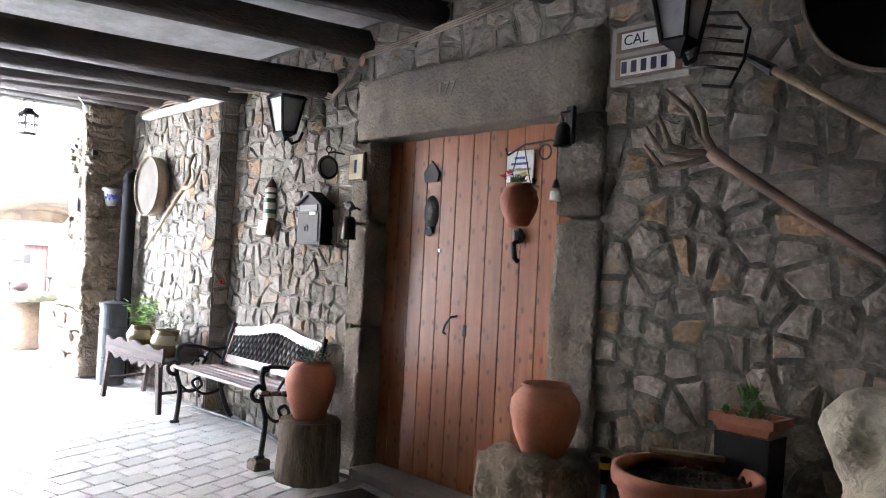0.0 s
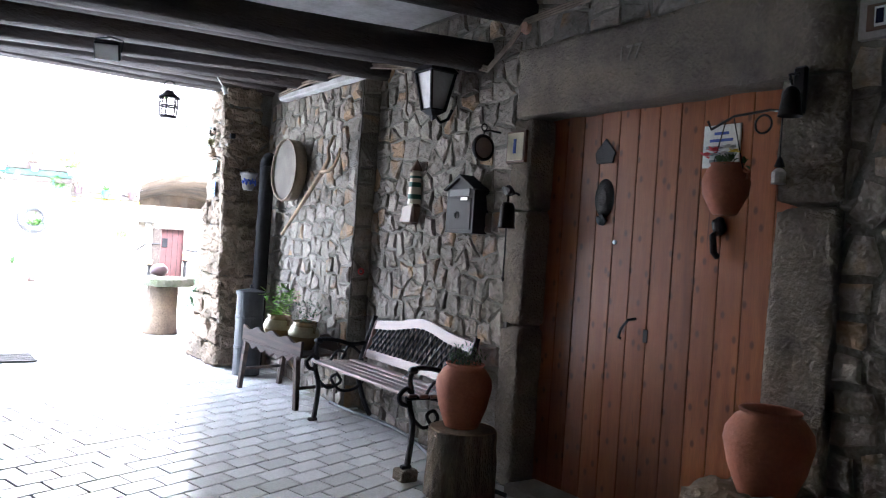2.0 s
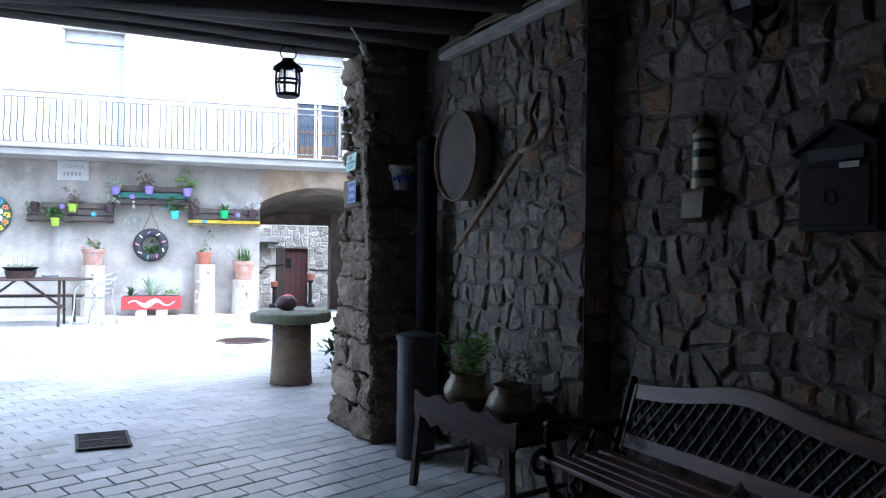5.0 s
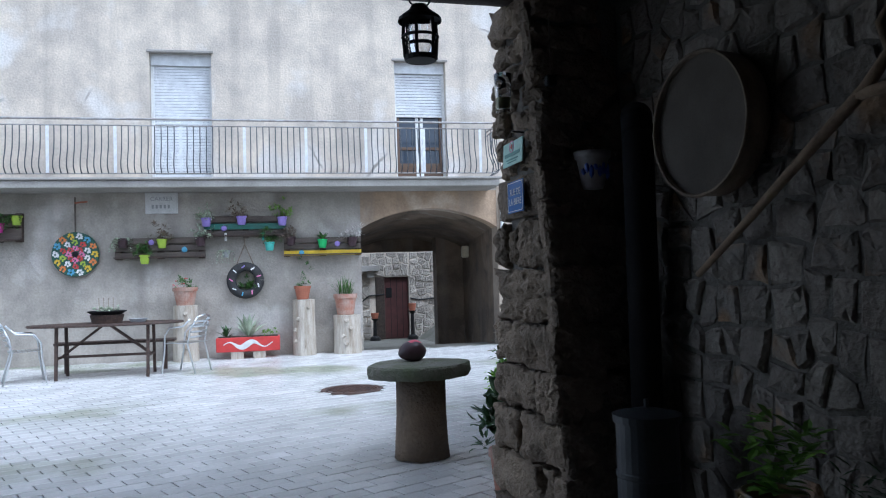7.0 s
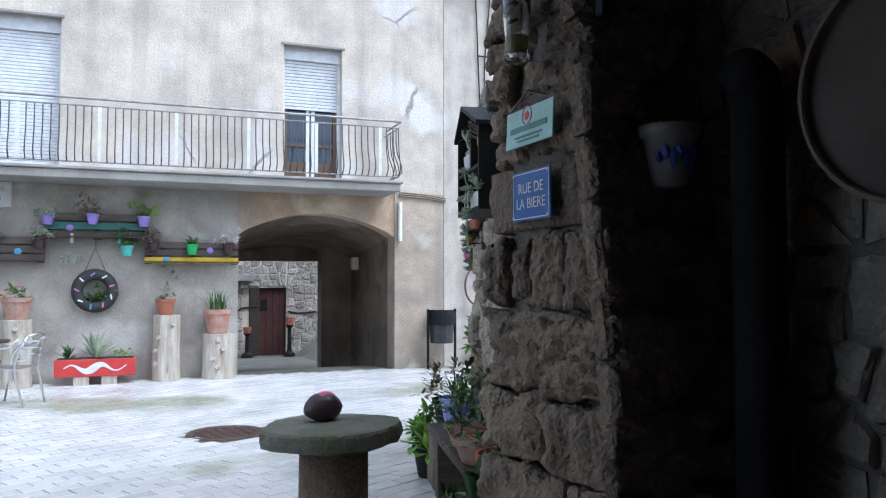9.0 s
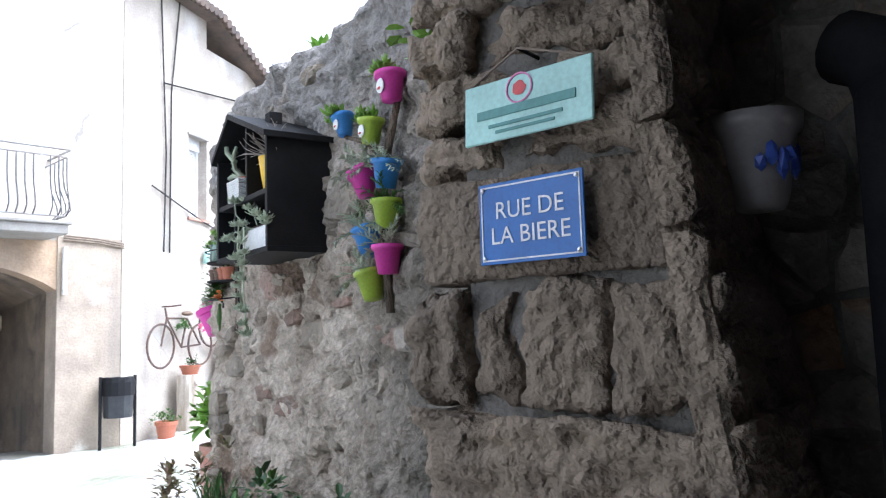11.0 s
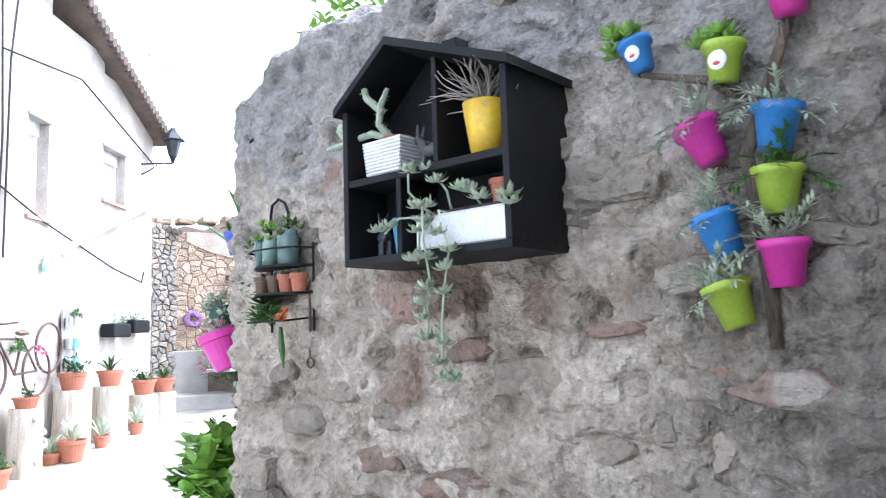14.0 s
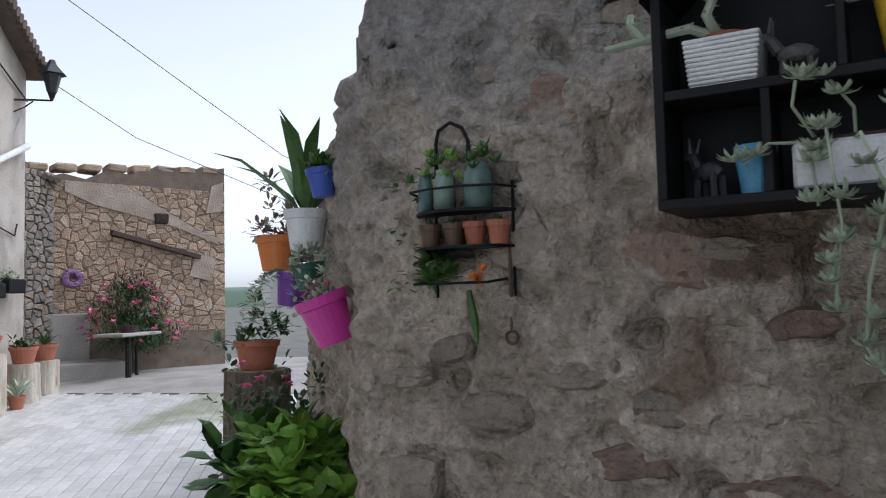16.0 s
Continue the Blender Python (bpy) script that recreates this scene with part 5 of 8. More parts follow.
hook = thing("ceiling_socket", pose(2.45, 7.62, 2.64), "white lamp socket hanging from loose wires", "lamp socket")
part("socket", tube(bmesh.new(), [(0, 0, 0), (-.03, 0, .06)], .022, 10), M["white"], hook)
part("wire", tube(bmesh.new(), [(-.03, 0, .06), (-.12, -.03, .16), (-.3, -.05, .15)], .006, 6), M["white"], hook)


# ---- the park bench ----
def scroll(bm, pts, r=.014):
    """A smooth iron curve through a few points in the bench end's plane (x, z)."""
    out = []
    P = [Vector((p[0], 0, p[1])) for p in pts]
    for i in range(len(P) - 1):
        p0, p1, p2, p3 = P[max(i - 1, 0)], P[i], P[i + 1], P[min(i + 2, len(P) - 1)]
        for k in range(5):
            t = k / 5
            out.append(.5 * ((2 * p1) + (p2 - p0) * t + (2 * p0 - 5 * p1 + 4 * p2 - p3) * t * t + (3 * p1 - p0 - 3 * p2 + p3) * t ** 3))
    out.append(P[-1])
    return tube(bm, out, r, 7)


bench = thing("park_bench", pose(2.58, 4.47, floor_at(5.8)), "slatted wooden park bench with black cast-iron scroll ends", "bench")
B0, B1 = .0, 1.33
for y in (B0, B1):
    end = part("iron_end", scroll(bmesh.new(), [(.1, .02), (.11, .1), (.12, .26), (.09, .37), (.08, .42)], .02), M["iron"], bench)
    part("back_leg", scroll(bmesh.new(), [(.58, .01), (.52, .12), (.46, .3), (.46, .42), (.51, .58), (.575, .79)], .02), M["iron"], end)
    part("foot", box(bmesh.new(), (.09, 0, .012), (.07, .035, .024), .006), M["iron"], end)
    part("seat_rail", scroll(bmesh.new(), [(.06, .43), (.2, .43), (.36, .405), (.52, .42)], .016), M["iron"], end)
    part("arm", scroll(bmesh.new(), [(.1, .38), (.03, .40), (.01, .45), (.06, .49), (.1, .46), (.08, .55), (.12, .61), (.26, .60), (.38, .57), (.5, .58)], .016), M["iron"], end)
    part("arm_knob", blob(bmesh.new(), (.1, 0, .6), (.035, .03, .025), .1, 0, 2), M["iron"], end)
    part("scroll_low", scroll(bmesh.new(), [(.12, .3), (.2, .24), (.3, .28), (.27, .34), (.22, .31), (.3, .22), (.42, .22), (.5, .28)], .012), M["iron"], end)
    part("scroll_mid", scroll(bmesh.new(), [(.2, .44), (.26, .52), (.33, .5), (.3, .46), (.36, .56), (.46, .5)], .011), M["iron"], end)
    for o in (end, *end.children):
        if o is end:
            o.matrix_basis = Matrix.Translation((0, y, 0))
for k in range(5):
    x = .06 + k * .082
    part("seat_slat", span(bmesh.new(), (x, B0 - .03, .435 - .012 * math.sin(k * .6)), (x + .065, B1 + .03, .458 - .012 * math.sin(k * .6)), .006), M["bench_wood"], bench)


def lean(z):
    return .47 + (z - .45) * .32


def crest(y):
    """The wavy top of the backrest."""
    k = (y - B0) / (B1 - B0)
    return .755 + .03 * math.sin(math.pi * k) + .05 * math.exp(-((k - .5) / .2) ** 2)


def rail(bm, low, high, thick=.028):
    n, rows_ = 28, []
    for i in range(n + 1):
        y = B0 + (B1 - B0) * i / n
        za, zb = low(y), high(y)
        rows_.append([bm.verts.new((lean(z) + dx, y, z)) for z, dx in ((za, 0), (zb, 0), (zb, thick), (za, thick))])
    for a, b in zip(rows_, rows_[1:]):
        for k in range(4):
            bm.faces.new((a[k], b[k], b[(k + 1) % 4], a[(k + 1) % 4]))
    bm.faces.new(rows_[0]), bm.faces.new(rows_[-1][::-1])
    bmesh.ops.recalc_face_normals(bm, faces=bm.faces[:])
    return bm


part("top_rail", rail(bmesh.new(), lambda y: crest(y) - .065, crest), M["bench_wood"], bench)
part("lower_rail", rail(bmesh.new(), lambda y: .475, lambda y: .535), M["bench_wood"], bench)
for y in (B0 + .02, B1 - .02):
    part("side_stile", tube(bmesh.new(), [(lean(.46) + .013, y, .46), (lean(.75) + .013, y, .75)], .024, 4), M["bench_wood"], bench)
lat = part("lattice", bmesh.new(), M["zinc"], bench, "black diamond lattice of the backrest")
me_bm = bmesh.new()
for s in (-1, 1):
    for k in range(-4, 26):
        ya, yb = B0 + .04 + k * .062, B0 + .04 + k * .062 + s * .13
        pts = []
        for t in (0, .25, .5, .75, 1):
            y = ya + (yb - ya) * t
            z = .53 + (crest(min(max(y, B0), B1)) - .06 - .53) * t
            if B0 + .03 <= y <= B1 - .03:
                pts.append((lean(z) + .013 + .004 * s, y, z))
        if len(pts) > 1:
            tube(me_bm, pts, .009, 5)
me_bm.to_mesh(lat.data)
me_bm.free()
part("brace", tube(bmesh.new(), [(.3, .55, .39), (.5, .6, .5)], .008, 5), M["alu"], bench)
solid("foot_block", rough(box(bmesh.new(), (0, 0, .03), (.12, .12, .075), .012), .006, 20), M["ochre"], "small stone block under the bench foot", "stone", m=pose(2.67, 4.47, floor_at(4.47)))


# ---- the carved plant stand with two glazed pots ----
STAND = pose(2.66, 6.08, floor_at(6.08)) @ Matrix.Rotation(radians(12), 4, "Z") @ Matrix.Rotation(math.atan(SLOPE), 4, "X")
ps = thing("plant_stand", STAND @ Matrix.Diagonal((1, .88, .84, 1)), "dark wooden bench with scalloped carved boards used as a plant stand", "plant stand")
scal = [(0, .50)] + [(.04 + .86 * k / 24, .47 - .022 * math.cos(k * math.pi / 2) - .03 * math.sin(math.pi * k / 24)) for k in range(25)] + [(.94, .50)] + [(.94, .60)] + [(.94 - .94 * k / 28, .625 + .02 * math.cos(k * math.pi / 3.5) + .02 * math.sin(math.pi * k / 28)) for k in range(29)]
for x in (0.0, .40):
    bm = slab(bmesh.new(), scal, -.012, .012)
    bm.transform(Matrix.Translation((x, 0, 0)) @ Matrix.Rotation(radians(90), 4, "Z"))
    bmesh.ops.recalc_face_normals(bm, faces=bm.faces[:])
    part("scalloped_board", bm, M["dark_wood"], ps)
part("shelf", span(bmesh.new(), (-.02, .02, .485), (.44, .92, .51), .005), M["dark_wood"], ps)
for y, dy in ((.06, -.05), (.88, .05)):
    for x in (.0, .4):
        part("leg", tube(bmesh.new(), [(x, y + dy, 0), (x, y, .5)], [.026, .03], 4), M["dark_wood"], ps)
    part("stretcher", tube(bmesh.new(), [(0, y + dy * .6, .2), (.4, y + dy * .6, .2)], .018, 4), M["dark_wood"], ps)


def belly_pot(m, label, seed):
    t = thing("glazed_pot", m, label, "flowerpot", "pots on the plant stand")
    part("pot", lathe(bmesh.new(), [(0, 0), (.075, 0), (.085, .02), (.125, .09), (.13, .13), (.105, .19), (.095, .21), (.105, .225), (.095, .225), (.08, .19), (0, .18)], 28), M["glaze"], t, smooth=True)
    part("glaze_band", lathe(bmesh.new(), [(.128, .11), (.1325, .13), (.122, .16), (.107, .19)], 28), M["glaze_top"], t, "paler glazed shoulder", True)
    for s in (-1, 1):
        part("ear", tube(bmesh.new(), [(0, s * .1, .2), (0, s * .135, .19), (0, s * .13, .15)], .011, 6), M["glaze"], t)
    rng = random.Random(seed)
    bm = bmesh.new()
    for _ in range(16):
        d = aim(rng.uniform(0, 6.28), rng.uniform(.7, 1.45))
        p = Vector((0, 0, .19))
        for k in range(7):
            q = p + d * (.04 + (.036 if seed < 3 else .028) * k)
            leaf(bm, q, aim(rng.uniform(0, 6.28), rng.uniform(-.1, .6)), .085 if seed < 3 else .055, .03 if seed < 3 else .012)
    part("plant", bm, M["leaf_lime" if seed < 3 else "leaf_dark"], t)
    return t


belly_pot(STAND @ Matrix.Translation((.2, .62, .43)), "olive glazed pot with a bright green young plant", 1)
belly_pot(STAND @ Matrix.Translation((.2, .26, .43)), "olive glazed pot with a dark feathery plant", 4)


# ---- house front: windows, balcony, cables ----
def shutter_window(house_, x0, x1, z0, z1, drop, balcony_door):
    """A deep opening with a roller shutter in its box; drop: where the shutter ends."""
    w = part("window", span(bmesh.new(), (x0, .14, z1 - .2), (x1, .34, z1), .004), M["shutter"], house_, "opening with a white roller shutter and its box")
    n = int((z1 - .2 - drop) / .05)
    for k in range(n):
        z = drop + k * (z1 - .2 - drop) / n
        part("slat", span(bmesh.new(), (x0 + .02, .20, z), (x1 - .02, .215, z + .047), .006), M["shutter"], w)
    for x in (x0, x1 - .045):
        part("side_rail", span(bmesh.new(), (x, .17, z0), (x + .045, .25, z1 - .2)), M["white"], w)
    part("head_trim", span(bmesh.new(), (x0 - .04, -.03, z1 - .01), (x1 + .04, .1, z1 + .03), .005), M["concrete"], w)
    if balcony_door:
        mid = (x0 + x1) / 2
        part("pane", span(bmesh.new(), (x0 + .05, .27, z0 + .35), (x1 - .05, .28, drop)), M["glass_dark"], w)
        for x in (x0 + .045, mid - .07, mid + .015, x1 - .1):
            part("stile", span(bmesh.new(), (x, .23, z0), (x + .055, .275, drop)), M["brown"] if x < mid - .1 or x > mid + .1 else M["white"], w)
        for z in (z0, z0 + .32, z0 + .62):
            part("glazing_bar", span(bmesh.new(), (x0 + .05, .235, z), (x1 - .05, .27, z + .05 if z > z0 else z + .32)), M["brown"], w)
    part("back", span(bmesh.new(), (x0 - .02, .36, z0 - .05), (x1 + .02, .39, z1 + .02)), M["glass_dark"], w)
    return w


shutter_window(house, *w1, 3.1, 5.36, 3.12, False)
shutter_window(house, *w2, 3.1, 5.32, 4.32, True)
for (xa, xb), za, zb in ((wa, 3.55, 4.95), (wb, 4.17, 5.08)):
    shutter_window(house_2, xa, xb, za, zb, za + .03, False)
    part("window_sill", span(bmesh.new(), (xa - .05, -.05, za - .05), (xb + .05, .1, za)), M["terracotta_old"], house_2)

bal = part("balcony", rough(span(bmesh.new(), (-9, -.82, 2.93), (6.62, .02, 3.05), .01), .006, 5), M["concrete"], house, "grey concrete balcony slab with a bellied iron railing")
part("slab_edge", span(bmesh.new(), (-9, -.86, 3.05), (6.66, .02, 3.09), .01), M["concrete"], bal)
part("top_rail", tube(bmesh.new(), [(-9, -.80, 4.03), (6.64, -.80, 4.03), (6.64, 0, 4.03)], .018, 8), M["steel"], bal)
part("second_rail", tube(bmesh.new(), [(-9, -.78, 3.93), (6.6, -.78, 3.93), (6.6, 0, 3.93)], .011, 6), M["steel"], bal)
part("bottom_rail", tube(bmesh.new(), [(-9, -.78, 3.16), (6.6, -.78, 3.16), (6.6, 0, 3.16)], .011, 6), M["steel"], bal)
bar_me = to_mesh("baluster", tube(bmesh.new(), [(0, -.78, 3.93), (0, -.78, 3.72), (0, -.80, 3.55), (0, -.87, 3.36), (0, -.88, 3.26), (0, -.82, 3.19), (0, -.78, 3.16)], .009, 5), M["steel_dark"], True)
wide_me = to_mesh("flat_baluster", box(bmesh.new(), (0, -.78, 3.55), (.045, .012, .76)), M["shutter"])
x = -4.0
k = 0
while x < 6.6:
    ob = new("baluster", wide_me if k % 10 == 3 else bar_me)
    ob.parent, ob.matrix_basis = bal, Matrix.Translation((x, 0, 0))
    x += .1
    k += 1
for y in (-.65, -.5, -.35, -.2):
    ob = new("baluster", bar_me)
    ob.parent, ob.matrix_basis = bal, Matrix.Translation((5.82, y, 0)) @ Matrix.Rotation(radians(90), 4, "Z")
part("gutter_pipe", tube(bmesh.new(), [(6.86, -.05, 2.2), (6.86, -.05, 2.85)], .035, 10), M["white"], house, "short white pipe beside the arch")
part("vault_light", span(bmesh.new(), (A1 - .16, 2.2, 1.75), (A1 - .02, 2.35, 2.0), .02), M["cream"], house, "small wall lamp in the vault")
for k in range(3):
    pts = [(6.85, -.03, 2.95 + k * .03), (7.3, -.03, 2.93 + k * .03), (7.68, -.03, 2.88 + k * .03)]
    part("cable", tube(bmesh.new(), pts, .012, 5), M["twig"], house)
part("eaves", span(bmesh.new(), (-9, -.4, TOP), (7.7, 1.0, TOP + .15)), M["tile_roof"], house)
solid("house_block", span(bmesh.new(), (-9, .9, 3.0), (7.2, 3.9, 5.2)), M["mortar"], "plain inside of the house", "wall", "structure", FM)
# end of the vaulted passage: a stone house with a dark red door, lower down the lane
LG = -.48
M["lane_door"] = mat("dark_red_door_paint", (.075, .024, .022), (.05, .018, .016), .55, 5, 50, .2)
lane = thing("lane_house", FM @ Matrix.Translation((0, 9.3, 0)), "plastered stone house with a dark red door beyond the vault", "house")
for lo, hi in (((2.5, 0, LG - .2), (5.83, .4, 4)), ((5.83, 0, 1.37), (6.57, .4, 4)), ((6.57, 0, LG - .2), (9.5, .4, 4)), ((5.6, .16, LG - .2), (6.8, .4, 1.5))):
    part("wall", span(bmesh.new(), lo, hi), M["stucco"], lane)
M["pale_rubble"] = mat("limewashed_rubble", (.46, .42, .36), (.30, .27, .23), .92, 5, 40, .9, vary=.5, depth=.03)
masonry(lane, Matrix.Rotation(radians(90), 4, "Z"), (-5.4, -4.6, LG, 2.0), (.26, .18), M["pale_rubble"], random.Random(21), depth=.02)
masonry(lane, Matrix.Rotation(radians(90), 4, "Z"), (-6.55, -5.42, 1.39, 2.1), (.26, .18), M["pale_rubble"], random.Random(23), depth=.02)
# soil-dark panel on the wall paints the shade of an opening
part("door_recess", span(bmesh.new(), (5.56, -.03, LG), (5.83, .02, 1.38), .01), M["soil"], lane, "dark panel standing in for the shaded opening beside the door")
masonry(lane, Matrix.Rotation(radians(90), 4, "Z"), (-7.6, -6.6, LG, 2.1), (.26, .18), M["pale_rubble"], random.Random(22), depth=.02)
dr = part("door", span(bmesh.new(), (5.84, .1, LG), (6.56, .15, 1.36), .004), M["lane_door"], lane, "dark red plank door")
for k in range(1, 4):
    part("groove", span(bmesh.new(), (5.84 + k * .18, .094, LG + .02), (5.852 + k * .18, .102, 1.34)), M["black"], dr)
part("door_panel", span(bmesh.new(), (5.88, .085, .75), (6.06, .1, 1.05), .004), M["black"], dr, "dark hatch in the door")
part("balcony_ledge", span(bmesh.new(), (4.6, -.35, 1.55), (5.66, 0, 1.72), .01), M["concrete"], lane)
part("ledge_bracket", span(bmesh.new(), (5.3, -.25, 1.36), (5.5, 0, 1.55), .01), M["concrete"], lane)
part("cable", tube(bmesh.new(), [(4.7, -.03, .4), (5.1, -.03, .62), (5.35, -.03, .82), (5.82, -.03, .86)], .022, 5), M["black"], lane)
part("cable", tube(bmesh.new(), [(6.6, -.03, .72), (6.9, -.03, .66), (7.4, -.03, .7)], .022, 5), M["black"], lane)


def post_pot(x, y, h, label):
    t = thing("pedestal_pot", FM @ Matrix.Translation((x, y, LG)), label, "pedestal")
    part("pedestal", lathe(bmesh.new(), [(0, 0), (.16, 0), (.15, .08), (.06, .14), (.05, h * .7), (.08, h * .75), (.12, h * .8), (0, h * .8)], 14), M["iron"], t)
    part("pot", lathe(bmesh.new(), [(0, h * .8), (.09, h * .8), (.12, h), (0, h)], 12), M["terracotta"], t)
    return t


post_pot(5.48, 8.95, .8, "dark iron pedestal with a small red pot")
post_pot(6.6, 8.95, 1.05, "dark iron pedestal with a small red pot")


# ---- plants in pots ----
def pot(name, m, r, h, material, label, plant="bush", leafmat="leaf", size=.05, seed=1, flower=None, group="", spread=1.0, category="flowerpot", tall=1.0):
    """A flowerpot with a thick rim, soil and what grows in it."""
    t = thing(name, m, label, category, group)
    part("pot", lathe(bmesh.new(), [(0, 0), (r * .7, 0), (r * .72, h * .04), (r * .93, h * .78), (r * 1.02, h * .8), (r * 1.05, h), (r * .95, h), (r * .9, h * .86), (0, h * .84)], 22), material, t, smooth=False)
    rng = random.Random(seed)
    bm = bmesh.new()
    top = (0, 0, h * .86)
    if plant == "bush":
        bush(bm, top, (r * 1.3 * spread, r * 1.3 * spread, r * 1.3 * spread * tall), int(150 + 60 * spread), size, rng)
    elif plant == "spikes":
        spikes(bm, top, 16, size * 4, size * .7, rng)
    elif plant == "trail":
        for _ in range(9):
            a = rng.uniform(0, 6.28)
            p = Vector(top) + Vector((math.cos(a), math.sin(a), 0)) * r * .8
            v = Vector((math.cos(a) * .5, math.sin(a) * .5, .3))
            for _ in range(12):
                p = p + v * .03
                v = v * .9 + Vector((rng.uniform(-.1, .1), rng.uniform(-.1, .1), -.18))
                for _ in range(2):
                    leaf(bm, p, aim(rng.uniform(0, 6.28), rng.uniform(-.3, .8)), size, size * .5)
    elif plant == "grass":
        for _ in range(70):
            d = aim(rng.uniform(0, 6.28), rng.uniform(.8, 1.5))
            leaf(bm, Vector(top) + Vector((rng.uniform(-.5, .5) * r, rng.uniform(-.5, .5) * r, 0)), d, size * rng.uniform(2, 5), size * .18)
    part("plant", bm, M[leafmat], t)
    if flower:
        bm = bmesh.new()
        for _ in range(9):
            d = aim(rng.uniform(0, 6.28), rng.uniform(.3, 1.4))
            p = Vector(top) + d * r * 1.25 * spread
            spikes(bm, p, 7, size * .55, size * .4, rng, -.2, 1.0)
        part("flowers", bm, M[flower], t)
    return t


def at_front(x, y, z):
    """A place before the house front: x along it, y metres out."""
    return FM @ Matrix.Translation((x, -y, z))


# ---- along the house front ----
def log_stand(m, r, h, label, seed):
    t = stump("log_stand", m, r, h, M["bleached"], label, "log stands along the front", "bleached", seed)
    for k in range(4):
        a, z = -1.57 + RND.uniform(-1, 1), h * (.25 + .2 * k)
        part("knot", tube(bmesh.new(), [(r * .85 * math.cos(a), r * .85 * math.sin(a), z), (r * 1.2 * math.cos(a), r * 1.2 * math.sin(a), z + .02)], [.045, .03], 8), M["bleached"], t)
    return t


log_stand(at_front(1.27, .3, G), .2, .92, "bleached upright log carrying a flowerpot", 3)
pot("flowerpot", at_front(1.27, .3, G + .925), .2, .3, M["terracotta_old"], "brown pot with red flowers on a log", "bush", "leaf", .05, 3, "red_flower", "pots along the front", .8)
log_stand(at_front(3.22, .22, G), .19, .95, "bleached upright log with knots carrying a terracotta pot", 6)
pot("flowerpot", at_front(3.2, .22, G + .955), .14, .23, M["terracotta"], "terracotta pot with a tall leafy plant on a log", "bush", "leaf", .04, 4, None, "pots along the front", .9, tall=3.2)
log_stand(at_front(3.95, .22, G), .23, .66, "gnarled bleached log carrying a large pot", 9)
pot("flowerpot", at_front(3.93, .22, G + .665), .2, .36, M["terracotta_old"], "large limy terracotta pot with a rosemary bush on a log", "grass", "leaf", .08, 5, None, "pots along the front")
rb = thing("red_planter_box", at_front(2.28, .3, G), "red wooden planter box painted with a white lizard, agave inside", "planter")
part("box", span(bmesh.new(), (-.52, -.14, .12), (.52, .14, .36), .008), M["red"], rb)
part("soil", span(bmesh.new(), (-.49, -.12, .35), (.49, .12, .368)), M["soil"], rb)
pts = [(-.4 + .8 * k / 24, -.148, .24 + .045 * math.sin(k * .55)) for k in range(25)]
bm = tube(bmesh.new(), pts, [.008 + .045 * math.exp(-((k - 11) / 5) ** 2) for k in range(25)], 6)
bm.transform(Matrix.Translation((0, -.144, 0)) @ Matrix.Diagonal((1, .08, 1, 1)) @ Matrix.Translation((0, .148, 0)))
part("painted_lizard", bm, M["white"], rb)
for x in (-.18, .18):
    part("foot", span(bmesh.new(), (x - .1, -.12, 0), (x + .1, .12, .12)), M["bleached"], rb)
part("agave", spikes(bmesh.new(), (0, 0, .36), 22, .42, .075, random.Random(4), .5, 1.45, .15), M["leaf_grey"], rb, "grey-green agave")
part("succulent", spikes(bmesh.new(), (-.36, 0, .36), 18, .22, .05, random.Random(5), .3, 1.4), M["leaf_dark"], rb)
part("ground_cover", bush(bmesh.new(), (.36, 0, .37), (.17, .12, .1), 200, .035, random.Random(6)), M["leaf_lime"], rb)


def pallet(x0, x1, z0, z1, boards, label):
    t = thing("pallet_shelf", at_front(0, 0, 0), label, "wall shelf", "pallet shelves")
    h = (z1 - z0) / len(boards)
    for k, c in enumerate(boards):
        z = z1 - (k + 1) * h
        part("board", span(bmesh.new(), (x0, -.13, z + .012), (x1, -.105, z + h - .012), .003), M[c], t)
    for x in (x0 + .05, (x0 + x1) / 2, x1 - .05):
        part("block", span(bmesh.new(), (x - .05, -.104, z0), (x + .05, 0, z1)), M["dark_wood"], t)
    part("ledge", span(bmesh.new(), (x0, -.24, z0 + .02), (x1, -.131, z0 + .04)), M["dark_wood"], t)
    return t


pallet(.14, 1.58, 1.80, 2.17, ("weathered", "weathered", "weathered"), "weathered pallet shelf with small pots on the wall")
pallet(1.57, 2.95, 2.14, 2.52, ("weathered", "dgreen2", "weathered"), "pallet shelf with one green board")
pallet(2.9, 4.24, 1.79, 2.13, ("weathered", "weathered", "yellow"), "pallet shelf with one yellow board")
pallet(-2.0, -1.28, 2.13, 2.6, ("weathered", "weathered"), "pallet shelf holding bright pots")
small = [(.28, 2.0, "plum", "leaf_grey", "trail"), (.9, 1.98, "lime", "twig", "bush"), (1.52, 2.0, "plum", "leaf_grey", "bush"), (.62, 1.72, "lime", "leaf", "bush"), (1.62, 2.33, "lilac", "leaf_grey", "bush"), (2.2, 2.35, "lilac", "twig", "bush"),
         (2.88, 2.33, "lilac", "leaf_lime", "bush"), (3.02, 1.98, "plum", "twig", "bush"), (3.56, 1.93, "green", "leaf", "spikes"), (4.08, 1.95, "plum", "white_flower", "bush"), (2.66, 1.9, "teal", "leaf", "bush"), (-1.6, 2.28, "magenta", "leaf", "bush"), (-1.33, 2.4, "lime", "leaf", "trail")]
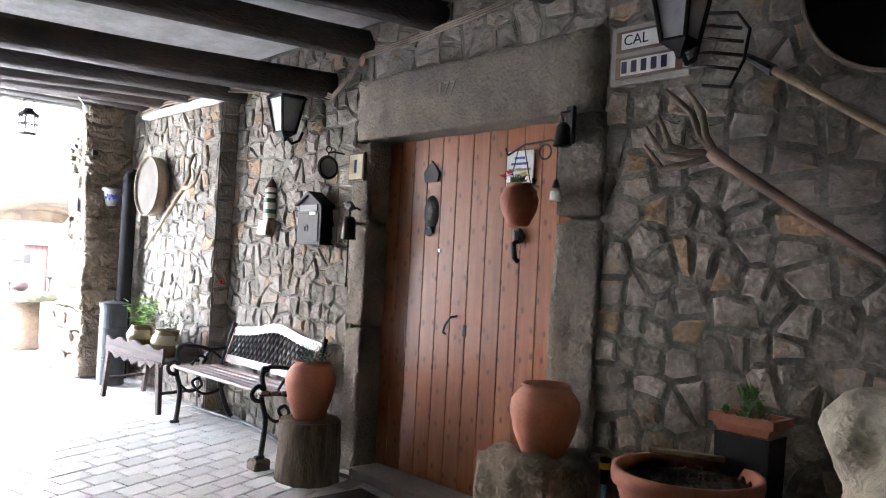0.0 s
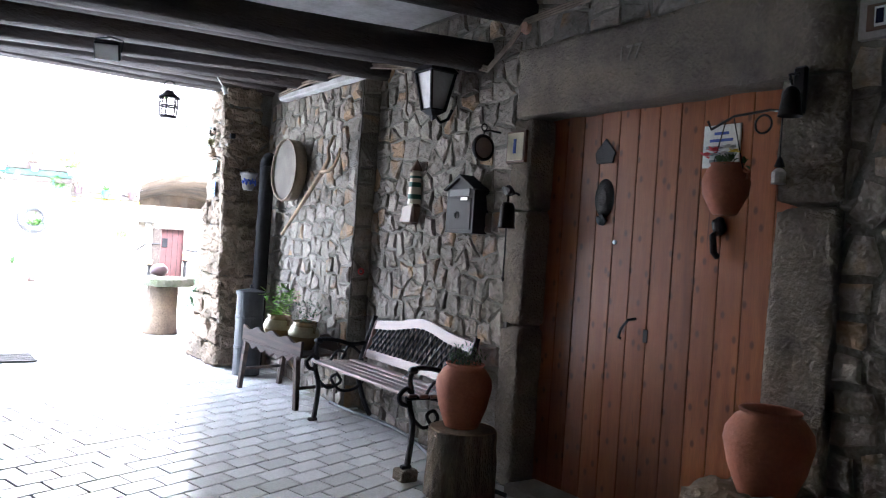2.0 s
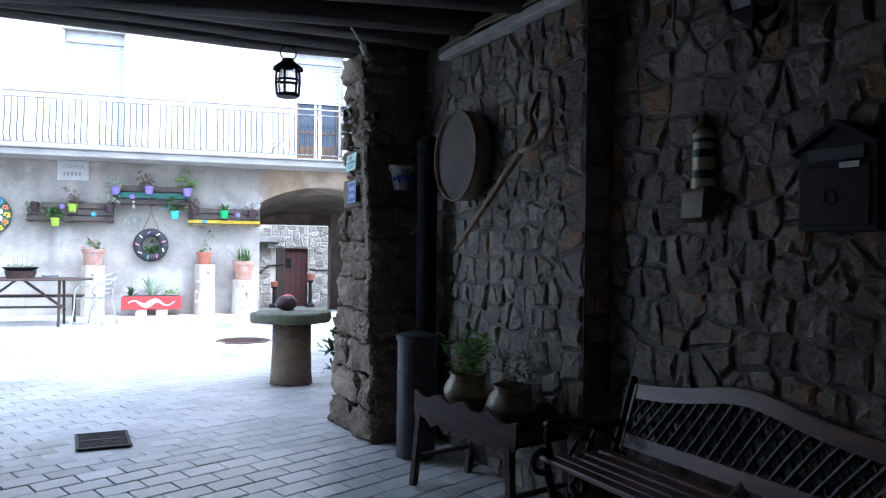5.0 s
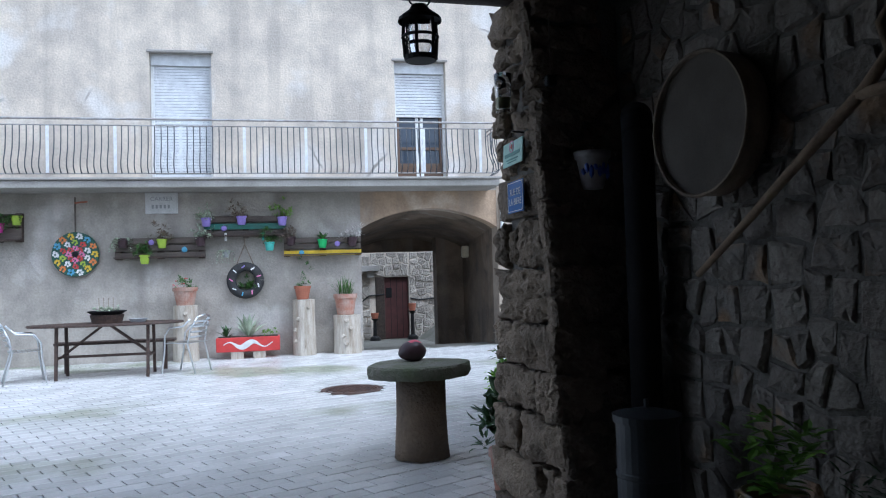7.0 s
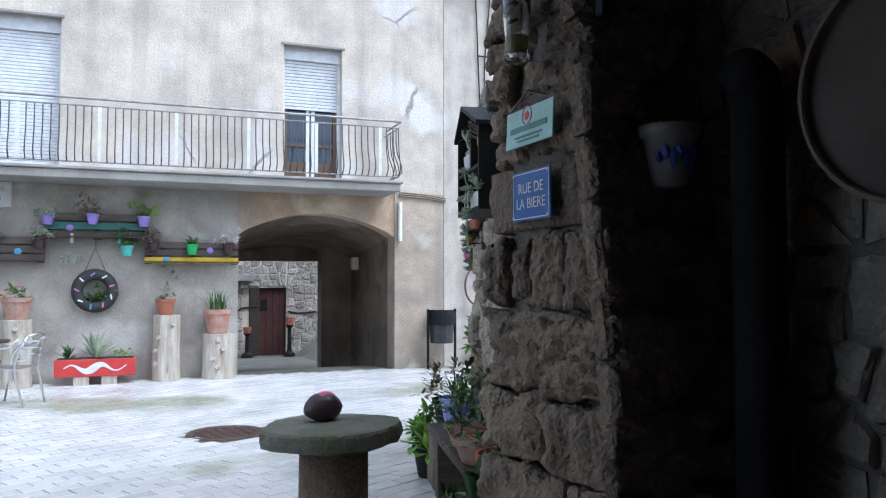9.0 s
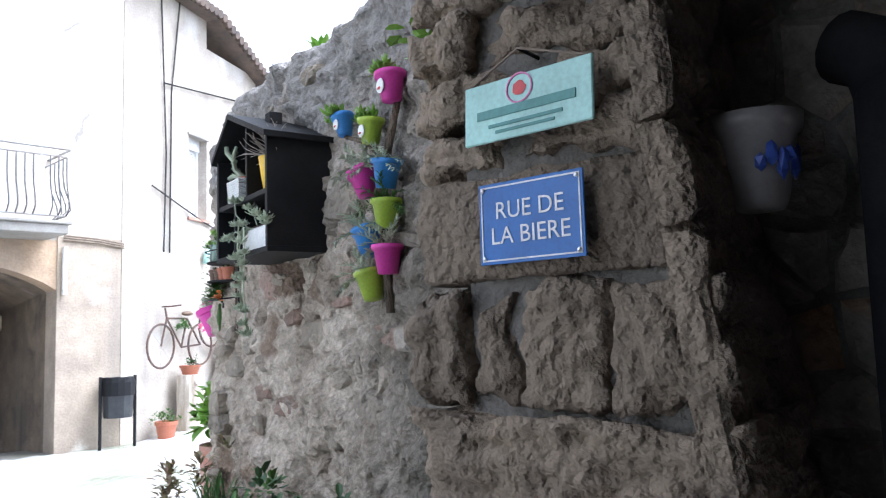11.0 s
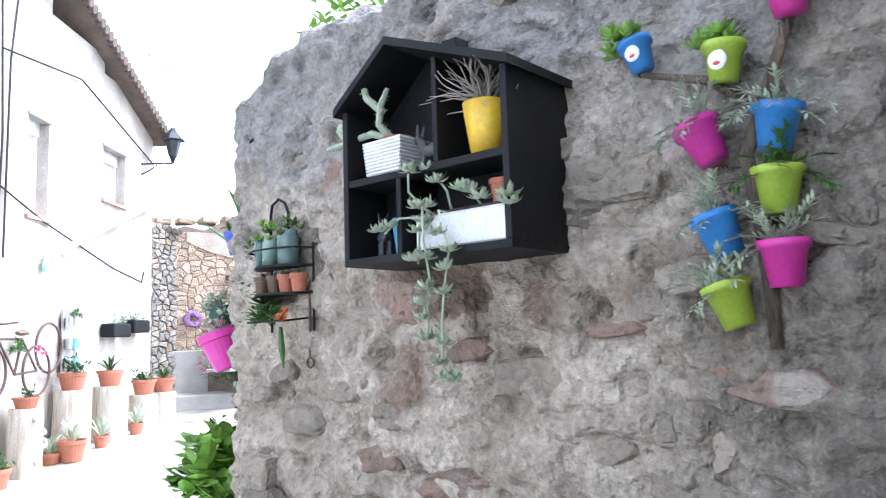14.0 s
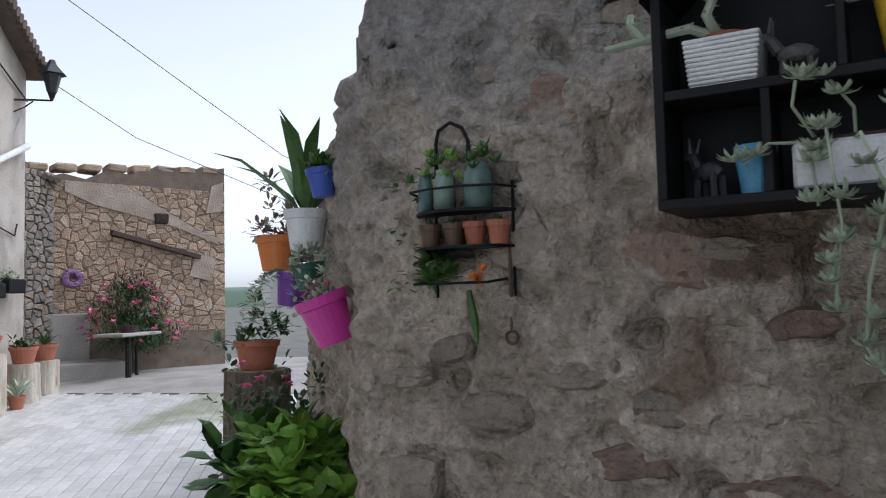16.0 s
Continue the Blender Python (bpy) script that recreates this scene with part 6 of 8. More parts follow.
for k, (x, z, c, lf, kind) in enumerate(small):
    pot("wall_pot", at_front(x, .2, z), .085, .15, M[c], f"small {dict(plum='dark', lilac='lilac', lime='lime green', green='bright green', teal='turquoise', magenta='magenta')[c]} pot with a plant on a pallet", kind, lf, .05, k + 30, None, "small pots on the pallets", 1.8)
for x, z, c in ((2.55, 2.1, "teal"), (1.93, 2.1, "white")):
    t = thing("hook", at_front(x, .15, z), "small coloured bottle hook under the pallet", "hook")
    part("strip", span(bmesh.new(), (-.02, -.01, -.02), (.02, .01, .12), .003), M[c], t)
pot("wall_pot", at_front(1.93, .18, 1.8), .07, .12, M["grey"], "small grey pot with trailing greenery", "trail", "leaf_grey", .04, 77, None, "small pots on the pallets")
for k, (x, z) in enumerate(((.72, 2.08), (1.25, 1.95), (1.9, 2.3), (3.2, 1.85), (3.82, 2.0))):
    t = thing("painted_button", at_front(x, .14, z), "small painted ceramic disc on a pallet board", "ornament", "painted discs")
    part("disc", blob(bmesh.new(), (0, 0, 0), (.05, .012, .05), .05, k, 2), M["sky" if k % 2 else "lilac"], t)

tw = thing("tyre_planter", at_front(2.24, .1, 1.40), "black tyre planter with painted bands hanging from ropes", "tyre")
part("tyre", ring(bmesh.new(), (0, 0, 0), .235, .08, 40, 12, "y"), M["rubber"], tw, smooth=True)
for k, c in enumerate(("pink", "white", "lilac", "white", "pink", "white", "sky", "pink", "white")):
    a = .3 + k * .7
    bm = box(bmesh.new(), (0, 0, 0), (.075, .02, .022), .006)
    bm.transform(Matrix.Translation((.235 * math.cos(a), -.074, .235 * math.sin(a))) @ Matrix.Rotation(-a + .5 * (k % 3), 4, "Y"))
    part("painted_mark", bm, M[c], tw)
for s in (-1, 1):
    part("rope", tube(bmesh.new(), [(s * .17, 0, .2), (0, 0, .62), (0, .05, .74)], .01, 5), M["twig"], tw)
part("plants", bush(bmesh.new(), (0, -.02, -.15), (.16, .07, .13), 240, .06, random.Random(8)), M["leaf"], tw)

wd = thing("flower_disc", at_front(-.48, .06, 1.91), "round disc painted with bright folk flowers", "ornament")
bm = lathe(bmesh.new(), [(0, .03), (.36, .03), (.37, .02), (.37, 0), (0, 0)], 40)
TO_FRONT = Matrix.Rotation(radians(90), 4, "X")
bm.transform(TO_FRONT)
part("disc", bm, M["dgreen"], wd)
for ringno, (rr, num, sz, cs) in enumerate(((.305, 14, .055, ("yellow", "orange", "sky", "white")), (.2, 10, .05, ("white", "red", "lime")), (.1, 8, .05, ("red", "pink")))):
    for k in range(num):
        a = 2 * math.pi * (k + .5 * ringno) / num
        bm = spikes(bmesh.new(), (0, 0, 0), 7, sz, sz * .7, random.Random(k), -.02, .06, 0)
        bm.transform(Matrix.Translation((rr * math.cos(a), -.036, rr * math.sin(a))) @ TO_FRONT)
        part("painted_flower", bm, M[cs[k % len(cs)]], wd)
bm = lathe(bmesh.new(), [(0, .05), (.045, .045), (.05, .03)], 16)
bm.transform(TO_FRONT)
part("hub", bm, M["black"], wd)
part("hanger", tube(bmesh.new(), [(0, 0, .37), (0, .0, .9), (.0, 0, .95)], .015, 6), M["weathered"], wd)
part("hook", tube(bmesh.new(), [(0, -.02, .85), (.08, -.04, .86), (.2, -.04, .87)], .014, 6), M["terracotta"], wd)
sg = thing("street_plaque", at_front(.88, .02, 2.75), "pale stone street plaque with incised lettering", "sign")
part("plate", span(bmesh.new(), (-.265, -.02, -.18), (.265, .02, .18), .006), M["plaque"], sg)
words("CARRER", .1, M["grey"], sg, Matrix.Translation((0, -.0215, .07)) @ Matrix.Rotation(radians(90), 4, "X"), .001)
for k in range(5):
    part("letter_bar", span(bmesh.new(), (-.16 + k * .065, -.0235, -.09), (-.125 + k * .065, -.0205, -.03)), M["grey"], sg)

# table and chairs
tb = thing("garden_table", at_front(.39, 2.0, G), "long oval dark wooden trestle table", "table")
bm = lathe(bmesh.new(), [(0, .73), (1.05, .73), (1.06, .745), (1.05, .76), (0, .76)], 40, squash=.46)
part("tabletop", bm, M["dark_wood"], tb)
for x in (-.6, .6):
    for y in (-.24, .24):
        part("leg", tube(bmesh.new(), [(x, y * 1.25, 0), (x, y, .73)], .028, 4), M["dark_wood"], tb)
    part("cross_rail", tube(bmesh.new(), [(x, -.26, .3), (x, .26, .3)], .022, 4), M["dark_wood"], tb)
    part("diagonal", tube(bmesh.new(), [(x, 0, .3), (x * .1, 0, .72)], .025, 4), M["dark_wood"], tb)
part("stretcher", tube(bmesh.new(), [(-.6, 0, .3), (.6, 0, .3)], .025, 4), M["dark_wood"], tb)
bn = thing("plank_bench", at_front(.39, 1.35, G), "dark plank bench behind the table", "bench")
part("seat", span(bmesh.new(), (-.85, -.14, .42), (.85, .14, .46), .006), M["dark_wood"], bn)
for x in (-.7, .7):
    part("leg", tube(bmesh.new(), [(x, 0, 0), (x, 0, .43)], .04, 4), M["dark_wood"], bn)
bw = thing("table_planter", at_front(.40, 2.0, G + .76), "wicker bowl planted with small succulents on the table", "planter")
part("basket", lathe(bmesh.new(), [(0, 0), (.2, 0), (.23, .12), (.21, .12), (0, .1)], 22), M["dark_wood"], bw)
part("dish", lathe(bmesh.new(), [(.2, .12), (.27, .17), (.25, .175), (0, .15)], 22), M["black"], bw)
part("succulents", bush(bmesh.new(), (0, 0, .16), (.18, .18, .06), 200, .04, random.Random(9)), M["leaf_grey"], bw)
for k in range(4):
    part("stick", tube(bmesh.new(), [(-.1 + k * .06, 0, .15), (-.11 + k * .065, 0, .36)], .004, 4), M["twig"], bw)
ash = thing("ashtray", at_front(.82, 2.0, G + .76), "clear glass ashtray on the table", "ashtray")
part("dish", lathe(bmesh.new(), [(0, 0), (.1, 0), (.13, .05), (.12, .05), (.09, .015), (0, .015)], 18), M["frost"], ash)


def alu_chair(m, label):
    t = thing("aluminium_chair", m, label, "chair", "aluminium chairs")
    for s in (-1, 1):
        leg = [(-.25, s * .24, 0), (-.2, s * .25, .3), (-.18, s * .26, .55), (-.1, s * .27, .66), (.12, s * .27, .68), (.22, s * .25, .78)]
        part("arm_frame", tube(bmesh.new(), leg, .013, 8), M["alu"], t, smooth=True)
        part("back_leg", tube(bmesh.new(), [(.27, s * .22, 0), (.16, s * .23, .42), (.2, s * .22, .62), (.28, s * .17, .8)], .013, 8), M["alu"], t, smooth=True)
    part("back_rail", tube(bmesh.new(), [(.28, -.17, .8), (.31, 0, .84), (.28, .17, .8)], .013, 8), M["alu"], t, smooth=True)
    for k in range(7):
        x = -.19 + k * .058
        part("seat_slat", span(bmesh.new(), (x, -.23, .43), (x + .045, .23, .44)), M["alu"], t)
    for k in range(4):
        z = .52 + k * .075
        part("back_slat", tube(bmesh.new(), [(.18 + k * .03, -.21, z), (.22 + k * .03, 0, z), (.18 + k * .03, .21, z)], .014, 5), M["alu"], t)
    return t


alu_chair(at_front(1.47, 1.95, G) @ Matrix.Rotation(radians(-25), 4, "Z"), "shiny aluminium tube chair beside the table")
alu_chair(at_front(-.6, 2.3, G) @ Matrix.Rotation(radians(200), 4, "Z"), "shiny aluminium tube chair drawn up to the table")

# ---- the millstone table, the covers, the drain ----
st = thing("stone_table", pose(2.66, 10.12, G + .01), "mossy stone slab on a round stone post", "stone table")
bm = lathe(bmesh.new(), [(0, 0), (.2, 0), (.192, .1), (.178, .3), (.182, .575), (0, .575)], 26)
part("post", rough(bm, .012, 9, 1.0), M["post_stone"], st, smooth=True)
rs = random.Random(3)
outl = [(.37 * (1 + .07 * math.sin(a * 4 + 1) + rs.uniform(-.03, .03)) * math.cos(a), .335 * (1 + .05 * math.cos(a * 3) + rs.uniform(-.03, .03)) * math.sin(a)) for a in (2 * math.pi * k / 22 for k in range(22))]
bm = bmesh.new()
levels = [(.575, .88), (.58, .97), (.615, 1.0), (.655, .995), (.67, .97), (.675, .9), (.679, .6), (.681, .3)]
rr_ = [[bm.verts.new((x * k, y * k, z)) for x, y in outl] for z, k in levels]
for a, b in zip(rr_, rr_[1:]):
    for k in range(22):
        bm.faces.new((a[k], a[(k + 1) % 22], b[(k + 1) % 22], b[k]))
bm.faces.new(rr_[0][::-1]), bm.faces.new(rr_[-1])
part("slab", rough(bm, .012, 12, 5.0), M["moss_stone"], st)
pb = thing("painted_stone", pose(2.62, 10.17, G + .69), "dark rounded stone with a red painted top on the slab", "stone")
part("stone", blob(bmesh.new(), (0, 0, .075), (.1, .085, .08), .12, 2, 3), M["plum"], pb, smooth=True)
bm = blob(bmesh.new(), (.01, 0, .1), (.075, .06, .058), .1, 3, 3)
part("red_paint", bm, M["pinkred"], pb, "red painted patch", True)
mh = thing("manhole_cover", pose(2.97, 13.75, G), "round rusty iron manhole cover", "manhole cover")
part("frame", lathe(bmesh.new(), [(.31, -.01), (.33, .004), (.36, .004), (.37, -.01)], 40), M["rust"], mh)
part("plate", lathe(bmesh.new(), [(.305, -.01), (.305, .002), (0, .003)], 40), M["rust"], mh)
for k in range(9):
    y = -.24 + k * .06
    w = math.sqrt(.29 ** 2 - y * y)
    part("rib", span(bmesh.new(), (-w, y - .008, .001), (w, y + .008, .008)), M["rust"], mh)
dg = thing("drain_grate", pose(.95, 8.44, G + .002) @ Matrix.Diagonal((.78, .76, 1, 1)), "cast-iron street drain grate in two halves", "drain")
span(bm := bmesh.new(), (-.46, -.56, -.03), (.46, .56, -.006))
part("surround", bm, M["paver"], dg)
part("pit", span(bmesh.new(), (-.19, -.27, -.02), (.19, .27, .004)), M["soil"], dg)
for y in (-.28, 0, .28):
    part("cross_bar", span(bmesh.new(), (-.2, y - .014, .004), (.2, y + .014, .014)), M["iron"], dg)
for x in (-.2, .2):
    part("side_bar", span(bmesh.new(), (x - .012, -.29, .004), (x + .012, .29, .013)), M["iron"], dg)
for k in range(17):
    y = -.25 + k * .031
    part("bar", span(bmesh.new(), (-.19, y - .007, .004), (.19, y + .007, .012)), M["iron"], dg)

# ---- right of the arch: litter bin, bicycle, logs ----
bi = thing("litter_bin", FM @ Matrix.Translation((7.52, -.25, G)), "dark steel litter bin between two posts with a black bag", "bin")
for s in (-1, 1):
    part("post", tube(bmesh.new(), [(s * .24, 0, 0), (s * .24, 0, .98)], .022, 6), M["black"], bi)
part("bucket", (lathe(bmesh.new(), [(0, .42), (.19, .42), (.215, .9), (.2, .92), (0, .86)], 12)), M["zinc"], bi)
part("bag", rough(lathe(bmesh.new(), [(.222, .72), (.225, .9), (.21, .96), (.17, .95), (0, .9)], 16), .02, 14), M["black"], bi, "black plastic bag")


def bicycle(m):
    t = thing("bicycle", m, "old rusty bicycle hung on the house wall", "bicycle")
    for x in (-.52, .52):
        wh = part("wheel", ring(bmesh.new(), (x, 0, 0), .33, .017, 36, 6, "y"), M["rust"], t)
        for k in range(8):
            a = k * math.pi / 4
            part("spoke", tube(bmesh.new(), [(x, 0, 0), (x + .32 * math.cos(a), 0, .32 * math.sin(a))], .003, 4), M["steel"], wh)
    joints = dict(bb=(.0, 0, -.03), seat=(.15, 0, .42), head=(-.38, 0, .42), rear=(.52, 0, 0), front=(-.52, 0, 0), bars=(-.42, 0, .58))
    for a, b in (("bb", "seat"), ("seat", "head"), ("bb", "head"), ("bb", "rear"), ("seat", "rear"), ("head", "front"), ("head", "bars")):
        part("frame_tube", tube(bmesh.new(), [joints[a], joints[b]], .016, 6), M["rust"], t)
    part("saddle", blob(bmesh.new(), (.16, 0, .5), (.13, .07, .04), .1, 1, 2), M["brown"], t)
    part("handlebar", tube(bmesh.new(), [(-.3, -.2, .62), (-.42, -.1, .6), (-.42, .05, .6)], .013, 6), M["rust"], t)
    part("basket_plants", bush(bmesh.new(), (-.1, -.1, .25), (.2, .1, .2), 160, .06, random.Random(12)), M["leaf"], t)
    part("flowers", bush(bmesh.new(), (.45, -.12, .2), (.12, .08, .2), 60, .06, random.Random(13)), M["pink_flower"], t)
    return t


bicycle(F2 @ Matrix.Translation((1.25, -.12, 1.45)))
pot("flowerpot", F2 @ Matrix.Translation((.62, -.3, G)), .16, .26, M["terracotta"], "terracotta pot with greenery on a saucer", "bush", "leaf", .05, 41, None, "pots along the front")
log_stand(F2 @ Matrix.Translation((1.25, -.28, G)), .2, .9, "tall bleached log carrying a shallow bowl", 12)
pot("flowerpot", F2 @ Matrix.Translation((1.25, -.28, G + .905)), .16, .14, M["terracotta"], "shallow terracotta bowl on a log", "bush", "leaf_dark", .04, 42, None, "pots along the front", .6)
pot("flowerpot", F2 @ Matrix.Translation((1.85, -.3, G + .03)), .14, .24, M["terracotta"], "terracotta pot with an agave", "spikes", "leaf_grey", .08, 43, None, "pots along the front")


# ---- on the garden wall: its embedded stones ----
def on_wall(x, u, z):
    return GM @ Matrix.Translation((x, u, z))


M["embedded"] = mat("embedded_rubble", (.31, .265, .205), (.22, .19, .15), .93, 6, 34, 1.0, vary=.35, spots=((.30, .21, .15), 2.5, .64), depth=.035)
M["brick_red"] = mat("old_red_brick_stone", (.29, .19, .14), (.23, .17, .135), .9, 9, 40, 1.0, vary=.3, spots=((.34, .30, .25), 7, .56), depth=.03)
rngs = random.Random(17)


def wall_surface(u, z):
    """How far the lumpy face stands out at a place on the wall."""
    q = Vector((0, u, z)) + Vector((-1, 0, 0)) * (.04 * (1 - (z - G) / (GT - G)))
    return .055 * noise.noise(q * 2.1) + .035 * noise.noise(q * 5.3 + Vector((3, 1, 2)))


def embedded(u, z, w, h, material, proud=.012):
    poly = []
    n = rngs.randint(8, 11)
    for k in range(n):
        a = 2 * math.pi * (k + rngs.uniform(-.25, .25)) / n
        s = 1 / max(abs(math.cos(a)), abs(math.sin(a))) ** .6
        poly.append((w / 2 * math.cos(a) * s * rngs.uniform(.75, 1.08), h / 2 * math.sin(a) * s * rngs.uniform(.75, 1.08)))
    bm = stone(bmesh.new(), poly, .03, rngs)
    ob = part("embedded_stone", bm, material, gwall, smooth=False)
    k = .04 * (1 - (z - G) / (GT - G))
    ob.matrix_basis = Matrix.Translation((-k - wall_surface(u, z) - proud + .022, u, z)) @ Matrix.Rotation(rngs.uniform(-.2, .2), 4, "X")


for u, z, w, h, c in ((-.25, 1.565, .34, .1, 0), (.67, 1.255, .4, .11, 0), (.38, 1.585, .36, .14, 1), (-.07, 1.30, .3, .13, 1), (-.72, 1.39, .3, .24, 1), (1.23, 2.28, .2, .2, 0), (.92, 1.83, .3, .16, 0), (1.16, 1.53, .28, .1, 1), (1.43, 1.41, .26, .12, 1),
                      (.03, 1.47, .22, .14, 1), (.11, 1.71, .2, .05, 0), (.09, 2.11, .3, .18, 1), (.01, 1.46, .14, .1, 1), (.62, 1.66, .2, .08, 0), (1.7, 1.2, .2, .16, 1), (-.6, 1.62, .2, .12, 1), (.95, 1.45, .2, .1, 1), (1.05, 1.3, .26, .12, 0), (-1.05, 1.2, .26, .2, 1)):
    embedded(u, z, w, h, M["brick_red"] if c == 0 else M["embedded"])
for _ in range(56):
    u, z = rngs.uniform(U0 + .15, U1 - .2), rngs.uniform(G + .1, 2.75)
    embedded(u, z, rngs.uniform(.08, .24), rngs.uniform(.05, .14), M["embedded"], rngs.uniform(.002, .016))
bm = rough(span(bmesh.new(), (-.09, -1.0, 1.90), (.1, -.66, 1.955), .012), .012, 14)
part("ledge_stone", bm, M["embedded"], gwall, "projecting ledge stone")

# ---- signs on the corner pillar ----
rue = thing("blue_street_sign", Matrix.Translation((PF + .004, 8.187, 1.785)) @ Matrix.Rotation(radians(-6), 4, "Z"), "blue enamel sign with white lettering on the corner stone", "sign")
part("plate", span(bmesh.new(), (0, -.118, -.078), (.004, .118, .078), .001), M["sign_blue"], rue)
for lo, hi in (((-.0015, -.112, .069), (-.0002, .112, .072)), ((-.0015, -.112, -.072), (-.0002, .112, -.069)), ((-.0015, -.112, -.069), (-.0002, -.109, .069)), ((-.0015, .109, -.069), (-.0002, .112, .069))):
    part("white_line", span(bmesh.new(), lo, hi), M["white"], rue)
for s in (-1, 1):
    for q in (-1, 1):
        part("screw", blob(bmesh.new(), (-.003, s * .106, q * .066), (.003, .005, .005), 0, 0, 1), M["alu"], rue)
words("RUE DE", .047, M["white"], rue, Matrix.Translation((-.0012, 0, .022)) @ ONWALL, .0006)
words("LA BIERE", .047, M["white"], rue, Matrix.Translation((-.0012, 0, -.026)) @ ONWALL, .0006)
gs = thing("mint_wall_sign", Matrix.Translation((PF - .008, 8.18, 2.0)) @ Matrix.Diagonal((1, 1.12, 1.08, 1)) @ Matrix.Rotation(radians(-6), 4, "Z") @ Matrix.Rotation(radians(3), 4, "Y"), "pale mint wooden sign with a red emblem hung on string", "sign")
part("board", span(bmesh.new(), (0, -.13, -.055), (.008, .13, .055), .002), M["mint"], gs)
part("emblem", blob(bmesh.new(), (-.001, .01, .03), (.002, .014, .013), .2, 1, 2), M["red"], gs)
part("emblem_ring", ring(bmesh.new(), (-.001, .01, .03), .026, .002, 18, 4), M["pink"], gs)
for z, w, h in ((-.005, .2, .016), (-.028, .15, .006), (-.04, .12, .005)):
    part("writing", span(bmesh.new(), (-.0025, -w / 2, z - h / 2), (-.0005, w / 2, z + h / 2)), M["teal_dark"], gs)
part("string", tube(bmesh.new(), [(.004, -.12, .055), (-.005, .01, .1), (.004, .12, .055)], .0025, 4), M["twig"], gs)
part("nail", tube(bmesh.new(), [(-.006, .01, .1), (.08, .01, .1)], .004, 5), M["iron"], gs)
mg = thing("glass_mug", pose(PF - .045, 8.185, 2.2), "old glass beer mug with a yellowed dregs hung on the pillar", "mug")
part("glass", lathe(bmesh.new(), [(0, 0), (.038, 0), (.04, .01), (.036, .05), (.042, .12), (.045, .19), (.041, .19), (.037, .12), (.032, .05), (.03, .015), (0, .012)], 18), M["glass"], mg, smooth=True)
part("dregs", lathe(bmesh.new(), [(0, .014), (.03, .015), (.034, .07), (0, .072)], 16), M["dregs"], mg)
part("hook", tube(bmesh.new(), [(0, .06, .13), (.06, .05, .15), (.12, .04, .15)], .005, 5), M["iron"], mg)

# ---- the black house-shaped wall shelf and what stands in it ----
S0, S1, SB, SE, SP, SX = .238, .872, 1.945, 2.405, 2.566, -.30
shelf = thing("house_shelf", on_wall(0, 0, 0), "black wooden wall shelf shaped like a little house", "shelf")
W = .022
part("floor_board", span(bmesh.new(), (SX, S0, SB - W), (.03, S1, SB), .002), M["shelf_black"], shelf)
part("side_panel", span(bmesh.new(), (SX, S0, SB), (.03, S0 + W, SE), .002), M["shelf_black"], shelf)
part("side_panel", span(bmesh.new(), (SX, S1 - W, SB), (.03, S1, SE), .002), M["shelf_black"], shelf)
part("middle_shelf", span(bmesh.new(), (SX + .004, S0 + W, 2.165), (.0, S1 - W, 2.165 + W), .002), M["shelf_black"], shelf)
PK = .66
bm = bmesh.new()
gable = [(S0 + W, SB), (S1 - W, SB), (S1 - W, SE - .01), (PK, SP - .006), (S0 + W, SE - .005)]
lo_, hi_ = [bm.verts.new((-.132, y, z)) for y, z in gable], [bm.verts.new((-.12, y, z)) for y, z in gable]
bm.faces.new(lo_), bm.faces.new(hi_[::-1])
for k in range(5):
    bm.faces.new((lo_[k], hi_[k], hi_[(k + 1) % 5], lo_[(k + 1) % 5]))
bmesh.ops.recalc_face_normals(bm, faces=bm.faces[:])
part("back_panel", bm, M["shelf_black"], shelf)
bm = bmesh.new()
for (ya, za), (yb, zb) in (((S0 - .02, SE - .01), (PK, SP)), ((PK, SP), (S1 + .02, SE - .012))):
    pts = [(SX - .02, ya, za), (.03, ya, za), (.03, yb, zb), (SX - .02, yb, zb)]
    b_ = bmesh.new()
    lo_ = [b_.verts.new(p) for p in pts]
    hi_ = [b_.verts.new((p[0], p[1], p[2] + .025)) for p in pts]
    b_.faces.new(lo_[::-1]), b_.faces.new(hi_)
    for k in range(4):
        b_.faces.new((lo_[k], lo_[(k + 1) % 4], hi_[(k + 1) % 4], hi_[k]))
    bmesh.ops.recalc_face_normals(b_, faces=b_.faces[:])
    part("roof_board", b_, M["shelf_black"], shelf)
bm.free()
part("divider", span(bmesh.new(), (SX + .006, .485, 2.187), (-.02, .503, 2.49), .002), M["shelf_black"], shelf)
part("divider", span(bmesh.new(), (SX + .006, .632, SB), (-.02, .652, 2.165), .002), M["shelf_black"], shelf)
part("chimney", span(bmesh.new(), (-.18, .50, 2.46), (-.12, .56, 2.585), .003), M["shelf_black"], shelf)
TOPZ, LOWZ = 2.165 + W, SB
rp = thing("ribbed_pot", on_wall(-.2, .73, TOPZ), "square white ribbed pot with a sprawling euphorbia", "flowerpot")
for k in range(11):
    part("rib", span(bmesh.new(), (-.075 + .001 * (10 - k) * .6, -.082 + .001 * (10 - k), k * .0105), (.075, .082 - .001 * (10 - k), k * .0105 + .009), .003), M["white"], rp)
part("inner_pot", lathe(bmesh.new(), [(0, .11), (.045, .11), (.05, .13), (0, .128)], 14), M["terracotta"], rp)
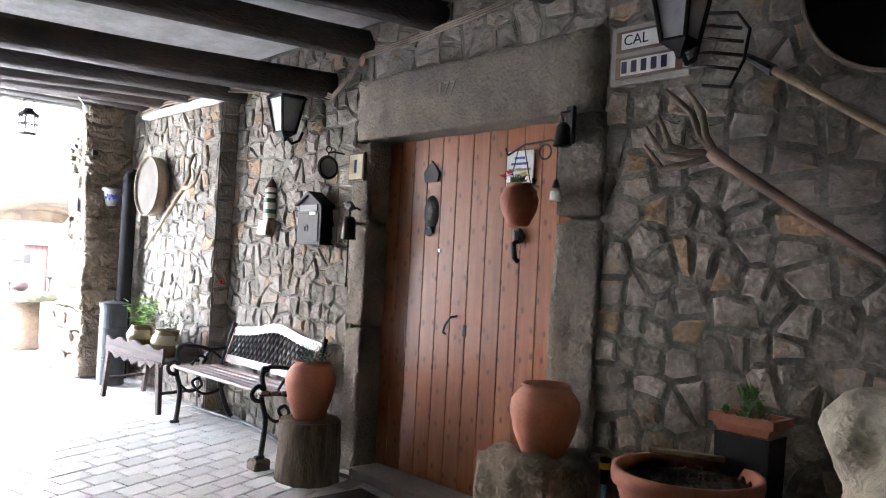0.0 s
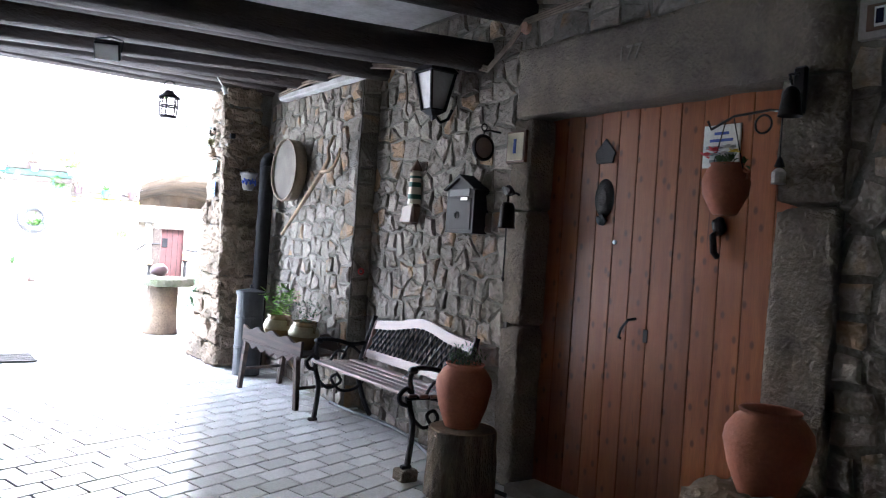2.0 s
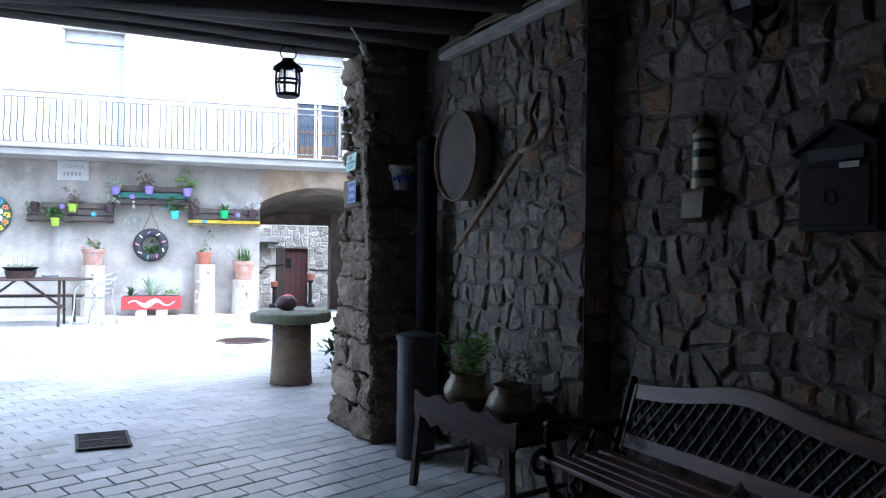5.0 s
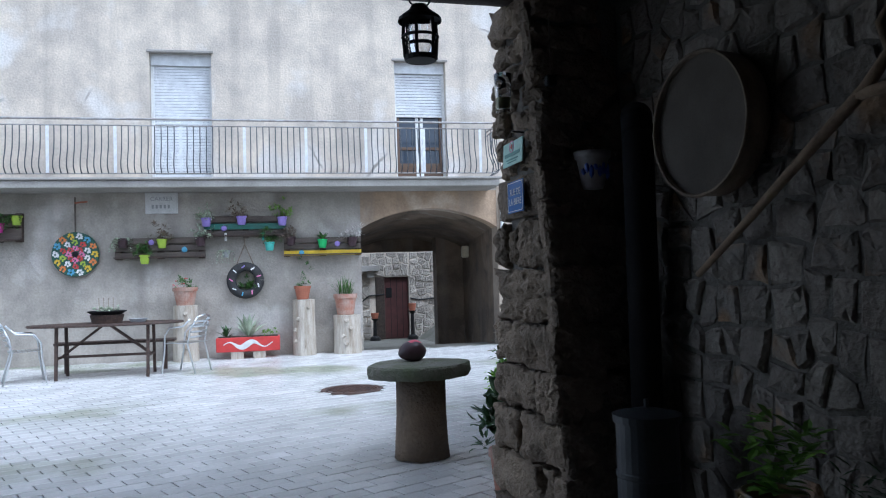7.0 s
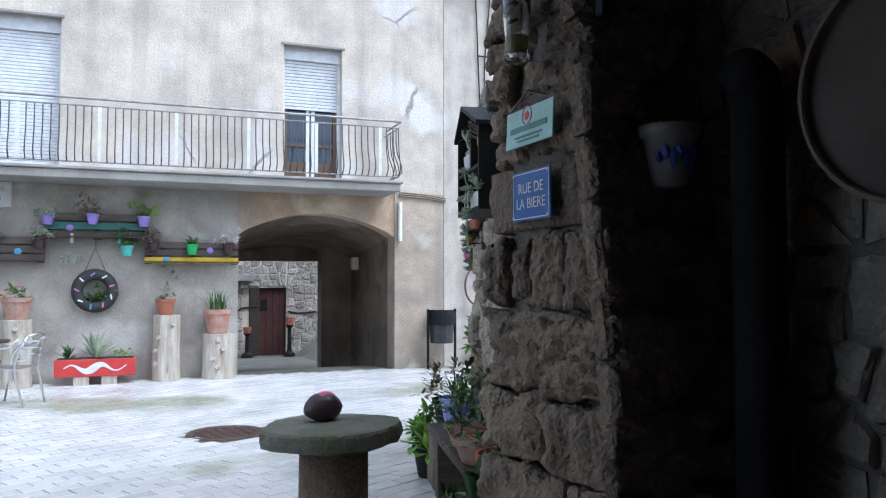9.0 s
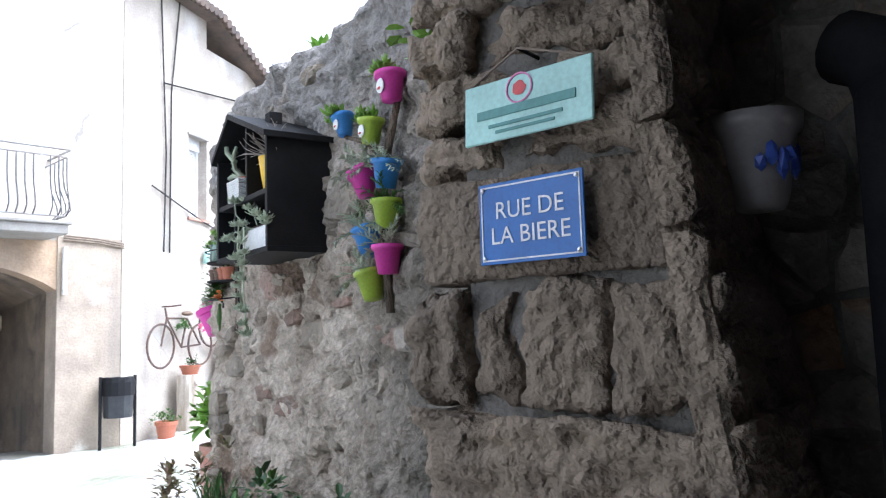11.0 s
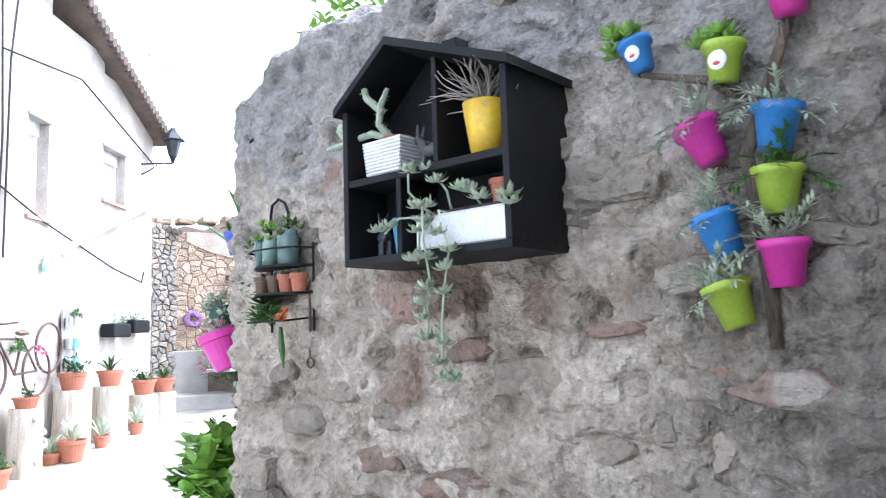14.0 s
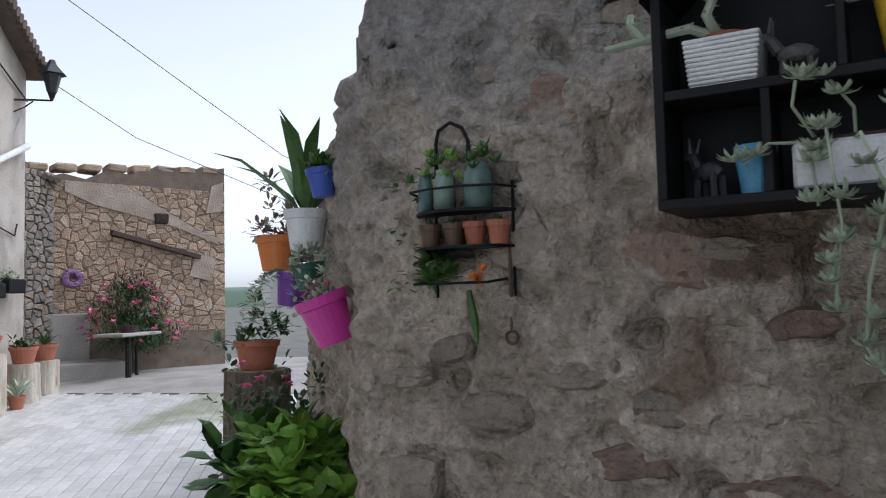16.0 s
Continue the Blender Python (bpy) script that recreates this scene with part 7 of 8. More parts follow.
for pts in ([(0, .0, .12), (-.04, .07, .15), (-.05, .17, .14), (-.06, .26, .13)], [(0, .01, .12), (-.05, .03, .17), (-.07, .0, .22), (-.06, -.02, .27)], [(-.06, .0, .2), (-.08, .05, .25), (-.08, .06, .28)], [(-.05, .17, .14), (-.06, .2, .18), (-.05, .2, .2)]):
    bm = tube(bmesh.new(), pts, [.013, .012, .011, .007][:len(pts)], 7)
    for a, b in zip(pts, pts[1:]):
        for k in range(7):
            p = Vector(a).lerp(Vector(b), k / 7)
            leaf(bm, p, aim(rngs.uniform(0, 6.28), rngs.uniform(-.5, 1)), .022, .008)
    part("euphorbia_branch", bm, M["leaf_grey"], rp)


def donkey(m, label, s, material):
    t = solid("donkey_figurine", bmesh.new(), material, label, "figurine", m=m)
    bm = blob(bmesh.new(), (0, 0, .075 * s), (.028 * s, .05 * s, .026 * s), .1, 1, 2)
    for y in (-.035, .035):
        for x in (-.014, .014):
            tube(bm, [(x * s, y * s, 0), (x * s, y * s * .9, .06 * s)], .009 * s, 6)
    tube(bm, [(0, .04 * s, .085 * s), (0, .06 * s, .12 * s)], [.018 * s, .014 * s], 7)
    blob(bm, (0, .078 * s, .125 * s), (.014 * s, .03 * s, .015 * s), .1, 2, 2)
    for x in (-.01, .01):
        tube(bm, [(x * s, .06 * s, .135 * s), (x * 1.8 * s, .055 * s, .175 * s)], [.008 * s, .003 * s], 5)
    bm.to_mesh(t.data)
    bm.free()
    return t


donkey(on_wall(-.2, .585, TOPZ), "small grey figurine of an animal on the upper shelf", .85, M["figurine"])
donkey(on_wall(-.22, .775, LOWZ) @ Matrix.Rotation(radians(-40), 4, "Z"), "small dark donkey figurine on the lower shelf", .85, M["figurine_dark"])
yp = thing("yellow_pot", on_wall(-.215, .372, TOPZ), "chipped yellow pot with a bare dry plant", "flowerpot")
part("pot", lathe(bmesh.new(), [(0, 0), (.043, 0), (.066, .155), (.062, .155), (0, .14)], 22), M["yellow_worn"], yp, smooth=True)
bm = bmesh.new()
for k in range(64):
    p, d = Vector((0, 0, .14)), aim(rngs.uniform(0, 6.28), rngs.uniform(.2, 1.5))
    pts = [p]
    for j in range(6):
        p = p + d * rngs.uniform(.018, .04)
        d = (d + Vector((rngs.uniform(-.5, .5), rngs.uniform(-.4, .6), rngs.uniform(-.32, .32)))).normalized()
        pts.append(p)
    tube(bm, pts, [.003, .0028, .0025, .0022, .002, .0015, .001], 4)
part("dried_plant", bm, M["twig_grey"], yp)
bc = thing("blue_cup", on_wall(-.225, .675, LOWZ), "plain blue pot on the lower shelf", "flowerpot")
part("cup", lathe(bmesh.new(), [(0, 0), (.032, 0), (.046, .11), (.042, .11), (0, .1)], 18), M["sky"], bc)
wt = thing("white_trough", on_wall(-.215, .43, LOWZ), "white trough with trailing succulents", "planter")
part("trough", span(bmesh.new(), (-.06, -.168, 0), (.06, .168, .1), .008), M["white"], wt)
part("soil", span(bmesh.new(), (-.05, -.17, .1), (.05, .17, .108)), M["soil"], wt)
part("small_pot", lathe(bmesh.new(), [(0, .11), (.03, .11), (.038, .16), (.041, .16), (.041, .175), (0, .17)], 14, (0, -.11, 0)), M["terracotta"], wt)


def rosette(bm, c, r, way, rng):
    for k in range(9):
        d = (Vector(way) * rng.uniform(.1, .9) + aim(k * 2.4, rng.uniform(-.2, .6)) * .8).normalized()
        leaf(bm, c, d, r * rng.uniform(.7, 1.1), r * .34, bend=-.3)


bm, stems = bmesh.new(), bmesh.new()
rr = random.Random(23)
strands = [[(-.04, .12, .1), (-.09, .16, .17), (-.1, .15, .22)], [(-.05, .1, .1), (-.1, .1, .12), (-.11, .09, .02), (-.1, .08, -.08), (-.1, .09, -.16), (-.09, .1, -.24)], [(-.05, .05, .1), (-.1, .04, .1), (-.11, .0, -.02), (-.11, .02, -.12), (-.1, .04, -.2), (-.09, .05, -.32), (-.09, .02, -.37)],
           [(-.04, .14, .1), (-.08, .21, .1), (-.09, .26, .06)], [(-.03, .05, .1), (-.05, .05, .16), (-.06, .09, .22)], [(-.03, -.06, .1), (-.06, -.05, .14), (-.07, -.04, .15)], [(-.03, -.15, .1), (-.07, -.17, .12), (-.08, -.18, .08)], [(-.05, .08, .1), (-.08, .13, .06), (-.1, .12, -.04)]]
for pts in strands:
    tube(stems, pts, .0035, 5)
    P = [Vector(p) for p in pts]
    for a, b in zip(P, P[1:]):
        for k in range(2):
            if b is P[-1] and k or rr.random() < .55:
                c = a.lerp(b, (k + 1) / 2) + Vector((-.008, rr.uniform(-.015, .015), rr.uniform(-.01, .01)))
                for _ in range(3):
                    rosette(bm, c, rr.uniform(.034, .046), (-.6, rr.uniform(-.4, .4), .5), rr)
part("succulent_stalk", stems, M["leaf_grey"], wt)
part("trailing_succulent", bm, M["leaf_grey"], wt, "grey-green trailing rosettes")

# ---- the little pots on a stick ----
tree = thing("pot_tree", on_wall(-.05, 0, 0), "knotty branch fixed upright to carry small pots", "branch")
part("branch", tube(bmesh.new(), [(0, -.306, 1.65), (-.01, -.30, 1.9), (-.02, -.277, 2.1), (-.01, -.325, 2.23), (0, -.395, 2.42)], [.016, .019, .018, .017, .013], 8), M["bark"], tree, smooth=True)
part("side_branch", tube(bmesh.new(), [(-.01, -.32, 2.2), (-.02, -.2, 2.3), (-.02, -.02, 2.36)], [.014, .012, .008], 7), M["bark"], tree, smooth=True)
cups = [(-.024, 2.415, "blue", -16, "leaf_lime", 1, .8), (-.245, 2.335, "lime", 4, "leaf_lime", 1, .9), (-.40, 2.458, "magenta", -5, "leaf_lime", 1, 1.0), (-.352, 2.15, "blue", 8, "leaf_grey", 0, 1.0), (-.184, 2.145, "magenta", -24, "leaf_grey", 0, 1.0), (-.346, 2.006, "lime", 2, "leaf", 0, 1.0), (-.207, 1.918, "blue", -17, "leaf_grey", 0, 1.0), (-.347, 1.84, "magenta", 0, "leaf_grey", 0, 1.0), (-.223, 1.754, "lime", -17, "leaf_grey", 0, 1.0)]
for k, (u, z, c, tilt_, lf, face, s) in enumerate(cups):
    t = thing("small_plastic_pot", on_wall(-.08, u, z) @ Matrix.Rotation(radians(tilt_), 4, "X") @ Matrix.Translation((0, 0, -.052)), f"small {c} plastic pot with succulents on a branch" if c != "lime" else "small lime green plastic pot with succulents on a branch", "flowerpot", "pots on the branch")
    part("pot", lathe(bmesh.new(), [(0, 0), (.036 * s, 0), (.05 * s, .085 * s), (.058 * s, .087 * s), (.06 * s, .105 * s), (.053 * s, .105 * s), (.047 * s, .085 * s), (0, .08 * s)], 20), M[c], t, smooth=True)
    rng = random.Random(k + 90)
    bm = bmesh.new()
    if lf == "leaf_lime":
        for _ in range(14):
            rosette(bm, Vector((rng.uniform(-.055, .03), rng.uniform(-.02, .065), .115 * s + rng.uniform(-.02, .015))), .042, (0, 0, 1), rng)
    else:
        for _ in range(10):
            p, d = Vector((rng.uniform(-.02, .02), rng.uniform(-.02, .02), .085)), aim(rng.uniform(1.6, 4.7), rng.uniform(.1, 1.3))
            for _ in range(9):
                p = p + d * .013
                d = (d + Vector((0, 0, -.12))).normalized()
                for _ in range(3):
                    leaf(bm, p, d + aim(rng.uniform(0, 6.28), .2) * .8, .027, .008)
    part("succulent", bm, M[lf], t)
    if face:
        part("painted_face", blob(bmesh.new(), (-.046 * s, 0, .05 * s), (.006, .026 * s, .028 * s), .05, 0, 2), M["white"], t, "white painted patch")
        part("red_mark", blob(bmesh.new(), (-.052 * s, 0, .04 * s), (.003, .012 * s, .006 * s), .05, 0, 1), M["red"], t)

# ---- iron stand with a dish, corn and cone ----
ds = thing("dish_stand", on_wall(-.16, -1.08, 0), "tall dark iron stand with a shallow black dish", "plant stand")
part("pole", tube(bmesh.new(), [(0, 0, G), (0, 0, 2.2)], .014, 10), M["steel_dark"], ds)
for z in (1.35, 1.93):
    part("collar", tube(bmesh.new(), [(0, 0, z), (0, 0, z + .03)], .018, 10), M["steel_dark"], ds)
part("dish", lathe(bmesh.new(), [(0, 2.17), (.06, 2.175), (.12, 2.2), (.155, 2.245), (.16, 2.255), (.15, 2.25), (.11, 2.21), (0, 2.19)], 32), M["black"], ds, smooth=True)
for k in range(3):
    a = k * 2.1
    part("foot", tube(bmesh.new(), [(0, 0, G + .25), (.14 * math.cos(a), .14 * math.sin(a), G)], .01, 6), M["steel_dark"], ds)
tp = thing("terracotta_pot", on_wall(-.16, -1.08, 2.255), "terracotta trough pot with ivy on the dish", "flowerpot")
bm = lathe(bmesh.new(), [(0, 0), (.1, 0), (.14, .17), (.152, .17), (.155, .21), (.135, .21), (.13, .17), (0, .16)], 4)
bm.transform(Matrix.Rotation(radians(45), 4, "Z") @ Matrix.Diagonal((1, 1, 1, 1)))
part("pot", bm, M["terracotta_old"], tp)
bm, rng = bmesh.new(), random.Random(44)
for _ in range(11):
    a = rng.uniform(0, 6.28)
    p, v = Vector((.1 * math.cos(a), .1 * math.sin(a), .2)), Vector((math.cos(a) * .6, math.sin(a) * .6, .5))
    for _ in range(9):
        p = p + v * .03
        v = v * .9 + Vector((rng.uniform(-.15, .15), rng.uniform(-.1, .2), -.16))
        leaf(bm, p, aim(rng.uniform(0, 6.28), rng.uniform(-.5, .6)), .06, .05)
part("ivy", bm, M["leaf_lime"], tp)
cn2 = thing("dried_corn_bunch", on_wall(-.13, -1.115, 1.44), "bunch of dried wheat ears tied with orange cord", "dried bunch")
bm, rng = bmesh.new(), random.Random(45)
for _ in range(60):
    a, s = rng.uniform(0, 6.28), rng.uniform(.1, 1)
    p0 = Vector((.02 * math.cos(a) * s, .025 * math.sin(a) * s, .36))
    p1 = Vector((.05 * math.cos(a) * s, .085 * math.sin(a) * s, rng.uniform(0, .15)))
    tube(bm, [p0, p0.lerp(p1, .5), p1], [.003, .003, .006], 4)
    for k in range(4):
        leaf(bm, p1 + Vector((0, 0, .02 * k)), aim(rng.uniform(0, 6.28), -.8), .03, .01)
part("ears", bm, M["straw"], cn2)
part("stalks", tube(bmesh.new(), [(0, 0, .33), (0, -.003, .42), (0, 0, .47)], [.026, .02, .028], 9), M["straw"], cn2)
for k in range(5):
    part("cord", ring(bmesh.new(), (0, 0, .34 + k * .009), .027, .005, 14, 5, "z"), M["orange"], cn2)
part("bow", tube(bmesh.new(), [(-.02, -.01, .38), (-.03, -.03, .46), (-.02, .02, .46), (-.02, .03, .43)], .004, 5), M["orange"], cn2)
pc = thing("pine_cone", on_wall(-.15, -1.02, 1.6), "hanging pine cone with a small red and blue toy", "pine cone")
bm, rng = bmesh.new(), random.Random(46)
for j in range(11):
    z = j * .012
    r = .026 * math.sin(math.pi * (j + 1.5) / 13)
    for k in range(8):
        a = k * .785 + j * .4
        leaf(bm, Vector((r * .5 * math.cos(a), r * .5 * math.sin(a), z)), Vector((math.cos(a), math.sin(a), -.25)), r + .008, .016)
part("scales", bm, M["bark"], pc)
part("red_toy", blob(bmesh.new(), (0, 0, .16), (.018, .018, .025), .2, 1, 2), M["red"], pc)
part("blue_toy", blob(bmesh.new(), (-.01, .02, .15), (.014, .014, .014), .2, 1, 2), M["sky"], pc)
part("string", tube(bmesh.new(), [(0, 0, .12), (0, -.01, .2), (0, -.03, .22)], .003, 4), M["leaf"], pc)

# ---- wire rack with bottles near the corner ----
wr = thing("wire_rack", on_wall(-.005, 1.51, .022), "black wire rack in three tiers with bottles and little pots", "wall rack")
for z, back in ((1.962, .0), (1.858, .0)):
    bm = bmesh.new()
    edge = [(-.02 - .115 * math.sin(math.pi * k / 14) ** .6, -.165 + .33 * k / 14) for k in range(15)]
    lo_, hi_ = [bm.verts.new((x, y, z)) for x, y in edge], [bm.verts.new((x, y, z + .008)) for x, y in edge]
    bm.faces.new(lo_), bm.faces.new(hi_[::-1])
    for k in range(15):
        bm.faces.new((lo_[k], hi_[k], hi_[(k + 1) % 15], lo_[(k + 1) % 15]))
    bmesh.ops.recalc_face_normals(bm, faces=bm.faces[:])
    part("shelf_plate", bm, M["black"], wr)
for z in (2.03,):
    part("guard_wire", tube(bmesh.new(), [(-.02, -.165, z), (-.10, -.14, z), (-.135, -.05, z), (-.135, .06, z), (-.10, .14, z), (-.02, .165, z)], .004, 5), M["black"], wr)
part("hoop", tube(bmesh.new(), [(-.03, -.02, 1.96), (-.03, -.02, 2.18), (-.03, .0, 2.22), (-.03, .04, 2.24), (-.03, .08, 2.22), (-.03, .09, 2.18), (-.03, .09, 1.96)], .006, 6), M["black"], wr)
for u in (-.155, .1):
    part("upright", tube(bmesh.new(), [(-.02, u, 1.72), (-.02, u, 2.05)], .005, 5), M["black"], wr)
part("lower_basket", tube(bmesh.new(), [(-.02, -.13, 1.77), (-.12, -.12, 1.76), (-.12, .12, 1.76), (-.02, .13, 1.77)], .004, 5), M["black"], wr)
part("rusty_key", tube(bmesh.new(), [(-.03, -.145, 1.86), (-.03, -.145, 1.62)], .006, 5), M["rust"], wr)
part("key_bow", ring(bmesh.new(), (-.03, -.145, 1.605), .018, .005, 14, 5), M["rust"], wr)
for k, (u, h, r, c) in enumerate(((.115, .11, .022, "bottle"), (.05, .12, .032, "bottle2"), (-.06, .13, .042, "bottle"))):
    t = thing("glass_jar", on_wall(-.075, 1.50 + u, 1.993), "greenish glass jar with a cutting in a wire rack", "jar", "jars in the rack")
    part("jar", lathe(bmesh.new(), [(0, 0), (r, 0), (r, h * .75), (r * .8, h * .88), (r * .8, h), (r * .7, h), (0, h * .9)], 16), M[c], t, smooth=True)
    bm = bmesh.new()
    for q in range(6):
        rosette(bm, Vector((rr.uniform(-.05, .03), rr.uniform(-.05, .05), h + rr.uniform(-.03, .05))), .035, (0, 0, 1), rr)
    part("cutting", bm, M["leaf" if k != 1 else "leaf_lime"], t)
for k, u in enumerate((.10, .022, -.047, -.123)):
    t = thing("tiny_pot", on_wall(-.075, 1.50 + u, 1.889), "tiny terracotta pot on a wire rack", "flowerpot", "tiny pots in the rack")
    part("pot", lathe(bmesh.new(), [(0, 0), (.024, 0), (.031, .05), (.035, .05), (.036, .066), (0, .06)], 16), M["terracotta" if k > 1 else "brown"], t)
    part("sprig", spikes(bmesh.new(), (0, 0, .06), 7, .03, .01, random.Random(k)), M["leaf_dark"], t)
lp = thing("rack_posy", on_wall(-.07, 1.49, 1.76), "small posy of leaves and red berries in the lower basket", "plant")
part("leaves", bush(bmesh.new(), (0, .03, .02), (.06, .12, .05), 70, .06, random.Random(71)), M["leaf"], lp)
part("berries", bush(bmesh.new(), (-.04, -.05, .02), (.02, .04, .03), 24, .025, random.Random(72), .3, .9), M["orange"], lp)
part("hanging_leaf", tube(bmesh.new(), [(-.02, -.02, 0), (-.03, -.04, -.08), (-.03, -.05, -.15)], [.008, .014, .003], 6), M["leaf"], lp)
for k in range(14):
    a = thing("ivy_tendril", on_wall(-.05, 1.6 + .012 * k, 2.08 - .035 * k), "thin trailing tendril beside the rack", "plant") if k == 0 else None
    if a:
        bm = bmesh.new()
        for j in range(40):
            p = Vector((rr.uniform(-.06, .0), .06 + .05 * math.sin(j * .4) + rr.uniform(-.02, .03), .05 - .012 * j * .8))
            leaf(bm, p, aim(rr.uniform(0, 6.28), rr.uniform(-.6, .6)), .03, .018)
        part("leaves", bm, M["leaf"], a)

# ---- round the corner: pots on the second face ----
turn = radians(48)
CM = GM @ Matrix.Translation((.12 * (1 - math.cos(turn)), 1.88 + .12 * math.sin(turn), 0)) @ Matrix.Rotation(-turn, 4, "Z")     # x: into the wall, y: along it


def corner_at(x, v, z):
    return CM @ Matrix.Translation((x, v, z))


def tilted_pot(x, v, z, r, h, tilt_, c, label, plant, leafmat, seed, flower=None, size=.05, spread=.8):
    t = pot("wall_pot", corner_at(x, v, z) @ Matrix.Rotation(radians(-tilt_), 4, "Y"), r, h, M[c], label, plant, leafmat, size, seed, flower, "pots round the corner", spread)
    return t


tilted_pot(-.05, .14, 1.60, .09, .17, 20, "magenta", "tilted magenta pot fixed to the wall", "bush", "leaf_grey", 101, "pink_flower", .03, .6)
tilted_pot(-.075, .39, 2.135, .058, .11, 6, "cobalt", "blue pot with a leafy succulent on the wall", "bush", "leaf", 102, None, .04, .8)
tilted_pot(-.124, 1.0, 1.955, .10, .2, 0, "white", "white pot painted with red flowers, with sword leaves", "spikes", "leaf", 103, None, .12)
tilted_pot(-.13, .3, 1.78, .06, .1, 8, "dgreen", "dark green pot on the wall", "bush", "leaf_grey", 104, None, .035, .9)
tilted_pot(-.2, .8, 1.72, .08, .14, -10, "purple", "tilted purple pot with pale cuttings", "trail", "leaf_grey", 105, None, .04)
tilted_pot(-.25, 1.5, 1.9, .12, .18, 0, "orange", "orange bowl with a dry bush", "bush", "twig", 106, None, .05, 1.4)
tilted_pot(-.25, 1.3, 1.72, .1, .14, 0, "white", "white bowl with pale succulents", "trail", "leaf_grey", 107, None, .04)
stump("stump_stand", corner_at(-.44, 3.6, G), .25, 1.14, M["bark"], "tall brown stump carrying a pot by the wall", "", "cut", 61.0)
pot("flowerpot", corner_at(-.44, 3.6, G + 1.145), .17, .22, M["terracotta"], "terracotta pot with purple and green leaves on a stump", "bush", "leaf_dark", .08, 108, None, "pots round the corner", 1.1)
for k, (x, v, s, n_, size, c, nm, lb) in enumerate(((-.2, .52, (.2, .22, .28), 520, .11, "leaf_lime", "leafy_plant", "broad-leaved bright green plant at the foot of the wall"), (-.3, 1.7, (.27, .3, .36), 300, .17, "leaf", "leafy_plant", "large-leaved green plant at the foot of the wall"), (-.3, 2.3, (.3, .45, .6), 420, .06, "leaf_dark", "rose_bush", "small rose bush with pink flowers by the wall"))):
    t = thing(nm, corner_at(x, v, G), lb, "plant")
    part("tub", lathe(bmesh.new(), [(0, 0), (.15, 0), (.19, .5 if k else .78), (.17, .5 if k else .78), (0, .5)], 18), M["terracotta_old"], t)
    part("foliage", bush(bmesh.new(), (0, 0, (.88, .6, .74)[k]), s, n_, size, random.Random(120 + k), .45, .9 if k < 2 else .6), M[c], t)
    if nm == "rose_bush":
        bm, rng = bmesh.new(), random.Random(5)
        for _ in range(10):
            spikes(bm, (rng.uniform(-.3, .3), rng.uniform(-.35, .35), rng.uniform(.7, 1.3)), 11, .04, .04, rng, -.3, 1.2)
        part("roses", bm, M["pink_flower"], t)

t = thing("leafy_plant", pose(2.82, 8.86, G), "dark green leafy shrub in a pot beside the pillar", "plant")
part("tub", lathe(bmesh.new(), [(0, 0), (.11, 0), (.14, .26), (.15, .26), (.15, .3), (.13, .3), (0, .26)], 18), M["terracotta_old"], t)
part("foliage", bush(bmesh.new(), (0, 0, .42), (.24, .24, .22), 260, .11, random.Random(140), .4, .55), M["leaf_dark"], t)

# ---- plank bench with pots below the shelf ----
pb2 = thing("plant_bench", on_wall(-.26, .35, G), "weathered plank bench for plants along the wall", "bench")
part("plank", rough(span(bmesh.new(), (-.18, -.95, .42), (.16, .95, .47), .008), .004, 8), M["weathered"], pb2)
for u in (-.8, .8):
    part("leg", span(bmesh.new(), (-.14, u - .05, 0), (.12, u + .05, .42), .006), M["weathered"], pb2)
zb = G + .475
pot("flowerpot", on_wall(-.26, 1.05, zb), .13, .2, M["lilac_pot"], "lavender-blue pot on a saucer with thin shoots", "grass", "leaf", .05, 131, None, "pots on the plank bench", .8)
pot("flowerpot", on_wall(-.24, 1.5, G + .4), .13, .2, M["black"], "black plastic pot with a variegated bush", "bush", "leaf_varieg", .055, 132, None, "pots on the plank bench", 1.4)
pot("flowerpot", on_wall(-.28, .5, zb), .17, .13, M["terracotta_old"], "low bowl full of green rosettes", "bush", "leaf", .06, 133, None, "pots on the plank bench", 1.2)
pot("flowerpot", on_wall(-.3, .1, zb), .18, .13, M["terracotta_old"], "brown bowl full of glossy rosettes", "bush", "leaf_dark", .06, 134, None, "pots on the plank bench", 1.3)
pot("flowerpot", on_wall(-.3, -.45, zb), .16, .16, M["terracotta"], "terracotta bowl of mixed greenery", "bush", "leaf", .06, 137, None, "pots on the plank bench", 1.3)
pot("flowerpot", on_wall(-.34, 1.75, G), .14, .22, M["black"], "black pot with large soft leaves on the ground", "bush", "leaf_lime", .12, 135, None, "pots by the bench", 1.2)
pot("flowerpot", pose(2.95, 9.12, G), .13, .24, M["terracotta"], "terracotta pot with a jade plant beside the pillar", "bush", "leaf_dark", .06, 136, None, "pots by the bench", 1.3, tall=1.7)
wc = thing("blue_watering_can", on_wall(-.2, .7, zb), "small blue watering can among the pots", "watering can")
part("body", tube(bmesh.new(), [(0, 0, .02), (0, 0, .12)], .045, 12), M["cobalt"], wc)
part("spout", tube(bmesh.new(), [(-.03, -.03, .05), (-.08, -.07, .13)], [.012, .022], 8), M["lilac"], wc)
solid("plant_block", rough(box(bmesh.new(), (0, 0, .19), (.3, .34, .4), .02), .015, 9), M["ochre"], "rough stone block carrying a pot", "stone", m=on_wall(-.24, 1.5, G))
# greenery over the wall top
gt = thing("overhanging_shrub", on_wall(1.0, 2.2, 3.3), "light green shrub showing above the wall", "plant")
part("foliage", bush(bmesh.new(), (0, 0, .1), (.25, .5, .3), 160, .09, random.Random(88), .5), M["leaf_lime"], gt)


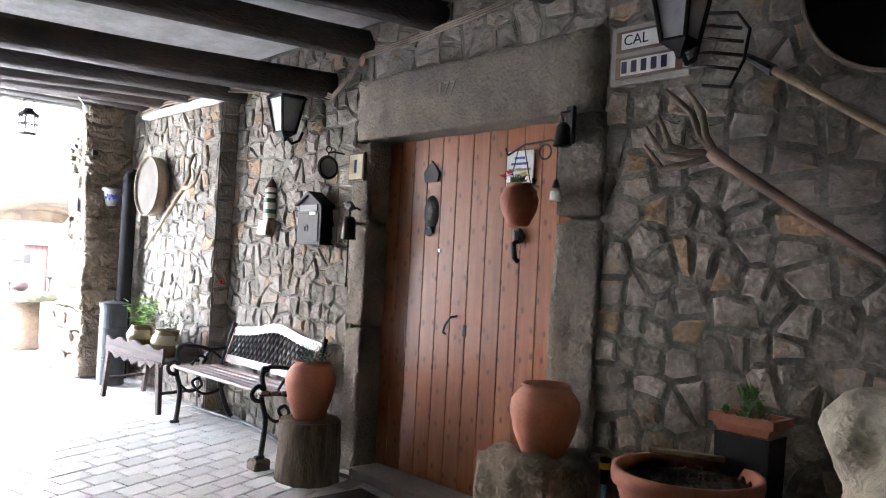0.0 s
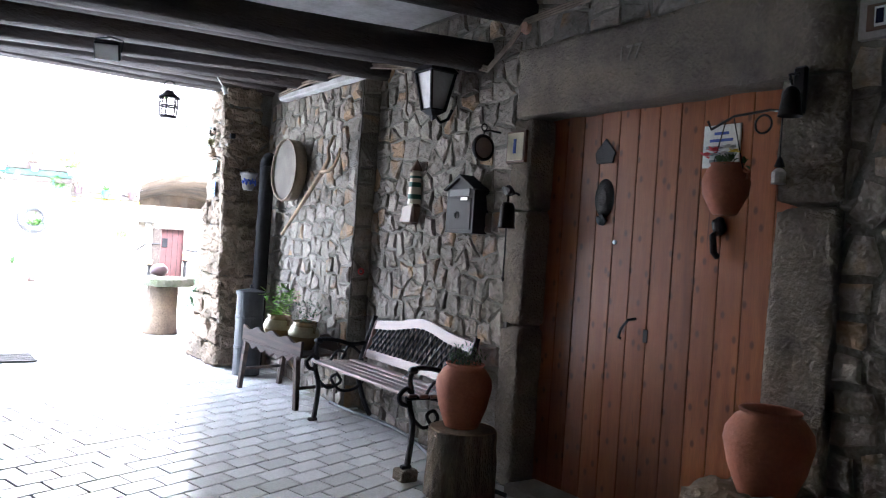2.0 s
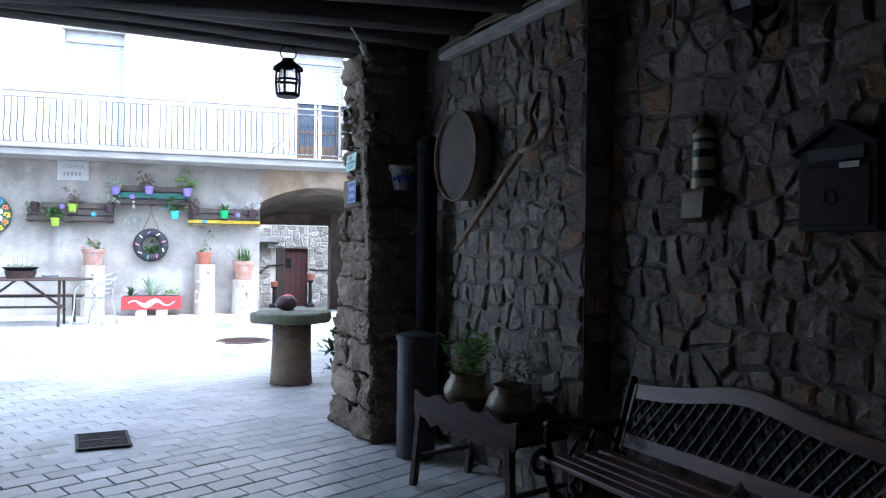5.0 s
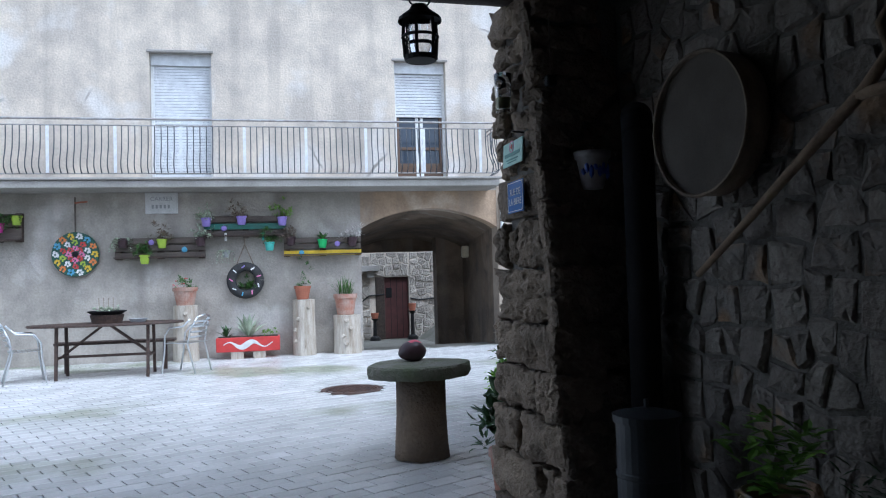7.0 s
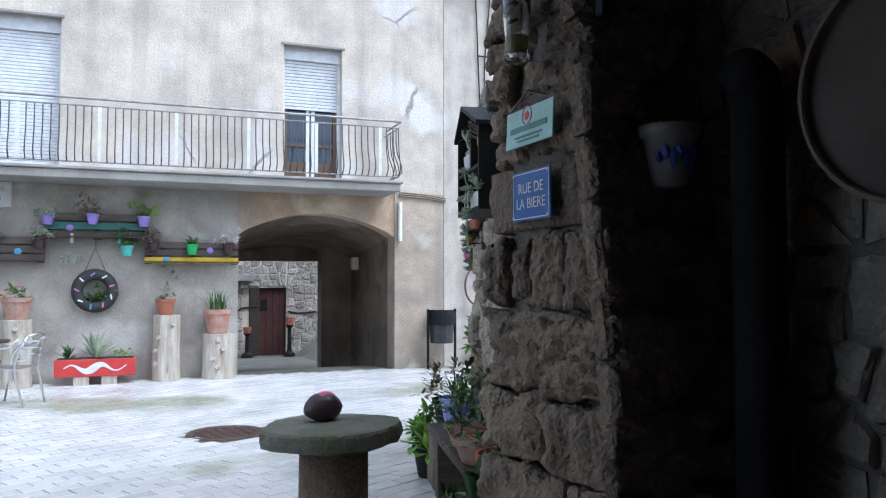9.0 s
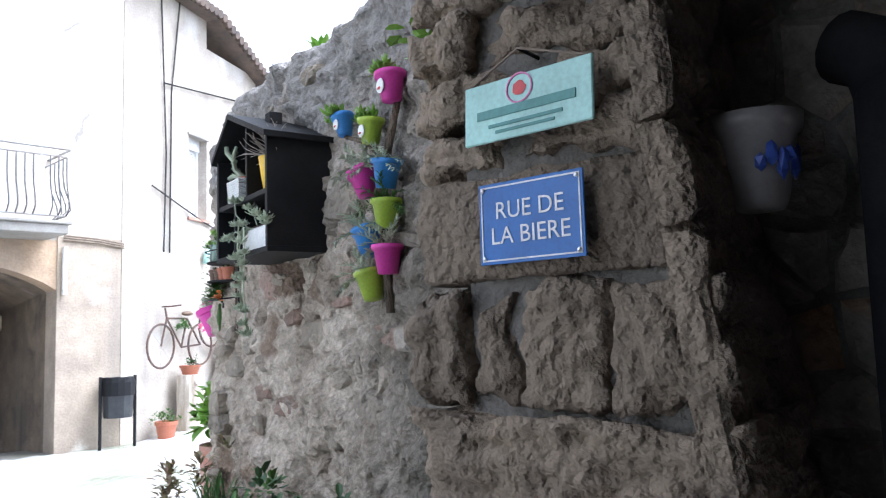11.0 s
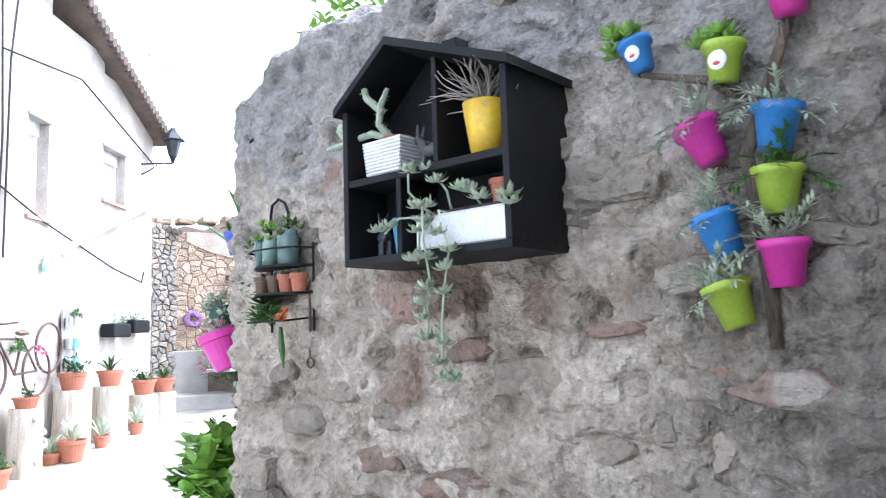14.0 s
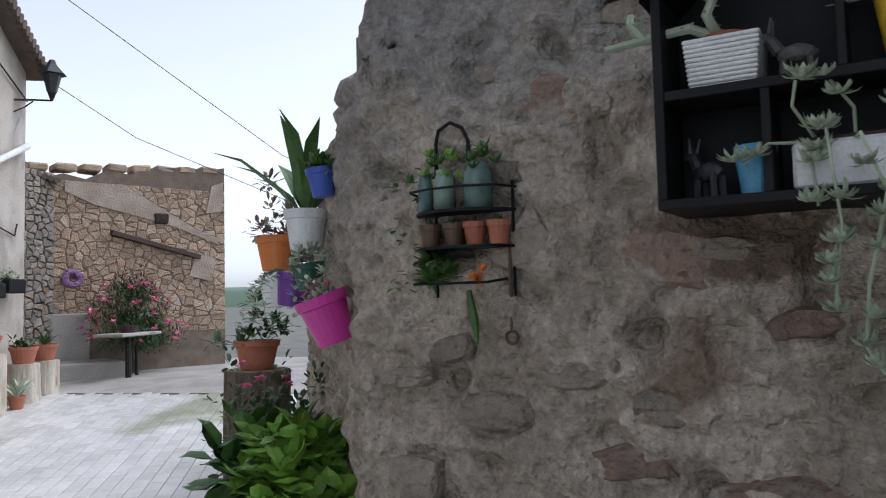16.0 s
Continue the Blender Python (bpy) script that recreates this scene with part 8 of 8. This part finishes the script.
# ---- up the street ----
for k, (x, y, r, h, g, ph) in enumerate(((9.95, 18.35, .24, .9, .22, .22), (10.85, 18.55, .24, .82, .24, .24), (11.75, 18.72, .22, .55, .3, .24), (12.35, 18.85, .21, .5, .34, .22))):
    z = G + lift(x, y) - .01
    stump("stump_stand", pose(x, y, z), r, h, M["bleached"], "bleached tree stump carrying a pot beside the house", "stump stands", "bleached", k * 2.0 + 20)
    pot("flowerpot", pose(x, y, z + h + .004), .19, .24, M["terracotta"], "terracotta pot with a succulent on a stump", "spikes" if k % 2 else "bush", "leaf_dark", .07, 50 + k, None, "pots up the street", .8)
for k, (x, y, s) in enumerate(((9.6, 17.95, 1.3), (10.4, 18.25, .8), (11.3, 18.45, .8))):
    pot("flowerpot", pose(x, y, G + lift(x, y)), .14 * s, .22 * s, M["terracotta"], "terracotta pot with spiky leaves on the paving", "spikes", "leaf_grey", .09, 60 + k, None, "pots up the street")
for k, u in enumerate((4.15, 4.95)):
    t = thing("wall_trough", F2 @ Matrix.Translation((u, -.14, 1.9 + .08 * k)), "black wall trough with grey-green plants", "planter", "wall troughs")
    part("trough", span(bmesh.new(), (-.32, -.12, 0), (.32, .12, .22), .02), M["black"], t)
    part("foliage", bush(bmesh.new(), (0, 0, .2), (.34, .14, .14), 260, .05, random.Random(k + 4)), M["leaf_grey"], t)
cb = thing("can_display", F2 @ Matrix.Translation((2.75, -.06, 1.85)), "panel of hanging tin cans with plants on the wall", "wall planter")
part("mesh_panel", span(bmesh.new(), (-.22, -.01, -.5), (.22, .01, .45)), M["steel"], cb)
for k in range(7):
    x, z = -.15 + .15 * (k % 3), -.42 + .3 * (k // 3)
    part("can", tube(bmesh.new(), [(x, -.07, z), (x, -.07, z + .15)], .055, 10), M[("alu", "sky", "mint")[k % 3]], cb)
part("foliage", bush(bmesh.new(), (.05, -.08, .35), (.2, .06, .12), 120, .05, random.Random(3)), M["leaf"], cb)
hp = thing("hoop", F2 @ Matrix.Translation((2.15, -.08, 1.75)), "old bare wheel rim on the wall", "wheel rim")
part("rim", ring(bmesh.new(), (0, 0, 0), .34, .018, 36, 6, "y"), M["rust"], hp)
dp = thing("rain_gutter_pipe", F2, "white slanting rain pipe on the house wall", "pipe")
part("pipe", tube(bmesh.new(), [(2.1, -.08, 3.02), (5.8, -.08, 4.42)], .055, 10), M["white"], dp, smooth=True)
part("spout", tube(bmesh.new(), [(2.1, -.08, 3.02), (2.02, -.08, 2.96), (2.0, -.08, 2.8)], .05, 10), M["mint"], dp, smooth=True)
for k, pts in enumerate(([(.6, 3.9), (2.0, 3.5), (4.2, 3.05), (5.4, 2.9), (5.5, 3.1)], [(0.9, 5.6), (3.0, 5.9), (5.9, 5.2)], [(.9, 2.9), (.95, 4.5), (.8, 7.1)], [(1.05, 2.9), (1.08, 5.5), (1.3, 7.1)])):
    solid("cable", tube(bmesh.new(), [(a, -.04, b) for a, b in pts], .014, 5), M["iron"], "dark electric cable along the house wall", "cable", m=F2)
ev = thing("tiled_eaves", F2, "terracotta roof tiles along the sloping eaves", "roof")
for k in range(44):
    u = .1 + k * .14
    z = 7.2 if u < wa[1] else 7.2 - (u - wa[1]) * .37
    bm = tube(bmesh.new(), [(u, -.35, z - .05), (u, 1.2, z + .35)], .075, 8)
    part("roof_tile", bm, M["tile_roof"], ev)
bm = bmesh.new()
slab(bm, [(-.1, 7.1), (wa[1], 7.1), (L2 + .2, 5.62), (L2 + .2, 5.72), (wa[1], 7.2), (-.1, 7.2)], -.25, 1.3)
bmesh.ops.recalc_face_normals(bm, faces=bm.faces[:])
part("roof_deck", bm, M["tile_roof"], ev)
sl = thing("street_lantern", F2 @ Matrix.Translation((5.4, -.01, 5.1)) @ Matrix.Diagonal((.78, .78, .78, 1)), "black wrought-iron street lantern on a wall bracket", "street lamp")
part("arm", tube(bmesh.new(), [(0, 0, 0), (.2, -.25, .05), (.35, -.62, .08)], .02, 6), M["iron"], sl)
part("arm_scroll", tube(bmesh.new(), [(0, 0, -.25), (.15, -.15, -.12), (.2, -.3, .02)], .015, 6), M["iron"], sl)
bm = lathe(bmesh.new(), [(.1, .25), (.19, .62), (.3, .64), (.1, .85), (.06, .95), (0, .97)], 6)
bm.transform(Matrix.Translation((.35, -.62, 0)))
part("hood", bm, M["zinc"], sl)
bm = tube(bmesh.new(), [(.35, -.62, .08), (.35, -.62, .25)], [.03, .09], 8)
part("foot", bm, M["iron"], sl)
for pts in ([(13.0, 19.5, 5.6), (15, 19, 4.9), (17.5, 17.0, 3.9)], [(11, 18.8, 6.9), (16, 16.5, 4.6), (20, 13.5, 3.2)]):
    solid("overhead_wire", tube(bmesh.new(), pts, .007, 5), M["iron"], "overhead wire across the street", "wire")

# the ruined stone building at the street's end
RA, RB = Vector((13.1, 20.5, 0)), Vector((16.45, 17.95, 0))
RW = (RB - RA).length
RM = Matrix.Translation(RA) @ Matrix.Rotation(math.atan2((RB - RA).y, (RB - RA).x), 4, "Z")
GZ = G + .44
ruin = thing("ruined_wall", RM, "ruined earth-coloured rubble stone wall with a broken top", "wall", kind="structure")
bm = bmesh.new()
topz = [4.15, 4.1, 4.0, 4.12, 4.05, 4.25, 4.2, 4.35, 4.4, 4.45, 4.4, 4.5]
outl2 = [(0, 0), (RW, 0)] + [(RW * (11 - k) / 11, topz[11 - k]) for k in range(12)]
slab(bm, outl2, .45, 0)
bmesh.ops.recalc_face_normals(bm, faces=bm.faces[:])
part("core", bm, M["ruin_mortar"], ruin)
masonry(ruin, Matrix.Rotation(radians(90), 4, "Z"), (-RW, 0, GZ + .7, 4.0), (.25, .1), M["stucco_block"], random.Random(31), depth=.014, joint=.007, jitter=.24)
for outl3 in ([(1.17, 4.0), (2.25, 3.98), (2.7, 3.72), (3.08, 3.5), (3.6, 3.22), (4.1, 3.04), (4.05, 2.93), (3.3, 3.2), (2.67, 3.37), (2.1, 3.5), (1.65, 3.6), (1.17, 3.8)], [(3.8, 3.55), (4.15, 3.6), (4.17, 4.2), (3.92, 4.1)], [(3.45, 2.3), (3.9, 2.2), (4.0, 2.65), (3.6, 2.75)]):
    slab(bm := bmesh.new(), outl3, .05, -.035)
    bmesh.ops.recalc_face_normals(bm, faces=bm.faces[:])
    part("plaster_patch", rough(bm, .02, 5), M["ruin_render"], ruin, "old render on the upper wall")
for k in range(11):
    part("old_tile", tube(bmesh.new(), [(.0 + .1 * k, -.22, 4.25 - .03 * k), (.0 + .1 * k, .2, 4.33 - .03 * k)], .055, 7), M["tile_roof"], ruin)
part("plaster_patch", rough(span(bmesh.new(), (.2, -.05, GZ), (1.6, .0, GZ + 1.1), .02), .02, 4), M["concrete"], ruin, "grey rendered lower wall")
bm = span(bmesh.new(), (0, 0, 0), (1.75, .14, .09), .01)
bm.transform(Matrix.Translation((1.95, -.12, 3.05)) @ Matrix.Rotation(radians(14), 4, "Y"))
part("old_roof_line", bm, M["dark_wood"], ruin)
for k in range(9):
    x = .3 + k * .45
    part("top_stone", rough(box(bmesh.new(), (x, .2, 4.12 + .03 * k + .06), (.35, .42, .14), .03), .04, 6, k), M["stucco_block"], ruin)
# no hole is cut: a soil-dark block imitates its shade
part("wall_hole", rough(box(bmesh.new(), (2.9, -.02, 3.4), (.28, .08, .2), .03), .03, 9), M["soil"], ruin, "dark block standing in for the shade of a hole in the stones")
bm = rough(ring(bmesh.new(), (1.3, -.06, 2.25), .12, .055, 24, 8, "y"), .03, 12)
part("purple_ornament", bm, M["lilac_dull"], ruin, "faded purple wreath")
jm = solid("stone_return", span(bmesh.new(), (12.95, 19.9, G), (13.25, 20.6, 4.2)), M["ruin_mortar"], "dark stone return wall beside the house", "wall", "structure")
masonry(jm, Matrix.Translation((0, 19.9, 0)) @ Matrix.Rotation(radians(90), 4, "Z"), (-13.9, -13.0, GZ, 4.1), (.2, .1), M["stone"], random.Random(33), depth=.02, joint=.012, jitter=.24)
solid("concrete_step", rough(span(bmesh.new(), (.1, -1.0, GZ - .03), (1.9, 0, GZ + .28), .02), .01, 5), M["concrete"], "low worn concrete step along the ruin", "step", "structure", RM)
tt = thing("stone_bench_table", pose(13.75, 18.35, GZ - .02), "thin slab table on one post before the ruin", "table")
part("slab", rough(box(bmesh.new(), (0, 0, .76), (1.15, .55, .06), .015), .012, 6), M["concrete"], tt)
part("post", tube(bmesh.new(), [(0, 0, 0), (0, 0, .75)], .05, 8), M["iron"], tt)
part("second_post", tube(bmesh.new(), [(.4, .1, 0), (.4, .1, .75)], .03, 8), M["iron"], tt)
part("bowl", lathe(bmesh.new(), [(0, .79), (.12, .79), (.17, .9), (0, .88)], 14), M["plum"], tt)
ol = thing("oleander_bush", pose(14.55, 18.75, GZ - .02), "large oleander bush full of pink flowers", "bush")
rngo = random.Random(15)
part("stems", tube(bmesh.new(), [(0, 0, 0), (.1, 0, .7), (.2, .1, 1.3)], [.05, .04, .02], 7), M["bark"], ol)
part("second_stem", tube(bmesh.new(), [(.05, 0, 0), (-.2, -.1, .6), (-.4, 0, 1.2)], [.05, .04, .02], 7), M["bark"], ol)
bm = bmesh.new()
for c in ((0, 0, .75), (-.4, .1, .85), (.45, -.1, .7), (.1, 0, 1.25), (-.25, 0, 1.35), (.55, 0, .4), (-.55, -.1, .5), (.0, -.2, .4)):
    bush(bm, c, (.42, .42, .4), 420, .13, rngo, .5, .22)
part("foliage", bm, M["leaf_dark"], ol)
bm = bmesh.new()
for _ in range(80):
    d = aim(rngo.uniform(0, 6.28), rngo.uniform(-.3, 1.4))
    p = Vector((d.x * .95, d.y * .75, .85 + d.z * .85)) * rngo.uniform(.85, 1.08)
    spikes(bm, p, 8, .07, .06, rngo, -.3, 1.1)
part("flowers", bm, M["pink_flower"], ol, "pink oleander blossom")
# far hills behind the ruin
bm = bmesh.new()
prev = None
for k in range(49):
    a = radians(-20 + k * 3)
    p = Vector((260 * math.cos(a), 260 * math.sin(a), 0))
    h = 9 + 5 * noise.noise((k * .3, 1, 0)) + 2 * noise.noise((k * 1.1, 4, 0))
    row = [bm.verts.new(p), bm.verts.new(p + Vector((0, 0, h * .7)) + p.normalized() * 20), bm.verts.new(p + Vector((0, 0, h)) + p.normalized() * 60), bm.verts.new(p * 1.6 + Vector((0, 0, -5)))]
    if prev:
        for i in range(3):
            bm.faces.new((prev[i], row[i], row[i + 1], prev[i + 1]))
    prev = row
solid("backdrop_hills", bm, M["leaf_dark"], "low wooded hills on the horizon", "hills", "structure", smooth=True)
PAVE_ANGLE = 18.5


# ---- paving: concrete blocks in running bond ----
PA = radians(PAVE_ANGLE)
CU, SU = math.cos(PA), math.sin(PA)
PL, PWD = .24, .145
near, far_v, far_f = [], [], []
paver_meshes = []
for k in range(6):
    bm = bmesh.new()
    w, d = PL - .009, PWD - .009
    q = [(-w / 2, -d / 2), (w / 2, -d / 2), (w / 2, d / 2), (-w / 2, d / 2)]
    lo_ = [bm.verts.new((x, y, -.02)) for x, y in q]
    md = [bm.verts.new((x, y, -.003)) for x, y in q]
    hi_ = [bm.verts.new((x * .965, y * .94, RND.uniform(-.0012, .0012))) for x, y in q]
    for a, b in ((lo_, md), (md, hi_)):
        for i in range(4):
            bm.faces.new((a[i], a[(i + 1) % 4], b[(i + 1) % 4], b[i]))
    bm.faces.new(hi_)
    paver_meshes.append(to_mesh("paver", bm, M["paver"]))


def paved(x, y):
    if y < -3.9 or y < 8.4 and x < -.72 or x < -2.4:
        return False
    if y < 8.4 and x > 3.2:
        return False
    if .72 < x < 1.18 and 8.17 < y < 8.71 or (x - 2.97) ** 2 + (y - 13.75) ** 2 < .15:
        return False
    if y > 8.4 and (x - 3.63) * .9424 - (y - 9.57) * .3346 > .1 and (y - 11.2) < .45 * (x - 4.2):
        return False
    if x <= 7.6:
        return y < 18.83 - .1399 * x
    return y < 17.78 + (x - 7.6) * .377 and x < 12.3 and y > 11.2 + .45 * (x - 4.2)


reach = 26
for r in range(int(-reach / PWD), int(reach / PWD)):
    for c in range(int(-reach / PL), int(reach / PL)):
        u, v = (c + .5 * (r % 2)) * PL, r * PWD
        x, y = 4 + CU * u - SU * v, 9 + SU * u + CU * v
        if paved(x, y):
            (near if .6 < x < 3.0 and 4.0 < y < 8.4 else far_v).append((x, y))
for i, (x, y) in enumerate(near):
    if i < 300:
        ob = new("paver", paver_meshes[i % 6])
        ob.parent, ob.matrix_basis = ground, Matrix.Translation((x, y, G + lift(x, y) + RND.uniform(-.001, .001))) @ Matrix.Rotation(math.atan(SLOPE) if y < 7.7 else 0, 4, "X") @ Matrix.Rotation(PA, 4, "Z")
rest = near[300:] + far_v
verts, faces = [], []
rp_ = random.Random(9)
for x, y in rest:
    z = G + lift(x, y) + rp_.uniform(-.0015, .0015)
    b = len(verts)
    for k, dz in ((1, -.02), (1, -.003), (.955, 0)):
        for sx, sy in ((-1, -1), (1, -1), (1, 1), (-1, 1)):
            a, d = sx * (PL - .009) / 2 * k, sy * (PWD - .009) / 2 * (k if k == 1 else .93)
            px, py = x + CU * a - SU * d, y + SU * a + CU * d
            verts.append((px, py, z + dz + lift(px, py) - lift(x, y)))
    for i in range(4):
        j = (i + 1) % 4
        faces += [(b + i, b + j, b + 4 + j, b + 4 + i), (b + 4 + i, b + 4 + j, b + 8 + j, b + 8 + i)]
    faces.append((b + 8, b + 9, b + 10, b + 11))
me = bpy.data.meshes.new("paving")
me.from_pydata(verts, [], faces)
me.materials.append(M["paver_far"])
paving = tagged(new("pavement", me), "pale grey concrete block paving in running bond", "pavement", "", "stuff")
bm = bmesh.new()
g2 = [[bm.verts.new((x, y, G - .004 + lift(x, y))) for y in (13.2, 16, 19, 21.5)] for x in (12.35, 13.0, 13.42, 15, 18)]
for a, b in zip(g2, g2[1:]):
    for i in range(3):
        bm.faces.new((a[i], b[i], b[i + 1], a[i + 1]))
solid("concrete_apron", bm, M["concrete"], "worn concrete apron before the ruin", "pavement", "structure")
